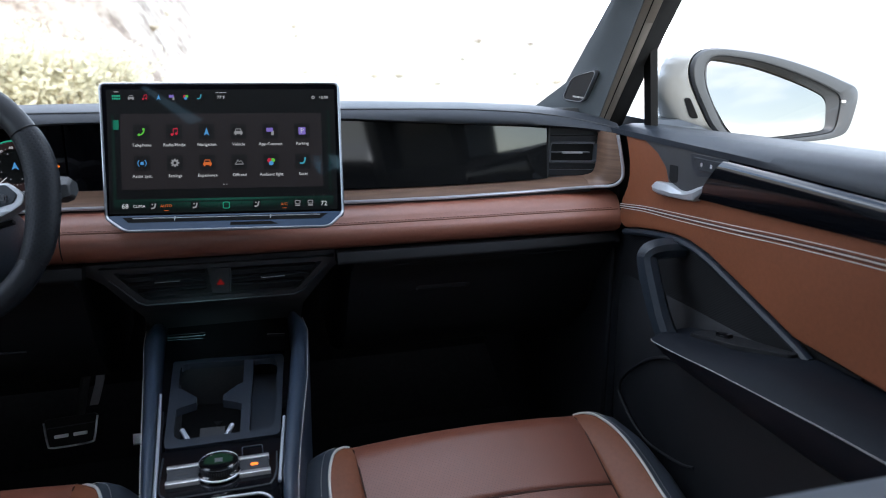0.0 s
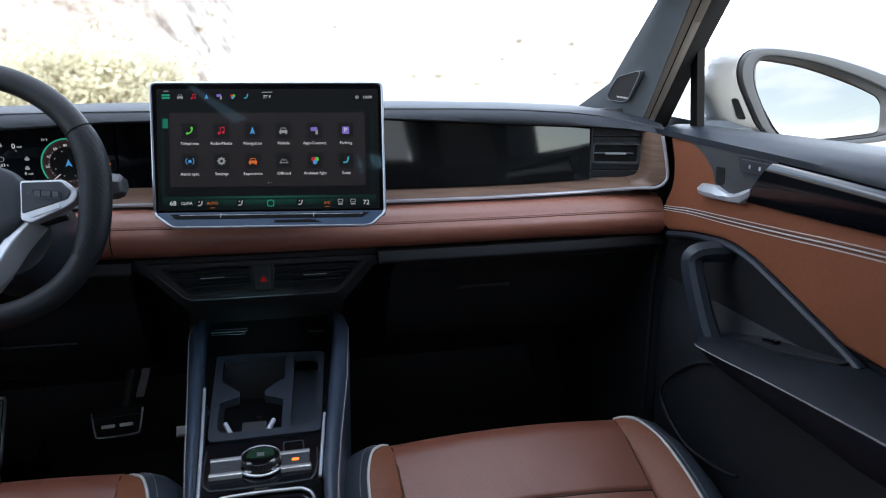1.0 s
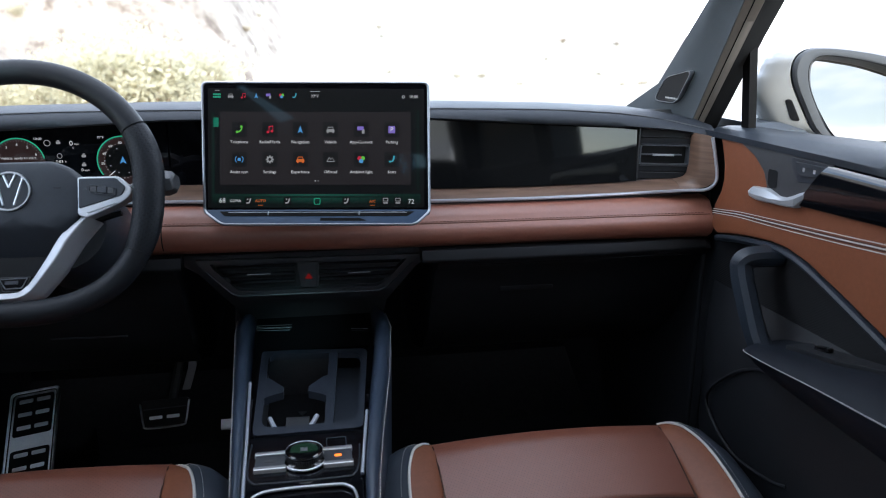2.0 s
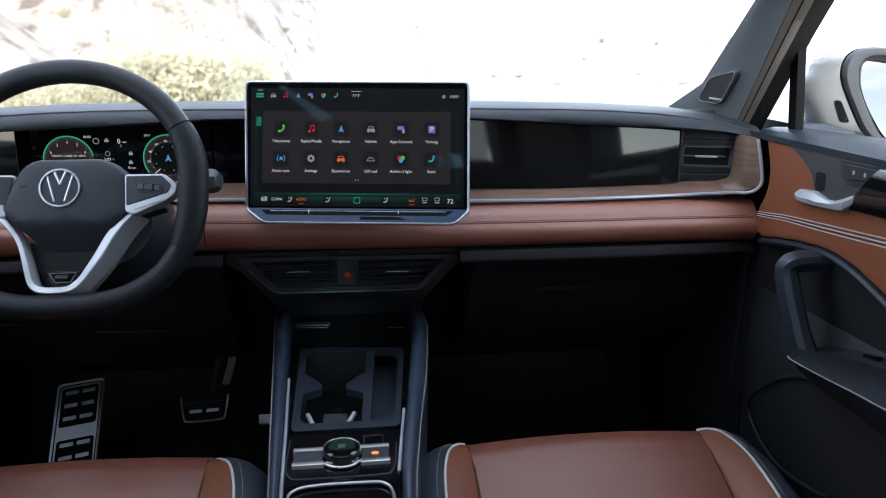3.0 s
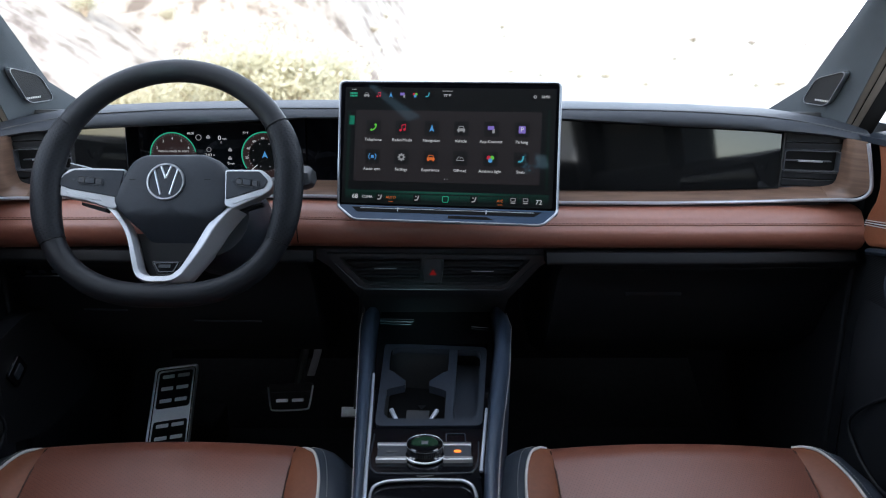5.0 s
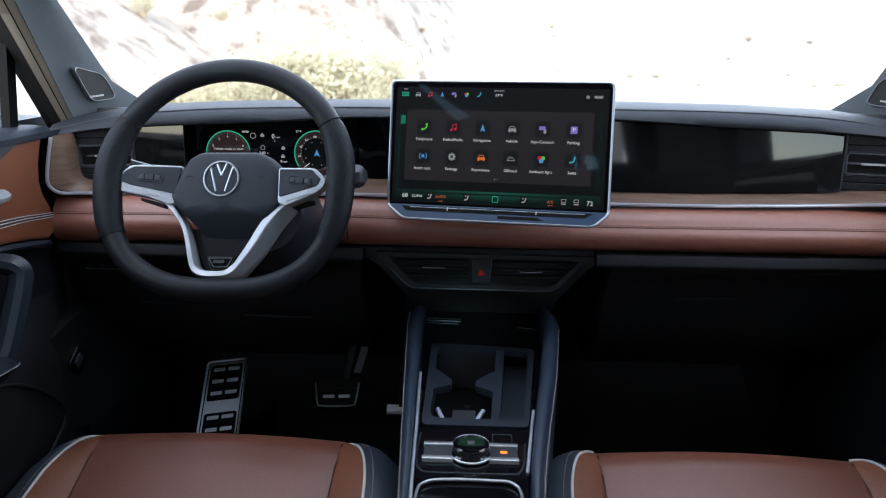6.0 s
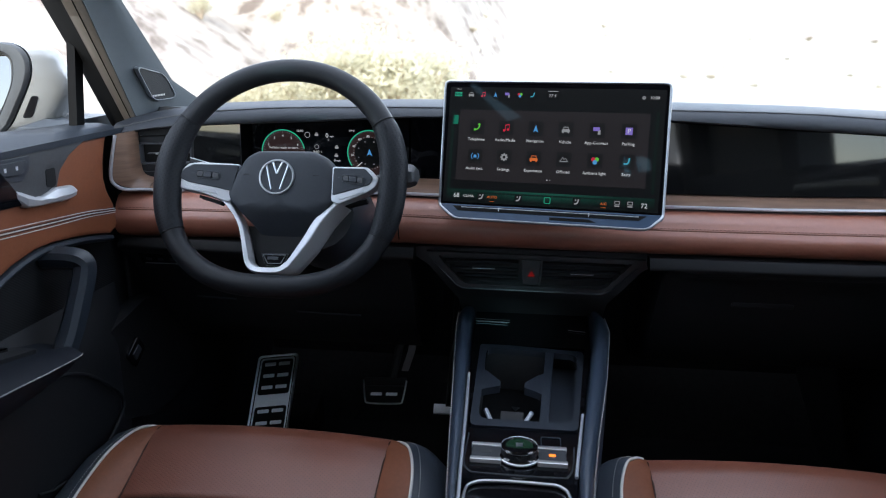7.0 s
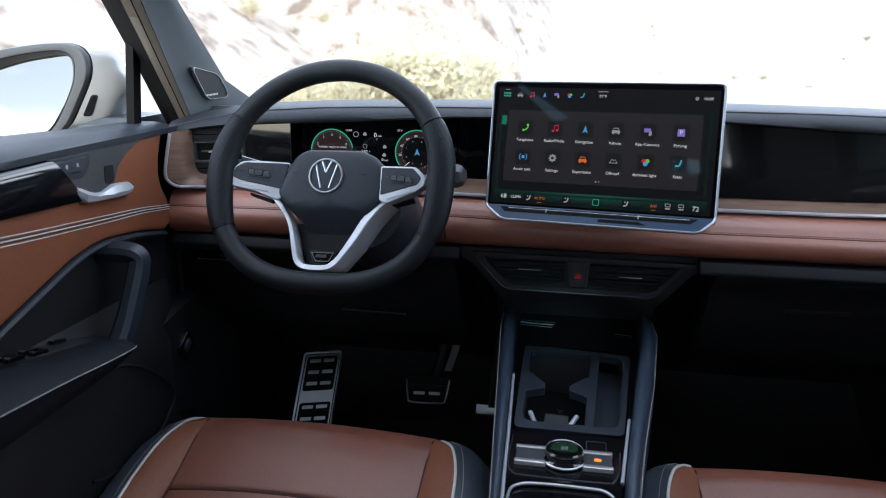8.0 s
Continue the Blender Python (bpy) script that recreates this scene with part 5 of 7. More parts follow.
def cover_point(p, k, w):
    """Swelling cover whose lower third falls back below a crease."""
    u, v = 0.008 + (p[0] - 0.008) * k, -0.03 + (p[1] + 0.03) * k
    return on_wheel(u, v, w - 0.85 * max(0.0, -0.050 - v))


bm = loft(B(), [[cover_point(p, k, w) for p in hub_line] for k, w in ((0.97, -0.04), (1.0, -0.03), (1.0, -0.008), (0.99, -0.002), (0.965, 0.002), (0.92, 0.004), (0.8, 0.0048), (0.6, 0.0052), (0.4, 0.0054), (0.2, 0.0055), (0.02, 0.0055))])
hub = part("airbag_cover", bm, hub_grey, wheel, "dark grey airbag cover", sharp=60)
bm = B()
lathe(bm, [(0.0266, 0.0), (0.0266, 0.003), (0.0258, 0.0042), (0.0242, 0.0042), (0.0236, 0.003), (0.0236, 0.0)], on_wheel(0.0, -0.0012, 0.0045), WN, 40)
badge = part("badge_ring", bm, chrome, hub, "round chrome badge")
bm = lathe(B(), [(0.001, 0.0022), (0.0246, 0.002), (0.0246, 0.0)], on_wheel(0.0, -0.0012, 0.0045), WN, 40)
part("badge_disc", bm, hub_grey, badge)
for a, b in (((-0.0165, 0.0165), (-0.0065, -0.0195)), ((0.0065, -0.0195), (0.0165, 0.0165)), ((-0.0075, 0.0215), (0.0, 0.004)), ((0.0, 0.004), (0.0075, 0.0215))):
    bm = tube(B(), [on_wheel(*a, 0.0065), on_wheel(*b, 0.0065)], 0.0016, 6, r2=0.0012, up=WN)
    part("badge_bar", bm, chrome, badge)
for u in (-0.047, 0.058):
    bm = prism(B(), rect(u - 0.0045, 0.0015, u + 0.0045, 0.0027), on_wheel, 0.004, 0.0056)
    part("horn_mark", bm, rubber, hub)

SPOKES = {
    -1: ([(-0.060, 0.0185), (-0.1175, 0.0182), (-0.1335, 0.0160), (-0.146, 0.004), (-0.159, -0.0085), (-0.1555, -0.0175), (-0.145, -0.0225), (-0.1078, -0.0292), (-0.0745, -0.0402), (-0.0612, -0.0343)],
         [(-0.1385, 0.0070), (-0.1265, 0.0142), (-0.078, 0.0158), (-0.0603, 0.0160), (-0.0675, -0.0234), (-0.0838, -0.0204), (-0.1310, -0.0131), (-0.147, -0.0066)],
         [(-0.1359, -0.016), (-0.092, -0.0212), (-0.0872, -0.0286), (-0.1293, -0.0242)], -0.1035, -0.0005),
    1: ([(0.0817, 0.0171), (0.1351, 0.0152), (0.1454, 0.0071), (0.154, -0.0028), (0.1505, -0.0135), (0.1387, -0.022), (0.0948, -0.04), (0.0825, -0.0343)],
        [(0.0842, 0.0142), (0.1325, 0.0125), (0.1455, -0.0010), (0.1405, -0.0114), (0.0848, -0.0268)],
        [(0.094, -0.0268), (0.1302, -0.0164), (0.133, -0.0221), (0.0961, -0.0333)], 0.1155, -0.003),
}
for s in (-1, 1):
    lobe, pad, rocker, c, cv = SPOKES[s]
    proud = lambda u, v, w: on_wheel(u, v, w + 0.14 * (abs(u) - 0.07))
    bm = prism(B(), rounded(lobe, 0.004, 3), proud, -0.018, 0.003, 0.0028)
    bezel = part("spoke", bm, silver, wheel, "silver spoke bezel")
    bm = prism(B(), rounded(pad, 0.003, 3), proud, 0.002, 0.0048, 0.0012)
    keys = part("button_pad", bm, hub_grey, bezel, "black multifunction button pad")
    tilt = lambda u, v, w: proud(u, v + (u - c) * (-0.06 if s < 0 else -0.14), w)
    bm = ring_prism(B(), rect(c - 0.0175, cv - 0.0065, c + 0.0175, cv + 0.0055, 0.004, 3), rect(c - 0.0163, cv - 0.0054, c + 0.0163, cv + 0.0044, 0.0035, 3), tilt, 0.0045, 0.0066)
    part("button_ring", bm, slate, keys)
    for q, hw in ((-0.0112, 0.0042), (0.0, 0.006), (0.0112, 0.0042)):
        bm = prism(B(), rect(c + q - hw, cv - 0.0046, c + q + hw, cv + 0.0036, 0.001, 2), tilt, 0.0045, 0.0068 if q else 0.0076, 0.0009)
        part("button", bm, plastic if q else slate, keys)
        bm = prism(B(), rect(c + q - 0.0016, cv - 0.0016, c + q + 0.0016, cv + 0.0006), tilt, 0.0066, 0.0080 if not q else 0.0071)
        part("button_mark", bm, slate, keys)
    for q in (-0.022, 0.019):
        bm = prism(B(), rect(c + q - 0.0018, cv - 0.001, c + q + 0.0018, cv + 0.0009), tilt, 0.0045, 0.0052)
        part("button_mark", bm, slate, keys)
    bm = prism(B(), rounded(rocker, 0.0012, 2), proud, 0.002, 0.0042, 0.0008)
    part("rocker", bm, silver, bezel)
    hi = (-0.036, -0.027, -0.031, -0.041)
    pts = [(0.092, hi[0]), (0.128, hi[1]), (0.128, hi[2]), (0.094, hi[3])]
    bm = prism(B(), [(s * a + 0.004, b) for a, b in (pts if s < 0 else pts[::-1])], on_wheel, -0.026, -0.012)
    part("shift_paddle", bm, rubber, wheel)
u_out = [(-0.0884, -0.0338), (-0.0746, -0.0458), (-0.0597, -0.0642), (-0.051, -0.0841), (-0.0449, -0.1116), (-0.0393, -0.1312), (-0.0288, -0.1413), (-0.0119, -0.1446), (0.0125, -0.1446), (0.0298, -0.1396), (0.0379, -0.1334), (0.0657, -0.0982), (0.0825, -0.0705), (0.0985, -0.0500), (0.106, -0.041)]
u_in = [(-0.0712, -0.0379), (-0.0640, -0.0480), (-0.0530, -0.0650), (-0.0460, -0.0820), (-0.0378, -0.1110), (-0.0335, -0.1250), (-0.0240, -0.1322), (-0.0115, -0.1337), (0.0090, -0.1328), (0.0180, -0.1265), (0.0245, -0.1200), (0.0420, -0.0915), (0.0570, -0.0640), (0.0735, -0.0430), (0.0860, -0.0335)]
outer = [p.to_2d() for p in curve([(a, b, 0) for a, b in u_out], 4)]
inner = [p.to_2d() for p in curve([(a, b, 0) for a, b in u_in], 4)]
rings = []
for i, (o, n) in enumerate(zip(outer, inner)):
    d, k = n - o, i / (len(outer) - 1)
    drop, ridge = d.length * lerp(k, (0.0, 0.5, 0.68, 1.0), (0.3, 0.35, 0.9, 0.9)), lerp(k, (0.0, 0.5, 0.68, 1.0), (0.15, 0.22, 0.48, 0.5))
    rings.append([on_wheel(*o, -0.034), on_wheel(*o, -drop), on_wheel(*(o + d * ridge), 0.0022), on_wheel(*(o + d * (ridge + 0.07)), 0.0030), on_wheel(*(o + d * 0.95), -0.0012), on_wheel(*n, -0.0030), on_wheel(*n, -0.030)])
part("lower_spoke", loft(B(), rings), silver, wheel, "silver U-shaped lower spoke", sharp=24)
bm = prism(B(), [(-0.0484, -0.0705), (0.0671, -0.0705), (0.0364, -0.1346), (-0.0252, -0.1346)], on_wheel, -0.034, -0.024)
part("spoke_well", bm, rubber, wheel)
bm = prism(B(), rounded([(-0.0212, -0.1111), (0.0216, -0.1111), (0.0145, -0.1306), (-0.0133, -0.1306)], 0.002, 2), on_wheel, -0.026, -0.012, 0.002)
plate = part("wheel_plate", bm, gloss, wheel)
bm = ring_prism(B(), rounded([(-0.0175, -0.1135), (0.0178, -0.1128), (0.0109, -0.1269), (-0.01, -0.1273)], 0.001, 2), rounded([(-0.0159, -0.1147), (0.0163, -0.1142), (0.0099, -0.1258), (-0.009, -0.1261)], 0.001, 2), on_wheel, -0.012, -0.0112)
part("plate_rim", bm, vent_grey, plate)
bm = prism(B(), rect(-0.010, -0.121, 0.006, -0.1165), on_wheel, -0.012, -0.0112)
part("plate_mark", bm, slate, plate)
# column, stalks
bm = loft(B(), [[on_wheel(0.052 + r * math.cos(q) * 1.15, r * math.sin(q) * 1.15 - 0.045, w) for q in [2 * math.pi * j / 20 for j in range(20)]] for r, w in ((0.05, -0.03), (0.062, -0.06), (0.066, -0.12), (0.06, -0.2), (0.055, -0.3))])
column = thing("steering_column", "black steering column shroud with two stalks", "steering column", on_wheel(0, -0.02, -0.3))
part("shroud", bm, slate, column)
bm = tube(B(), [on_wheel(0.05, 0.004, -0.075), on_wheel(0.12, 0.012, -0.068), on_wheel(0.168, 0.019, -0.058)], [0.009, 0.009, 0.008], 10)
stalk = part("stalk", bm, plastic, column)
bm = tube(B(), [on_wheel(0.160, 0.0185, -0.060), on_wheel(0.165, 0.019, -0.059), on_wheel(0.184, 0.0205, -0.056), on_wheel(0.194, 0.021, -0.054), on_wheel(0.1975, 0.021, -0.053)], [0.012, 0.0165, 0.0185, 0.0158, 0.0115], 6)
part("stalk_knob", bm, plastic, stalk, "six-sided dark stalk knob")
spine = curve([on_wheel(-0.05, 0.012, -0.07), on_wheel(-0.10, 0.019, -0.06), on_wheel(-0.135, 0.027, -0.055), on_wheel(-0.163, 0.0335, -0.052)], 4)
bm = tube(B(), spine, [0.0085 - 0.0025 * (i / (len(spine) - 1)) ** 2 for i in range(len(spine))], 12)
stalk = part("stalk", bm, rubber, column, "black stalk")
bm = tube(B(), [q + WV * 0.0062 + WN * 0.004 for q in spine[4:]], 0.0007, 6)
part("stalk_trim", bm, chrome, stalk)

# ---- centre console ----
console = thing("centre_console", "black centre console with cup holders and drive selector", "console", (0, -0.35, 0.34))
LY = (0.10, 0.05, -0.03, -0.18, -0.343, -0.43, -0.52, -0.75, -0.95)
LZ = (0.812, 0.815, 0.805, 0.787, 0.775, 0.768, 0.762, 0.755, 0.75)


def rail_x(s, y):
    """Outer and inner edge of a console side rail."""
    if s < 0:
        return lerp(-y, [-a for a in LY], (-0.122, -0.123, -0.122, -0.111, -0.099, -0.092, -0.085, -0.078, -0.075)), lerp(-y, [-a for a in LY], (-0.0975, -0.0975, -0.0955, -0.0895, -0.0825, -0.0795, -0.0755, -0.068, -0.064))
    return lerp(-y, [-a for a in LY], (0.128, 0.134, 0.1405, 0.1225, 0.0965, 0.0845, 0.076, 0.070, 0.068)), lerp(-y, [-a for a in LY], (0.116, 0.116, 0.1145, 0.0955, 0.076, 0.066, 0.062, 0.056, 0.054))


rail_y = [0.10 - 1.05 * i / 30 for i in range(31)]
for s in (-1, 1):
    bm = B()
    rings = []
    for y in rail_y:
        o, i = rail_x(s, y)
        z = lerp(-y, [-a for a in LY], LZ)
        d = o - i
        front = max(0.0, y + 0.01) * 0.28
        z -= front
        rings.append([(i, y, z - 0.03), (i + d * 0.05, y, z - 0.006), (i + d * 0.25, y, z), (i + d * 0.6, y, z), (i + d * 0.92, y, z - 0.008), (o, y, z - 0.022), (o + d * 0.05, y, z - 0.06), (o - d * 0.1, y, 0.45), (i, y, 0.45)])
    loft(bm, rings)
    rail = part("side_rail", bm, rail_grey, console, "padded slate-grey side rail", sharp=80)
    bm = B()
    for i in range(150):
        y = 0.02 - i * 0.006
        x = rail_x(s, y)[0]
        z = lerp(-y, [-a for a in LY], LZ) - 0.0145
        tube(bm, [(x, y, z), (x, y - 0.004, z - 0.0001)], 0.0007, 4)
    q = part("rail_stitching", bm, thread, rail)
    q["kind"] = "stuff"
    # pale rod stands in for sky reflected in the gloss side
    bm = tube(B(), curve([(rail_x(s, y)[1] - s * 0.003, y, lerp(-y, [-a for a in LY], LZ) - 0.012) for y in ((-0.19, -0.24, -0.3, -0.343, -0.43, -0.52, -0.6) if s < 0 else (-0.29, -0.33, -0.38, -0.43))], 4), 0.0022, 8)
    part("rail_reflection", bm, satin_edge, rail, "pale strip for sky reflected in the console side")


def deck_z(y):
    return lerp(-y, (-0.1, 0.04, 0.32, 0.6, 0.95), (0.775, 0.764, 0.757, 0.745, 0.735))


# gloss deck around the tray, in pieces that leave the wells open
def deck(x0a, x0b, x1a, x1b, ya, yb, mat, nm, lift=0.0, thick=0.012, parent=console, label=""):
    bm = B()
    loft(bm, [[(xl, y, deck_z(y) + lift - thick), (xr, y, deck_z(y) + lift - thick), (xr, y, deck_z(y) + lift - 0.001), (xr - 0.001, y, deck_z(y) + lift), (xl + 0.001, y, deck_z(y) + lift), (xl, y, deck_z(y) + lift - 0.001)] for xl, xr, y in ((x0a, x1a, ya), (x0b, x1b, yb))])
    return part(nm, bm, mat, parent, label)


L = lambda y: rail_x(-1, y)[1]
R = lambda y: rail_x(1, y)[1]
deck(L(0.1) + 0.002, L(-0.05) + 0.002, R(0.1) - 0.002, R(-0.06) - 0.002, 0.1, -0.045, gloss, "front_deck", label="gloss black deck")
deck(L(-0.325) + 0.002, L(-0.44) + 0.002, R(-0.325) - 0.002, R(-0.44) - 0.002, -0.325, -0.44, trim_black, "selector_deck", label="gloss black selector deck")
deck(L(-0.442) + 0.002, L(-0.95) + 0.002, R(-0.442) - 0.002, R(-0.95) - 0.002, -0.442, -0.95, gloss, "rear_deck", label="gloss black storage lid")
for xa, xb, s in ((L(-0.05) + 0.002, L(-0.32) + 0.002, -1), (R(-0.05) - 0.002, R(-0.32) - 0.002, 1)):
    e = 0.030 if s < 0 else 0.012
    e2 = 0.008 if s < 0 else 0.006
    deck(min(xa, xa - s * e), min(xb, xb - s * e2), max(xa, xa - s * e), max(xb, xb - s * e2), -0.046, -0.324, gloss, "deck_edge")
for x0, x1, yy, dy in ((-0.096, -0.031, 0.055, 0.004), (-0.094, -0.035, 0.043, 0.004), (0.074, 0.104, 0.021, 0.006)):
    bm = tube(B(), [(x0, yy, deck_z(yy) + 0.002), (x1, yy - dy, deck_z(yy) + 0.002)], 0.0006, 6)
    part("flap_edge", bm, dim_chrome, console)
# tray: two wells in a grey surround
def tray_pt(a, b, w):
    """a across 0..1, b back 0..1 of the tray."""
    y = -0.040 - (0.318 - 0.040) * b - 0.018 * a * (1 - b)
    xl, xr = -0.0785 + 0.0035 * b, 0.0965 - 0.0245 * b
    return (xl + (xr - xl) * a, y, deck_z(y) - 0.003 + w)


tray = part("cup_tray", ring_prism(B(), rounded(rect(0, 0, 1, 1), 0.06, 4), rounded(rect(0.07, 0.06, 0.945, 0.93), 0.09, 4), tray_pt, -0.007, 0.003), tray_grey, console, "slate-grey cup holder surround")
bm = prism(B(), [(0.64, 0.05), (0.72, 0.05), (0.72, 0.94), (0.64, 0.94)], tray_pt, -0.008, 0.0028)
part("tray_divider", bm, tray_grey, tray)
for a, b, c, e in ((0.05, 0.20, 0.27, 0.5), (0.65, 0.5, 0.44, 0.5)):
    pts = [(a, 0.36), (a + (0.06 if a < 0.3 else -0.06), 0.39), (0.24 if a < 0.3 else 0.47, 0.50), (0.24 if a < 0.3 else 0.47, 0.56), (a + (0.06 if a < 0.3 else -0.06), 0.60), (a, 0.63)]
    bm = prism(B(), pts, tray_pt, -0.009, 0.0026, 0.001)
    part("tray_waist", bm, tray_grey, tray)
    bm = tube(B(), [tray_pt(0.13 if a < 0.3 else 0.56, 0.77, -0.008), tray_pt(0.20 if a < 0.3 else 0.49, 0.87, -0.014)], 0.0036, 8)
    part("cup_spring", bm, satin_edge, tray)
bm = ring_prism(B(), rect(0.03, 0.02, 0.68, 0.96), rect(0.05, 0.04, 0.66, 0.94), tray_pt, -0.075, -0.002)
part("cup_wall", bm, plastic, tray)
bm = prism(B(), rect(0.03, 0.02, 0.68, 0.96), tray_pt, -0.08, -0.074)
part("cup_floor", bm, rubber, tray)
bm = prism(B(), rect(0.26, 0.62, 0.48, 0.95), tray_pt, -0.075, -0.03, 0.003)
part("cup_step", bm, plastic, tray)
bm = prism(B(), [(0.34, 0.27), (0.42, 0.27), (0.38, 0.32)], tray_pt, -0.074, -0.0725)
part("floor_mark", bm, slate, tray)
bm = prism(B(), rect(0.715, 0.33, 0.96, 0.95), tray_pt, -0.05, -0.020, 0.002)
part("phone_rest", bm, tray_grey, tray)
bm = prism(B(), rect(0.715, 0.04, 0.96, 0.325), tray_pt, -0.06, -0.027)
part("phone_slot", bm, slate, tray)

# drive selector
kz = deck_z(-0.385)
sel = thing("drive_selector", "round chrome drive selector knob between silver-edged buttons", "selector", (-0.006, -0.385, kz))
bm = lathe(B(), [(0.0248, -0.002), (0.0252, 0.003), (0.0232, 0.005), (0.0218, 0.006), (0.0218, 0.0115), (0.0228, 0.0122), (0.0232, 0.0145), (0.0222, 0.0158), (0.0206, 0.016), (0.0201, 0.015), (0.001, 0.0149)], (-0.006, -0.387, kz), (0, 0.05, 1), 48)
knob = part("knob", bm, gloss, sel, "gloss black knob")
bm = B()
for i in range(48):
    a = 2 * math.pi * i / 48
    p = Vector((-0.006 + 0.0221 * math.cos(a), -0.387 + 0.0221 * math.sin(a), kz))
    tube(bm, [p + Vector((0, 0, 0.006)), p + Vector((0, 0.0006, 0.0115))], 0.0009, 4)
q = part("knurling", bm, plastic, knob)
q["kind"] = "stuff"
for r, h, t in ((0.0229, 0.0144, 0.0005), (0.0262, 0.002, 0.0014)):
    bm = tube(B(), [(-0.006 + r * math.cos(a), -0.386 + r * math.sin(a), kz + h) for a in [2 * math.pi * i / 48 for i in range(48)]], t, 8, closed=True)
    part("knob_ring", bm, chrome, knob, "polished chrome ring")
bm = prism(B(), [(-0.006 + 0.011 * math.cos(a) * (1 if i % 2 else 0.6) * 0.6, -0.3855 + 0.011 * math.sin(a) * (1 if i % 2 else 0.6) * 0.6) for i, a in enumerate([2 * math.pi * j / 8 for j in range(8)])], lambda a, b, w: (a, b, kz + 0.0155 + w), 0, 0.0004)
part("knob_symbol", bm, vent_grey, knob)
bm = lathe(B(), [(0.017, 0.0152), (0.001, 0.0153)], (-0.006, -0.386, kz), (0, 0, 1), 32)
part("knob_display", bm, glowing("knob_green", (0.01, 0.09, 0.04), 0.06), knob)
for x0, x1, nm in ((-0.066, -0.029, "park_button"), (0.018, 0.053, "brake_button")):
    put = lambda a, b, w: (a, b, deck_z(b) + w)
    bm = prism(B(), rect(x0, -0.404, x1, -0.368, 0.002, 2), put, -0.002, 0.004, 0.0012)
    key = part(nm, bm, slate, sel, "slate-grey push button")
    for yy in (-0.402, -0.370):
        bm = prism(B(), rect(x0 - 0.001, yy - 0.004, x1 + 0.001, yy + 0.003, 0.001, 2), put, -0.002, 0.0055, 0.001)
        part("button_edge", bm, chrome, key)
    c = (x0 + x1) / 2
    if x0 > 0:
        bm = prism(B(), rect(c - 0.0045, -0.389, c + 0.0045, -0.384, 0.002, 4), put, 0.004, 0.0045)
        part("button_lamp", bm, glowing("amber_lamp", (1.0, 0.22, 0.03), 0.5), key, "lit amber symbol")
    else:
        bm = prism(B(), rect(c - 0.007, -0.389, c + 0.007, -0.384, 0.0015, 3), put, 0.004, 0.0044)
        part("button_mark", bm, plastic, key)
bm = tube(B(), curve([put(a, b, 0.0005) for a, b in ((-0.0735, -0.34), (-0.0745, -0.40), (-0.068, -0.423), (-0.05, -0.428), (0.04, -0.428), (0.054, -0.423), (0.061, -0.40), (0.064, -0.36))], 6), 0.0011, 6)
part("deck_groove", bm, slate, sel)
bm = tube(B(), [put(a, b, 0.001) for a, b in rect(0.022, -0.362, 0.047, -0.34, 0.003)], 0.0008, 5, closed=True)
part("sensor_outline", bm, slate, sel)
bm = tube(B(), curve([put(a, b, 0.004) for a, b in ((-0.064, -0.56), (-0.068, -0.476), (-0.058, -0.453), (-0.03, -0.447), (0.02, -0.447), (0.044, -0.451), (0.054, -0.476), (0.052, -0.56))], 6), 0.0019, 8)
part("lid_edge", bm, dim_chrome, console, "satin chrome lid edge")


# ---- seats ----
# dark side leather with window sheen mixed into its base colour
backrest_lit = material("window_lit_backrest_leather", (0.10, 0.12, 0.14), 0.4, 0, 0.12, 40, 0.3, 1100)


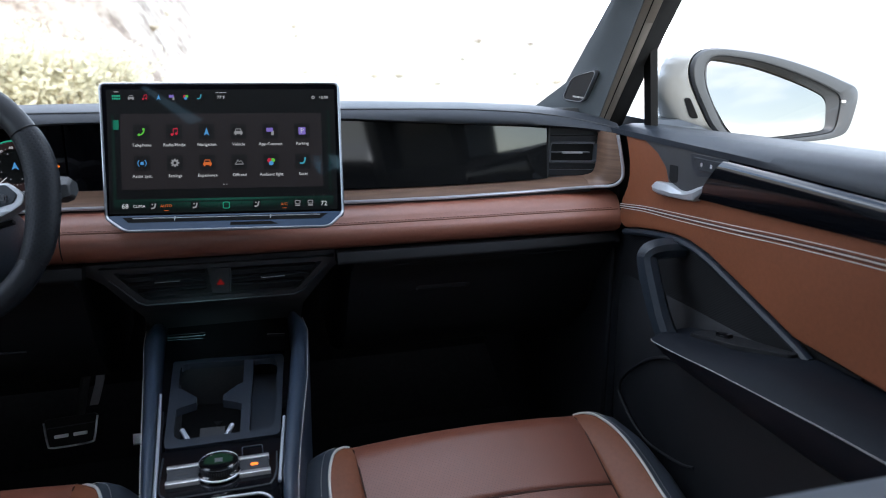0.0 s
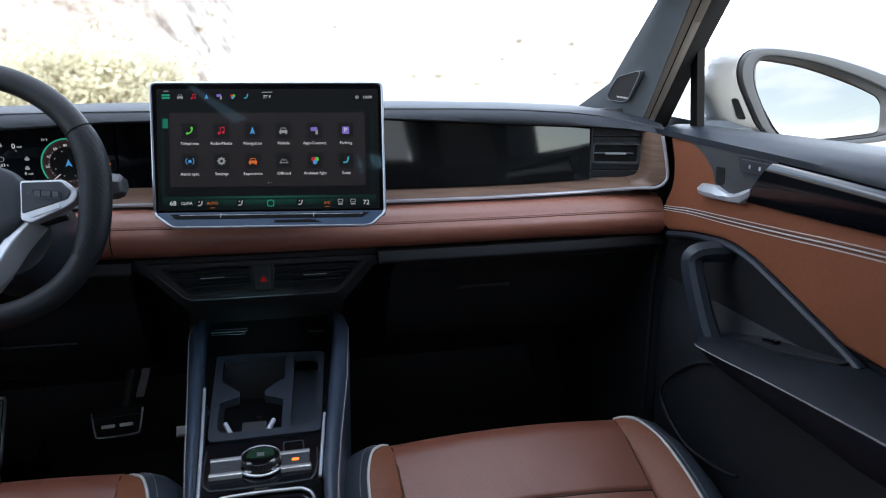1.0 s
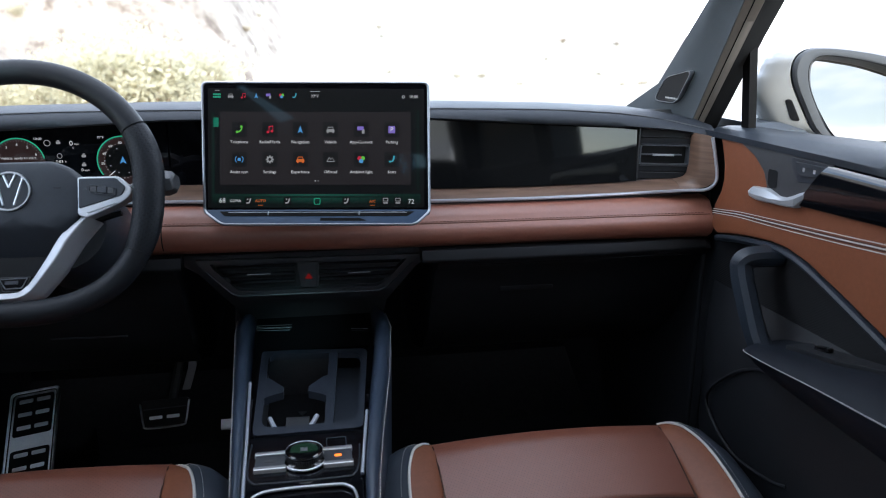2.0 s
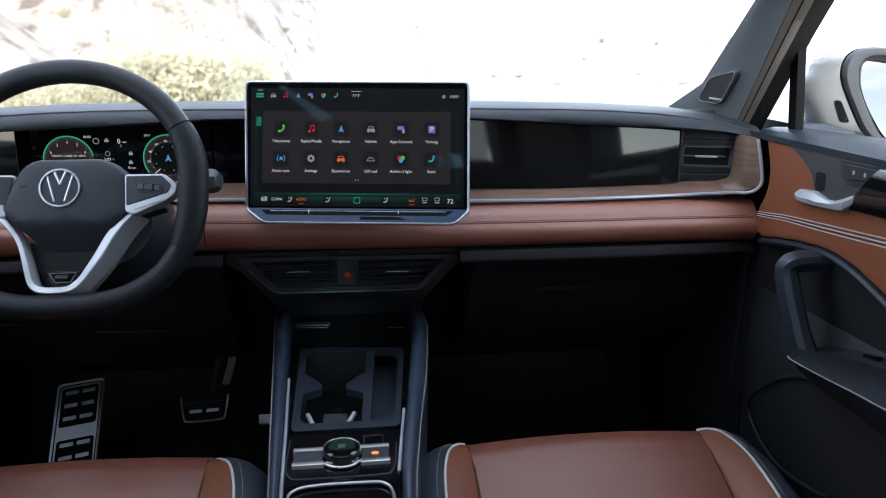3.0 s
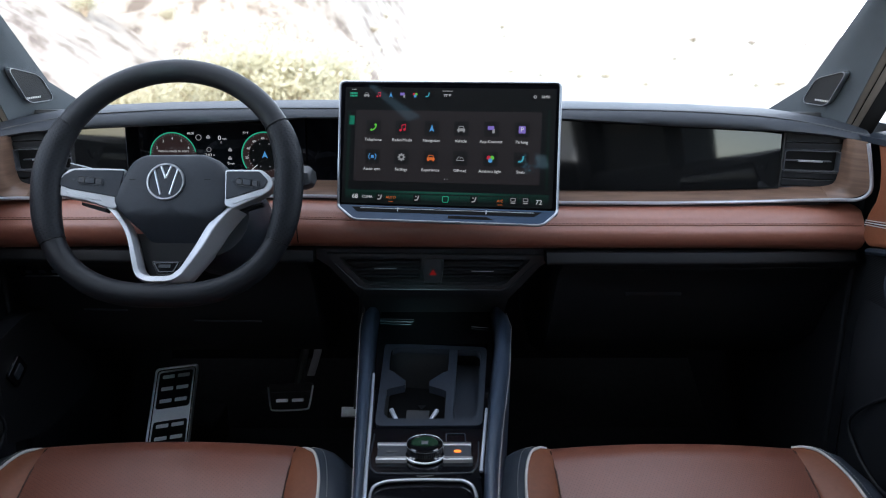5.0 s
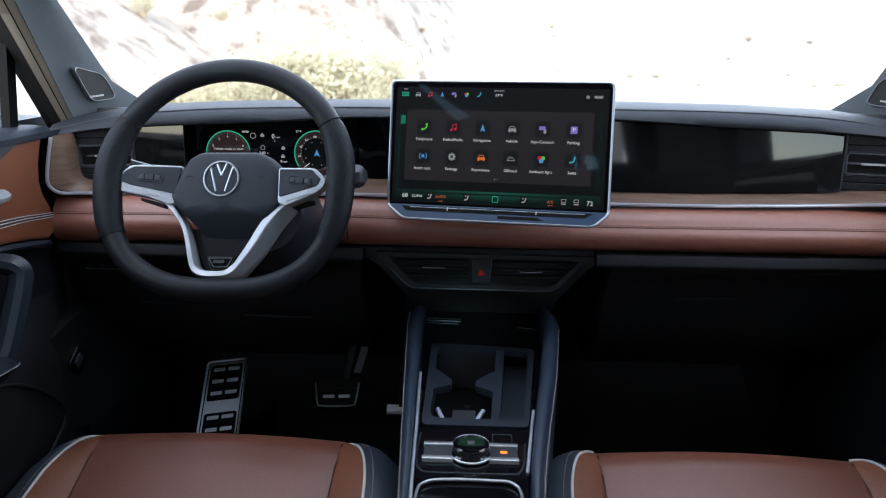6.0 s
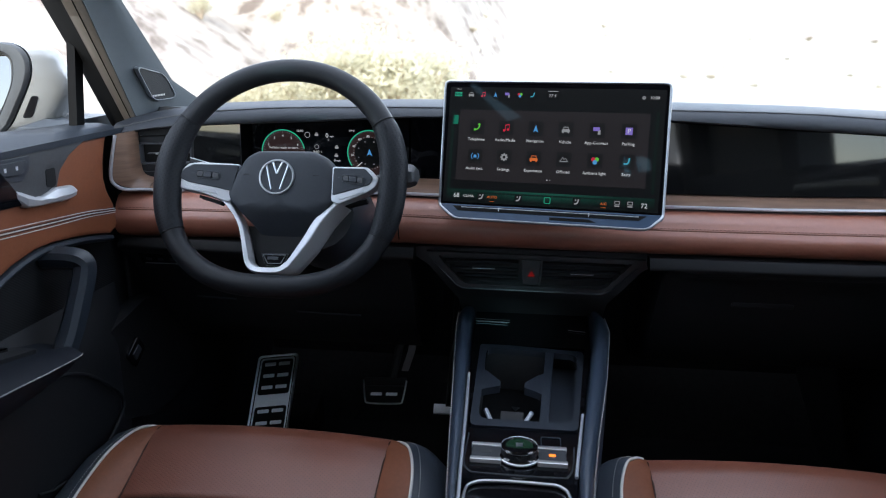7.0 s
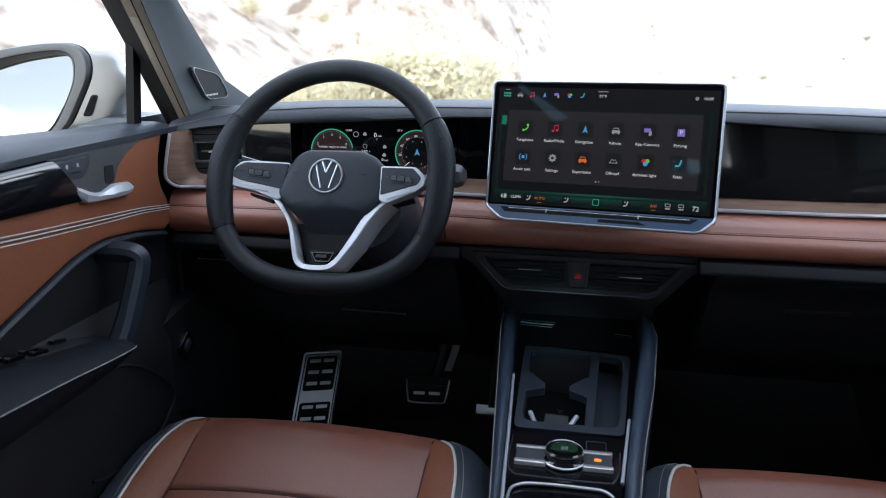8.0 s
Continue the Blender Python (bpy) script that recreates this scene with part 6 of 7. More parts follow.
def seat_cushion(c, group, lift=0.0):
    ob = thing("front_seat", "tan perforated leather front seat with dark sides and white piping", "car seat", (c, -0.5, 0.34), group)
    Y = (-0.205, -0.222, -0.236, -0.25, -0.275, -0.31, -0.36, -0.42, -0.48, -0.56, -0.66, -0.78)
    Z = [z + lift for z in (0.595, 0.65, 0.673, 0.681, 0.682, 0.670, 0.649, 0.625, 0.609, 0.596, 0.585, 0.578)]
    PW = (0.176, 0.180, 0.182, 0.182, 0.181, 0.180, 0.179, 0.178, 0.177, 0.175, 0.173, 0.17)
    n = 18

    def panel_pt(u, y, lift=0.0):
        z, w = lerp(-y, [-a for a in Y], Z), lerp(-y, [-a for a in Y], PW)
        bulge = 0.012 * (1 - u * u)
        return Vector((c + u * w, y - 0.006 * (1 - u * u) * (y > -0.27) + 0.004 * (y > -0.27), z + bulge + lift))

    def grid(y0, y1, m):
        bm = B()
        rows = [[panel_pt(-1 + 2 * i / n, y0 + (y1 - y0) * j / m) for i in range(n + 1)] for j in range(m + 1)]
        low = [[p + Vector((0, 0, -0.012)) for p in r] for r in rows]
        rows2 = [low[0]] + rows + [low[-1]]
        loft(bm, rows2, closed=False)
        return bm

    part("thigh_panel", grid(-0.205, -0.380, 22), tan_holes, ob, "perforated tan leather thigh panel", sharp=70)
    part("seat_panel", grid(-0.384, -0.80, 18), tan_holes, ob, "perforated tan leather seat panel", sharp=70)
    seam = material("seat_seam", (0.05, 0.016, 0.008), 0.8)
    part("cross_seam", tube(B(), [panel_pt(-1 + i / 8, -0.382, -0.001) for i in range(17)], 0.0022, 6), seam, ob)
    PIPE = ((-0.238, 0.186, 0.674), (-0.25, 0.199, 0.682), (-0.27, 0.214, 0.684), (-0.318, 0.226, 0.678), (-0.378, 0.230, 0.662), (-0.435, 0.228, 0.646), (-0.5, 0.226, 0.636), (-0.62, 0.222, 0.625), (-0.78, 0.215, 0.62))
    for s in (-1, 1):
        bm = B()
        rings = []
        for y, w, z in PIPE:
            e = panel_pt(s, y)
            p = Vector((c + s * w, y, z))
            up = lerp(-y, (0.236, 0.27, 0.40), (0.0, 0.25, 1.0))
            rise = lambda f, h: e.lerp(p, f) + Vector((0, 0, h * up))
            rings.append([e + Vector((0, 0, -0.012)), e, rise(0.12, 0.003), rise(0.35, 0.006), rise(0.72, 0.005), p, p + Vector((0, 0.004, -0.03))])
        loft(bm, rings)
        part("bolster", bm, tan_warmed, ob, "tan leather side bolster", sharp=60)
        part("bolster_seam", tube(B(), [panel_pt(s, y, 0.0005) for y in (-0.225, -0.24, -0.26, -0.3, -0.36, -0.44, -0.5, -0.6, -0.78)], 0.0013, 6), seam, ob)
        part("piping", tube(B(), curve([(c + s * w, y, z + 0.001) for y, w, z in PIPE], 5), 0.0021, 8), thread, ob, "white piping")
        bm = B()
        rings = []
        for y, w, z in PIPE:
            yy = y + (0.012 if y > -0.3 else 0)
            rings.append([(c + s * (w - 0.01), y, z - 0.02), (c + s * (w + 0.0005), y, z - 0.001), (c + s * (w + 0.017), yy, z - 0.005), (c + s * (w + 0.036), yy, z - 0.013), (c + s * (w + 0.053), yy, z - 0.032), (c + s * (w + 0.058), yy, z - 0.08), (c + s * (w + 0.028), yy + 0.01, z - 0.16), (c + s * (w - 0.02), yy + 0.01, z - 0.18)])
        loft(bm, rings)
        side = part("seat_side", bm, seat_dark, ob, "dark blue-grey leather seat side", sharp=60)
        bm = B()
        line = curve([(c + s * (w + 0.0115), y + (0.009 if y > -0.3 else 0), z - 0.0030) for y, w, z in PIPE], 26)
        for i in range(2, len(line) - 1, 2):
            tube(bm, [line[i], line[i].lerp(line[i + 1], 0.9)], 0.00045, 4)
        q = part("side_stitching", bm, thread, side)
        q["kind"] = "stuff"
    bm = B()
    box(bm, c - 0.19, c + 0.19, -0.80, -0.215, 0.46, 0.56, 0.02)
    part("seat_base", bm, plastic, ob)
    for dx in (-0.16, 0.16):
        bm = B()
        box(bm, c + dx - 0.02, c + dx + 0.02, -0.78, -0.24, 0.339, 0.51, 0.006)
        part("seat_rail", bm, plastic, ob)
    # reclined backrest
    bm = B()
    rings = []
    for k in range(9):
        f = k / 8
        y0, z0 = lerp(f, (0, 0.25, 0.45, 0.7, 1), (-0.76, -0.81, -0.88, -1.0, -1.18)), lerp(f, (0, 0.25, 0.45, 0.7, 1), (0.67, 0.815, 0.90, 0.955, 1.0))
        wdt = 0.235 - 0.02 * f * f
        ring = []
        for j in range(24):
            a = 2 * math.pi * j / 24
            x = wdt * math.copysign(abs(math.cos(a)) ** 0.35, math.cos(a))
            dpt = 0.062 * math.copysign(abs(math.sin(a)) ** 0.7, math.sin(a)) - (0.03 * (abs(x) / wdt) ** 2 if math.sin(a) < 0 else 0) * -1
            ring.append((c + x, y0 + dpt * 0.78, z0 + dpt * 0.62))
        rings.append(ring)
    loft(bm, rings)
    part("backrest", bm, backrest_lit, ob, "dark leather reclined backrest", sharp=70)
    return ob


seat_cushion(-0.380, "front seats", 0.003)
seat_cushion(0.360, "front seats", -0.003)


seam_brown = material("brown_seam", (0.05, 0.016, 0.008), 0.8)


# ---- doors ----
def door(s):
    ob = thing("car_door", "closed car door with tan leather, gloss black trim and grey armrest", "car door", (s * 0.74, -0.55, 0.4), "front doors")
    at = lambda y, z, w: Vector((s * (0.70 - w), y, z))
    bm = prism(B(), [(-0.06, 0.42), (-0.805, 0.42), (-0.805, 1.12), (-0.03, 1.115)], at, -0.085, -0.012)
    part("door_panel", bm, door_plastic, ob)
    # belt pad
    bm = B()
    rings = []
    for y in [-0.046 - 0.759 * i / 24 for i in range(25)]:
        zt = lerp(-y, (0.0, 0.19, 0.32, 0.57, 1.06), (1.131, 1.1325, 1.135, 1.138, 1.141))
        zb = lerp(-y, (0.0, 0.156, 0.25, 0.36, 0.49, 0.62, 1.06), (1.117, 1.114, 1.1117, 1.109, 1.105, 1.0994, 1.078))
        rings.append([(s * 0.80, y, zt - 0.006), (s * 0.775, y, zt), (s * 0.735, y, zt + 0.0005), (s * 0.712, y, zt - 0.003), (s * 0.694, y, zt - 0.013), (s * 0.686, y, zb + 0.010), (s * 0.6865, y, zb + 0.001), (s * 0.70, y, zb), (s * 0.80, y, zb)])
    loft(bm, rings)
    part("belt_pad", bm, belt_soft, ob, "dark soft-touch belt pad", sharp=50)
    # leather field
    lower = [(-0.115, 0.955), (-0.155, 0.963), (-0.20, 0.970), (-0.262, 0.976), (-0.300, 0.975), (-0.347, 0.966), (-0.413, 0.944), (-0.526, 0.904), (-0.80, 0.884)]
    top = [(-0.80, 1.085), (-0.62, 1.096), (-0.28, 1.113), (-0.098, 1.118), (-0.113, 1.075), (-0.116, 1.05), (-0.112, 1.03), (-0.097, 1.005), (-0.092, 0.965)]
    bm = prism(B(), lower + top, at, -0.012, 0.010, 0.009)
    leather = part("leather_field", bm, tan_warmed, ob, "tan leather door panel")
    # stitched lines
    line = [(-0.099, 0.993), (-0.13, 0.9965), (-0.18, 1.002), (-0.27, 1.0075), (-0.401, 1.0162), (-0.505, 1.024), (-0.64, 1.0315), (-0.79, 1.037)]
    for off, r, mt, nm in ((0.0056, 0.00055, thread, "upper_stitch"), (0.0, 0.0008, thread, "middle_piping"), (-0.0058, 0.00055, thread, "lower_stitch"), (0.0022, 0.0007, seam_brown, "groove"), (-0.0024, 0.0007, seam_brown, "groove")):
        bm = tube(B(), curve([at(y, z + off * lerp(-y, (0.07, 0.3), (0.55, 1.0)), 0.0103) for y, z in line], 6), r, 6)
        part(nm, bm, mt, leather)
    # gloss black trim
    rings = []
    for i in range(25):
        ring = []
        for f, w in ((0.0, 0.0), (0.0, 0.013), (0.03, 0.0165), (0.2, 0.0185), (0.5, 0.0186), (0.68, 0.0177), (0.80, 0.0157), (0.89, 0.0118), (0.96, 0.006), (1.0, 0.0)):
            y0 = -0.318 - 0.056 * f
            y = y0 + (-0.802 - y0) * i / 24
            lo, hi = lerp(-y, (0.318, 0.396, 0.5, 0.636, 0.80), (1.044, 1.046, 1.049, 1.053, 1.055)), lerp(-y, (0.37, 0.49, 0.62, 0.80), (1.115, 1.1105, 1.1045, 1.096))
            ring.append(at(y, lo + (hi - lo) * f, w))
        rings.append(ring)
    bm = loft(B(), rings)
    part("gloss_trim", bm, trim_black, ob, "gloss black trim strip", sharp=60)
    bz = rounded([(-0.152, 1.1185), (-0.203, 1.097), (-0.228, 1.078), (-0.241, 1.052), (-0.27, 1.034), (-0.315, 1.043), (-0.378, 1.114), (-0.28, 1.118)], 0.004, 3)
    bm = prism(B(), bz, at, 0.002, 0.0115, 0.003)
    bezel = part("handle_bezel", bm, plastic, ob)
    bm = prism(B(), rounded([(-0.300, 1.104), (-0.304, 1.095), (-0.3155, 1.085), (-0.347, 1.087), (-0.367, 1.104)], 0.004, 3), at, 0.011, 0.0145, 0.0012)
    bm2 = prism(B(), rounded([(-0.290, 1.109), (-0.294, 1.091), (-0.311, 1.076), (-0.350, 1.079), (-0.378, 1.1085)], 0.004, 3), at, 0.009, 0.0125, 0.001)
    part("lock_plate", bm2, slate, bezel)
    lock = part("lock_button", bm, soft, bezel, "dark lock button")
    for y in (-0.322, -0.344):
        bm = prism(B(), rect(y - 0.0022, 1.0925, y + 0.0022, 1.098, 0.001, 2), at, 0.0143, 0.0148)
        part("lock_mark", bm, steel, lock)
    bm = prism(B(), rounded([(-0.241, 1.085), (-0.262, 1.085), (-0.264, 1.06), (-0.25, 1.057), (-0.242, 1.062)], 0.004, 3), at, 0.0116, 0.0122)
    part("finger_well", bm, rubber, bezel)
    # release lever
    bm = B()
    st = ((-0.207, 1.043, 1.051, 0.020), (-0.213, 1.038, 1.0545, 0.0225), (-0.228, 1.036, 1.0555, 0.0235), (-0.251, 1.0365, 1.057, 0.0235), (-0.263, 1.037, 1.0535, 0.022), (-0.276, 1.0375, 1.050, 0.0205), (-0.290, 1.038, 1.0505, 0.0205), (-0.305, 1.0395, 1.0555, 0.022), (-0.319, 1.041, 1.0615, 0.023), (-0.331, 1.0525, 1.0665, 0.020), (-0.343, 1.065, 1.0675, 0.016))
    rings = [[at(y, lo, 0.010), at(y, lo, w - 0.004), at(y, lo + (hi - lo) * 0.12, w - 0.001), at(y, lo + (hi - lo) * (0.4 if y > -0.27 else 0.62), w), at(y, hi - (hi - lo) * 0.1, w - 0.0045), at(y, hi, w - 0.008), at(y, hi, 0.010)] for y, lo, hi, w in st]
    loft(bm, rings)
    part("release_lever", bm, lever_silver, ob, "satin silver release lever", sharp=18)
    # grille recess with its rim
    bm = prism(B(), [(-0.07, 0.80), (-0.62, 0.80), (-0.62, 0.89), (-0.55, 0.895), (-0.526, 0.904), (-0.413, 0.944), (-0.347, 0.966), (-0.30, 0.975), (-0.20, 0.97), (-0.10, 0.953)], at, -0.011, -0.006)
    part("speaker_grille", bm, grille, ob, "ribbed black speaker grille")
    rim = curve([at(y, z - 0.006, 0.006) for y, z in lower[:8]] + [at(-0.558, 0.886, 0.008)], 6)
    bm = tube(B(), rim, 0.0075, 8, r2=0.006)
    part("recess_rim", bm, door_slate, ob, "slate-grey recess rim")
    # pull handle
    spine = curve([(s * x, y, z) for x, y, z in ((0.705, -0.272, 0.957), (0.680, -0.266, 0.957), (0.660, -0.2615, 0.9545), (0.6495, -0.261, 0.949), (0.646, -0.265, 0.936), (0.643, -0.288, 0.904), (0.641, -0.316, 0.868), (0.642, -0.345, 0.834))], 3)
    bm = B()
    rings = []
    for i, q in enumerate(spine):
        way = (spine[min(i + 1, len(spine) - 1)] - spine[max(i - 1, 0)]).normalized()
        e1 = (Vector((0, 1, 0.35)) - way * way.dot(Vector((0, 1, 0.35)))).normalized()
        e2 = way.cross(e1)
        rings.append([q + e1 * (0.0150 * a) + e2 * (0.0135 * b) for a, b in ((-1, -0.45), (-0.6, -1), (0.6, -1), (1, -0.45), (1, 0.45), (0.6, 1), (-0.6, 1), (-1, 0.45))])
    loft(bm, rings)
    part("pull_handle", bm, door_slate, ob, "slate-grey pull handle", sharp=32)
    # armrest
    bm = B()
    rings = []
    for i in range(25):
        y = -0.325 - 0.478 * i / 24
        zi = lerp(-y, (0.325, 0.366, 0.426, 0.487, 0.541, 0.633, 0.75, 1.06), (0.842, 0.851, 0.856, 0.8635, 0.867, 0.875, 0.882, 0.892))
        xi = lerp(-y, (0.325, 0.34, 0.366, 0.5, 1.06), (0.64, 0.612, 0.602, 0.599, 0.597))
        zo = lerp(-y, (0.325, 0.42, 0.56, 1.06), (0.846, 0.866, 0.890, 0.893))
        deep = lerp(-y, (0.325, 0.38, 0.48, 0.62, 0.75), (0.30, 0.45, 0.70, 0.95, 1.0))
        rings.append([(s * 0.70, y, zo), (s * 0.68, y, zo), (s * 0.655, y, zo - 0.002), (s * 0.63, y, (zo + zi) / 2 + 0.004), (s * (xi + 0.008), y, zi + 0.003), (s * xi, y, zi - 0.003), (s * (xi + 0.003), y, zi - 0.02 * deep), (s * (xi + 0.016), y, zi - 0.055 * deep), (s * (xi + 0.04), y, zi - 0.075 * deep), (s * 0.70, y, zi - 0.085 * deep)])
    loft(bm, rings)
    arm = part("armrest", bm, arm_dark, ob, "dark padded armrest", sharp=55)
    bm = tube(B(), curve([(s * (lerp(-y, (0.34, 0.366, 0.5, 1.06), (0.614, 0.602, 0.599, 0.597)) - 0.0006), y, lerp(-y, (0.325, 0.366, 0.426, 0.487, 0.541, 0.633, 0.75, 1.06), (0.842, 0.851, 0.856, 0.8635, 0.867, 0.875, 0.882, 0.892)) - 0.0035) for y in (-0.34, -0.366, -0.43, -0.5, -0.6, -0.7, -0.80)], 5), 0.0007, 6)
    part("armrest_stitch", bm, material("grey_thread", (0.3, 0.3, 0.3), 0.8), arm)
    sw = lambda y, x, w: Vector((s * x, y, lerp(-y, (0.325, 0.42, 0.56, 1.06), (0.848, 0.868, 0.892, 0.894)) + w))
    bm = prism(B(), rounded([(-0.375, 0.652), (-0.375, 0.69), (-0.545, 0.69), (-0.545, 0.675), (-0.47, 0.650)], 0.006, 3), sw, -0.01, 0.0025, 0.0015)
    panel = part("switch_panel", bm, door_plastic, arm)
    spots = [(-0.425, 0.672)] if s > 0 else [(-0.41, 0.682), (-0.47, 0.674), (-0.47, 0.66), (-0.505, 0.676), (-0.505, 0.664)]
    for y, x in spots:
        bm = prism(B(), rect(y - 0.014, x - 0.005, y + 0.012, x + 0.005, 0.002, 2), sw, 0.002, 0.0075, 0.002)
        key = part("window_switch", bm, gloss, panel)
        bm = prism(B(), rect(y - 0.013, x - 0.003, y - 0.009, x + 0.003), sw, 0.0076, 0.0080)
        part("switch_mark", bm, chrome, key)
    # lower panel and pocket rim
    bm = B()
    rings = []
    for y in [-0.10 - 0.70 * i / 16 for i in range(17)]:
        k = lerp(-y, (0.1, 0.17, 0.25, 0.5), (0.70, 0.668, 0.660, 0.655))
        rings.append([(s * 0.706, y, 0.868), (s * (0.35 * k + 0.458), y, 0.842), (s * (0.75 * k + 0.175), y, 0.812), (s * k, y, 0.77), (s * k, y, 0.70), (s * (k + 0.003), y, 0.60), (s * (k + 0.012), y, 0.5), (s * 0.70, y, 0.46)])
    loft(bm, rings)
    part("lower_panel", bm, door_plastic, ob)
    rim = curve([(s * 0.657, y, z) for y, z in ((-0.42, 0.802), (-0.36, 0.803), (-0.3134, 0.795), (-0.261, 0.767), (-0.205, 0.717), (-0.191, 0.684), (-0.223, 0.656), (-0.261, 0.640), (-0.30, 0.635), (-0.373, 0.646), (-0.41, 0.659))], 6)
    bm = tube(B(), rim, 0.0028, 8)
    part("pocket_rim", bm, door_plastic, ob)
    # window frame: bar and glass
    bm = loft(B(), [[Vector((s * (0.742 + dx), -0.095 + dy + (z - 1.13) * 0.15, z)) for dx, dy in ((-0.006, 0.011), (-0.006, -0.0095), (0.008, -0.0095), (0.008, 0.011))] for z in (1.125, 1.2, 1.275)])
    part("window_bar", bm, seal_black, ob, "black quarter-window bar")
    bm = B()
    quad = [Vector((s * 0.755, -0.02, 1.125)), Vector((s * 0.755, -0.80, 1.13)), Vector((s * 0.68, -0.74, 1.58)), Vector((s * 0.68, -0.50, 1.58))]
    bm.faces.new([bm.verts.new(q) for q in quad])
    g = part("window_pane", bm, pane, ob, "clear side window glass")
    g.visible_shadow = False
    return ob


for s in (-1, 1):
    door(s)


# ---- door mirrors ----
def mirror(s):
    ob = thing("door_mirror", "white door mirror with dark bezel outside the window", "door mirror", (s * 0.86, -0.08, 1.09), "door mirrors")
    Y = -0.085
    raw = [(0.905, 1.109), (0.877, 1.13), (0.852, 1.166), (0.831, 1.201), (0.825, 1.225), (0.831, 1.245), (0.848, 1.2565), (0.871, 1.2595), (0.907, 1.2585), (0.968, 1.252), (1.031, 1.240), (1.098, 1.2225), (1.154, 1.204), (1.180, 1.194), (1.190, 1.180), (1.189, 1.156), (1.182, 1.124), (1.171, 1.108), (1.145, 1.1), (1.106, 1.096), (1.054, 1.095), (0.964, 1.099)]
    inside = [(0.931, 1.107), (0.910, 1.128), (0.883, 1.17), (0.868, 1.2), (0.864, 1.228), (0.868, 1.239), (0.878, 1.243), (0.892, 1.2435), (0.915, 1.241), (0.968, 1.2325), (1.028, 1.216), (1.084, 1.197), (1.122, 1.181), (1.132, 1.174), (1.138, 1.163), (1.139, 1.145), (1.138, 1.122), (1.130, 1.113), (1.110, 1.110), (1.075, 1.107), (1.030, 1.1035), (0.965, 1.1025)]
    smooth = lambda L: [tuple(p)[:2] for p in curve([(a, b, 0) for a, b in L + L[:1]], 3)[:-1]]
    out, glass_line = [(x + 0.012 * max(0.0, x - 0.95) / 0.24, z + 0.003 * (z - 1.175) / 0.08) for x, z in smooth(raw)], smooth(inside)
    put = lambda x, z, w: Vector((s * x, Y + w, z))
    mix = lambda k: [tuple(Vector(a).lerp(Vector(b), k)) for a, b in zip(out, glass_line)]
    cx, cz = 1.0, 1.175
    shrink = lambda p, k, dx=0.0, dz=0.0: (cx + dx + (p[0] - cx) * k, cz + dz + (p[1] - cz) * k)
    bm = B()
    rings = [[put(*p, 0.012) for p in out], [put(*p, 0.005) for p in out], [put(*p, 0.001) for p in mix(0.08)], [put(*p, 0.0) for p in mix(0.3)], [put(*p, 0.001) for p in mix(0.6)], [put(*p, 0.005) for p in mix(0.68)], [put(*p, 0.016) for p in glass_line], [put(*p, 0.03) for p in glass_line]]
    loft(bm, rings + [rings[0]], caps=False)
    bezel = part("mirror_bezel", bm, material("mirror_bezel_grey", (0.05, 0.053, 0.057), 0.4, 0, 0.1, 30, spec=0.35), ob, "dark grey mirror bezel", sharp=40)
    part("bezel_gap", tube(B(), [put(*p, 0.0032) for p in mix(0.66)], 0.0012, 5, closed=True), rubber, bezel)
    tip = lambda x, z, w: put(x, z, w + (z - 1.175) * 0.13)
    bm = prism(B(), [shrink(p, 0.998) for p in glass_line], tip, 0.030, 0.018)
    part("mirror_pane", bm, mirror_glass, ob, "mirror glass reflecting the sky")
    bm = B()
    rings = []
    for w, k, dx, dz in ((0.012, 1.003, -0.002, 0.0), (0.03, 1.0, -0.015, 0.0), (0.055, 0.985, -0.025, 0.0), (0.08, 0.94, -0.030, -0.001), (0.105, 0.86, -0.031, -0.003), (0.13, 0.74, -0.03, -0.004), (0.15, 0.56, -0.025, -0.006), (0.163, 0.3, -0.02, -0.006), (0.166, 0.02, -0.02, -0.006)):
        bulge = lambda x, z: x - (0.026 * max(0.0, min(1.0, (1.225 - z) / 0.05)) if w > 0.02 and x < 0.93 else 0.0)
        rings.append([put(bulge(x, z), max(z, 1.127 - max(0.0, x - 0.885) * 2.0) if w > 0.02 else z, w) for x, z in [shrink(p, k, dx, dz) for p in out]])
    loft(bm, rings, caps=False)
    part("mirror_shell", bm, white_paint, ob, "white painted mirror shell", sharp=60)
    # dark slot near the inner edge
    q = [Vector((s * x, y, z)) for x, y, z in ((0.825, -0.063, 1.177), (0.835, -0.068, 1.178), (0.857, -0.069, 1.140), (0.843, -0.061, 1.141))]
    mid, n = sum(q, Vector()) / 4, Vector((-s * 0.42, -0.87, -0.25)).normalized()
    e1 = (q[1] - q[0] - n * n.dot(q[1] - q[0])).normalized()
    e2 = n.cross(e1)
    bm = prism(B(), rounded([((p - mid).dot(e1), (p - mid).dot(e2)) for p in q], 0.006, 4), lambda a, b, w: mid + e1 * a + e2 * b + n * w, -0.008, 0.003, 0.001)
    part("lamp_slot", bm, gloss, ob, "dark lamp slot")
    bm = loft(B(), [[Vector((s * x, y, z)) for y, z in ((0.05, 1.140), (-0.055, 1.137), (-0.068, 1.125), (-0.07, 1.08), (0.05, 1.08))] for x in (0.765, 0.80, 0.84, 0.88, 0.92)])
    part("mirror_foot", bm, seat_dark, ob, "dark grey mirror foot")
    if s > 0:
        bm = prism(B(), rect(1.160, 1.165, 1.169, 1.170, 0.001, 2), put, -0.001, 0.004)
        part("blind_spot_lamp", bm, thread, bezel)
    return ob


for s in (-1, 1):
    mirror(s)


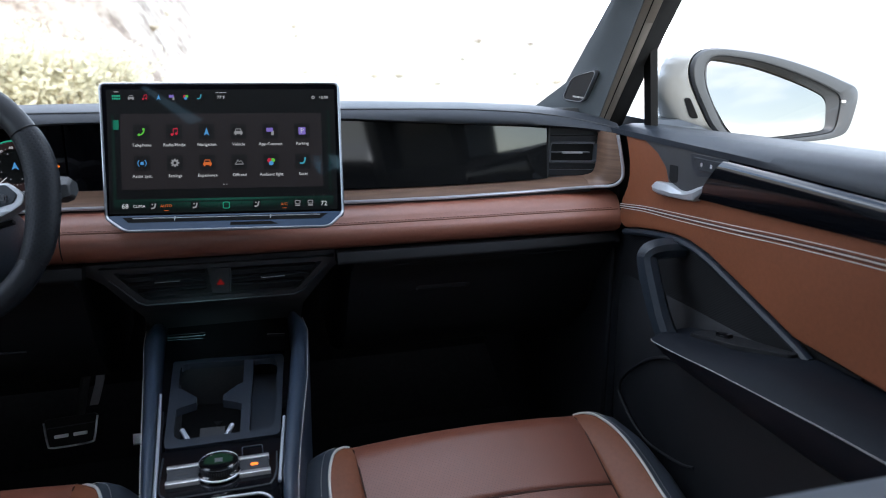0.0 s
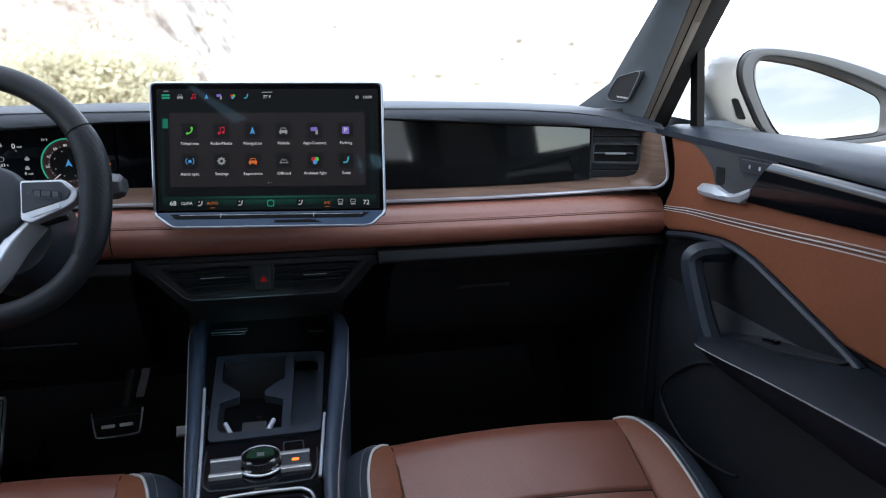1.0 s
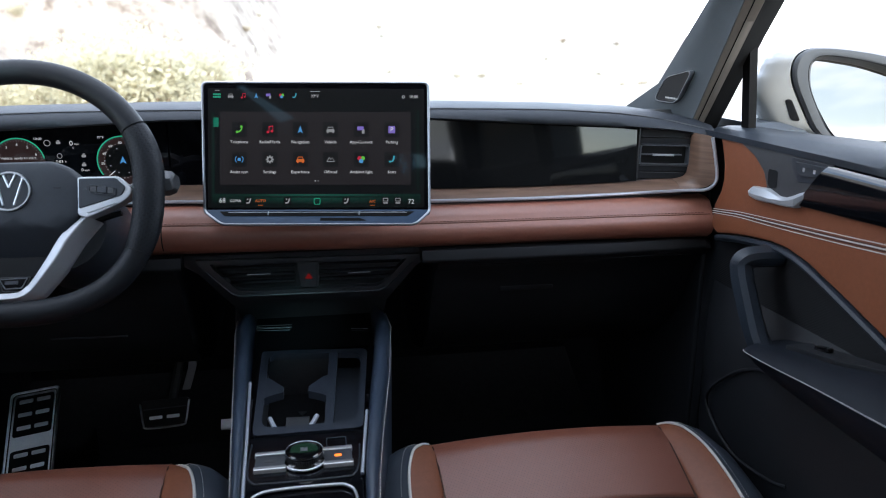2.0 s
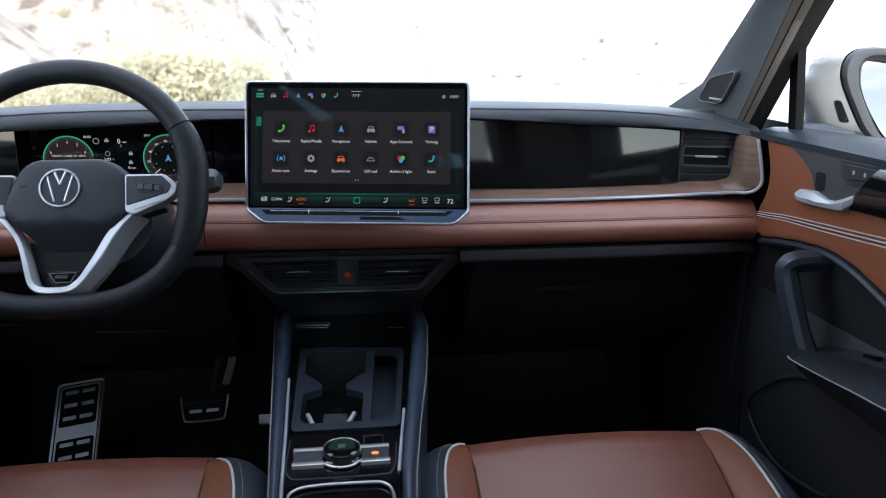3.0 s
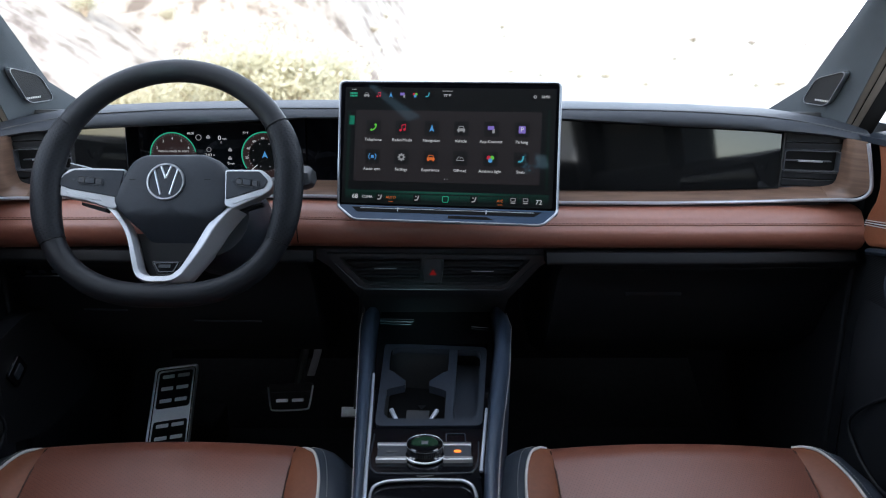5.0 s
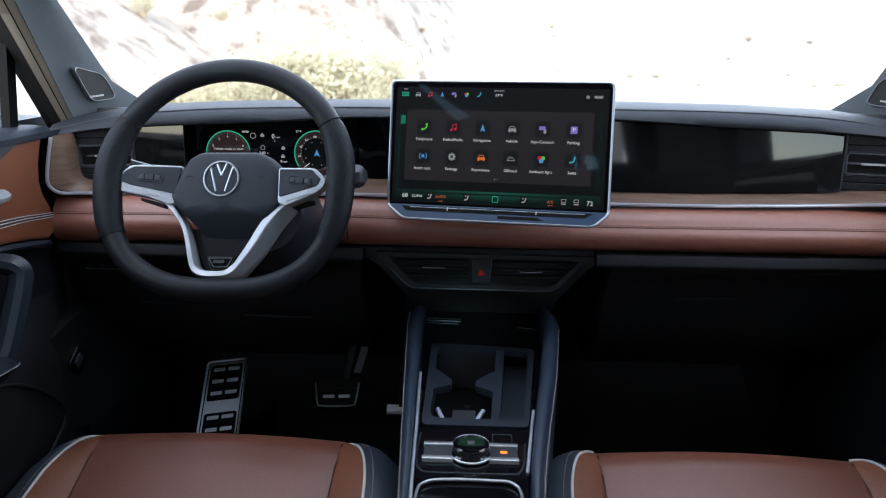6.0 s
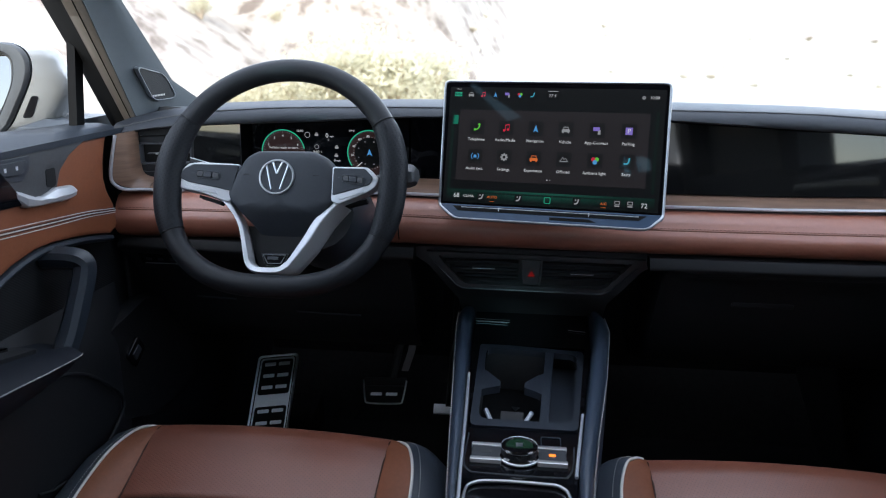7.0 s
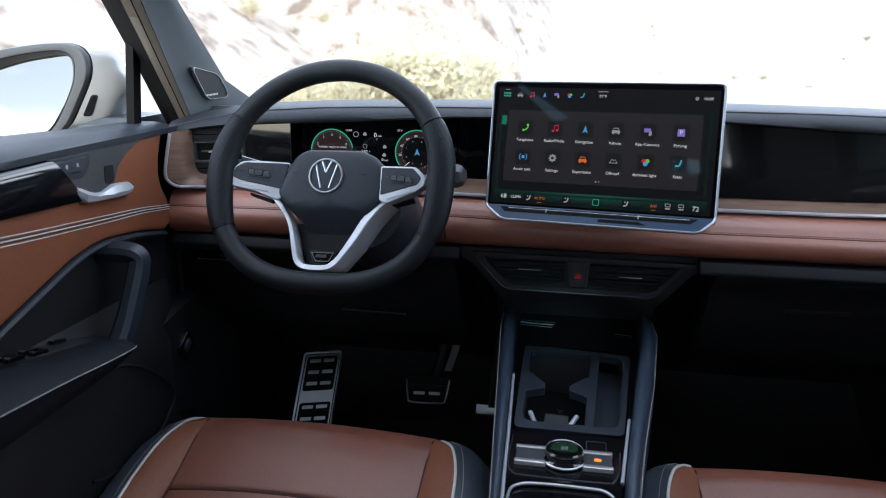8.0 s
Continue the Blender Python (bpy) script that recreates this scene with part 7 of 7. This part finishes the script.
# ---- pedals ----
def tread(ob, put, u0, v0, u1, v1, nrow):
    bm = prism(B(), rect(u0, v0, u1, v1, 0.006, 3), put, 0.0015, 0.004, 0.001)
    pad = part("rubber_tread", bm, rubber, ob)
    for r in range(nrow):
        v = v0 + (v1 - v0) * (r + 0.6) / nrow
        for k in (0, 1):
            a = u0 + (u1 - u0) * (0.1 + 0.45 * k)
            bm = prism(B(), rect(a, v - 0.004, a + (u1 - u0) * 0.36, v + 0.004, 0.002, 2), put, 0.003, 0.0058, 0.001)
            part("metal_bar", bm, pedal_steel, pad, "polished metal tread bar")


foot = thing("footrest", "brushed steel footrest with black rubber treads", "footrest", (-0.54, 0.14, 0.42))
fo, fu = Vector((-0.552, 0.25, 0.586)), Vector((1, 0.28, 0.03)).normalized()
fv = (Vector((-0.548, 0.15, 0.468)) - fo).normalized() * -1
fn = fu.cross(fv)
put_f = lambda u, v, w: fo + fu * u + fv * v + fn * w
bm = prism(B(), rect(-0.044, -0.23, 0.0435, 0.005, 0.008, 4), put_f, -0.012, 0.0012, 0.003)
plate = part("plate", bm, pedal_steel, foot, "brushed steel plate")
for g, r, m, nm in ((0.0, 0.0022, pedal_steel, "plate_rim"), (0.0042, 0.0013, rubber, "plate_groove")):
    part(nm, tube(B(), [put_f(u, v, 0.0012) for u, v in rect(-0.043 + g, -0.229 + g, 0.0425 - g, 0.004 - g, 0.008, 4)], r, 6, closed=True), m, plate)
tread(foot, put_f, -0.034, -0.085, 0.034, -0.006, 3)
tread(foot, put_f, -0.034, -0.19, 0.034, -0.112, 3)
bm = B()
box(bm, -0.60, -0.50, 0.10, 0.42, 0.335, 0.42, 0.01)
part("mount", bm, carpet, foot)

brake = thing("brake_pedal", "black brake pedal with steel rim and tread bars", "pedal", (-0.315, 0.29, 0.48))
bo, bu = Vector((-0.311, 0.262, 0.534)), Vector((1, 0, 0.04)).normalized()
bv = Vector((0.0, 0.42, 0.9)).normalized()
bn = bu.cross(bv)
put_b = lambda u, v, w: bo + bu * u + bv * v + bn * w
shape = rounded([(-0.051, 0.010), (0.050, 0.010), (0.042, -0.047), (-0.042, -0.047)], 0.010, 4)
bm = prism(B(), shape, put_b, -0.012, 0.0, 0.002)
pad = part("pad", bm, rubber, brake)
bm = tube(B(), curve([put_b(*p, 0.001) for p in ((0.0495, 0.004), (0.046, -0.022), (0.0425, -0.040), (0.037, -0.0465), (0.0, -0.048), (-0.037, -0.0465), (-0.0425, -0.040), (-0.046, -0.022), (-0.0495, 0.004))], 4), 0.0020, 6)
part("pad_rim", bm, pedal_steel, pad, "steel rim")
part("pad_ridge", tube(B(), [put_b(-0.045, -0.008, 0.001), put_b(0.045, -0.008, 0.001)], 0.0012, 6), slate, pad)
for k in (0, 1):
    bm = prism(B(), rect(-0.031 + 0.035 * k, -0.030, -0.005 + 0.035 * k, -0.023, 0.002, 2), put_b, 0.0, 0.003, 0.001)
    part("metal_bar", bm, pedal_steel, pad)
bm = tube(B(), [(-0.30, 0.29, 0.53), (-0.285, 0.36, 0.62), (-0.28, 0.42, 0.75)], 0.01, 8)
part("arm", bm, plastic, brake)

gas = thing("accelerator_pedal", "steel-faced accelerator pedal beside the console", "pedal", (-0.19, 0.33, 0.40))
bm = loft(B(), [[(x, y, z) for x in (-0.199, -0.150)] + [(x, y + 0.006, z - 0.006) for x in (-0.150, -0.199)] for y, z in ((0.245, 0.474), (0.252, 0.480), (0.258, 0.490))])
part("face", bm, steel, gas)
bm = tube(B(), [(-0.165, 0.256, 0.485), (-0.165, 0.34, 0.56), (-0.165, 0.45, 0.7)], 0.008, 8)
part("arm", bm, plastic, gas)
bar = thing("pedal_arm", "grey steel pedal lever hanging under the dashboard", "pedal lever", (-0.255, 0.27, 0.56))
bm = loft(B(), [[Vector(p) + Vector((dx, 0, 0)) for dx in (-0.004, 0.012)] + [Vector(p) + Vector((dx, 0.012, 0)) for dx in (0.012, -0.004)] for p in ((-0.270, 0.265, 0.562), (-0.257, 0.28, 0.605), (-0.248, 0.32, 0.68))])
part("lever", bm, material("dull_steel", (0.18, 0.18, 0.19), 0.5, 0.8), bar)

# small panel with a switch on the driver's kick panel
catch = thing("release_switch", "small black release switch on the driver's side panel", "switch", (-0.70, -0.1, 0.74))
pt = lambda y, z, w: Vector((-0.672 + w, y, z))
bm = prism(B(), rounded([(-0.085, 0.742), (-0.105, 0.772), (-0.142, 0.748), (-0.12, 0.718)], 0.006, 3), pt, -0.03, 0.0015, 0.001)
base = part("plate", bm, gloss, catch)
bm = prism(B(), rounded([(-0.10, 0.745), (-0.108, 0.758), (-0.128, 0.746), (-0.12, 0.732)], 0.003, 3), pt, 0.001, 0.004, 0.0015)
part("button", bm, slate, base)

# driver's light switches and seams under the dashboard
lights = thing("light_switch_panel", "small black light switch panel under the dashboard edge", "switch panel", (-0.58, -0.04, 0.90))
pl = lambda a, b, w: Vector((a, -0.064 + (0.905 - b) * 0.6 + w, b))
bm = prism(B(), rect(-0.675, 0.889, -0.595, 0.920, 0.004), pl, 0.02, -0.004, 0.002)
base = part("plate", bm, gloss, lights)
bm = tube(B(), [pl(-0.668, 0.8915, -0.0045), pl(-0.606, 0.8915, -0.0045)], 0.001, 6)
part("chrome_line", bm, chrome, base)
for k, x in enumerate((-0.658, -0.637, -0.616)):
    bm = prism(B(), rect(x - 0.005, 0.897, x + 0.005, 0.903, 0.001, 2), pl, -0.0035, -0.0045)
    part("switch_mark", bm, slate, base)
bm = prism(B(), rect(-0.626, 0.914, -0.623, 0.9165), pl, -0.0035, -0.0046)
part("lamp_dot", bm, glow_orange, base)
for x0, x1, z in ((-0.605, -0.53, 0.815), (-0.42, -0.30, 0.79)):
    bm = tube(B(), [(x0, -0.0075 - (z - 0.815) * 0.4, z), ((x0 + x1) / 2, -0.0075 - (z - 0.815) * 0.4, z - 0.001), (x1, -0.0075 - (z - 0.815) * 0.4, z - 0.002)], 0.0016, 6)
    part("knee_seam", bm, slate, dash)
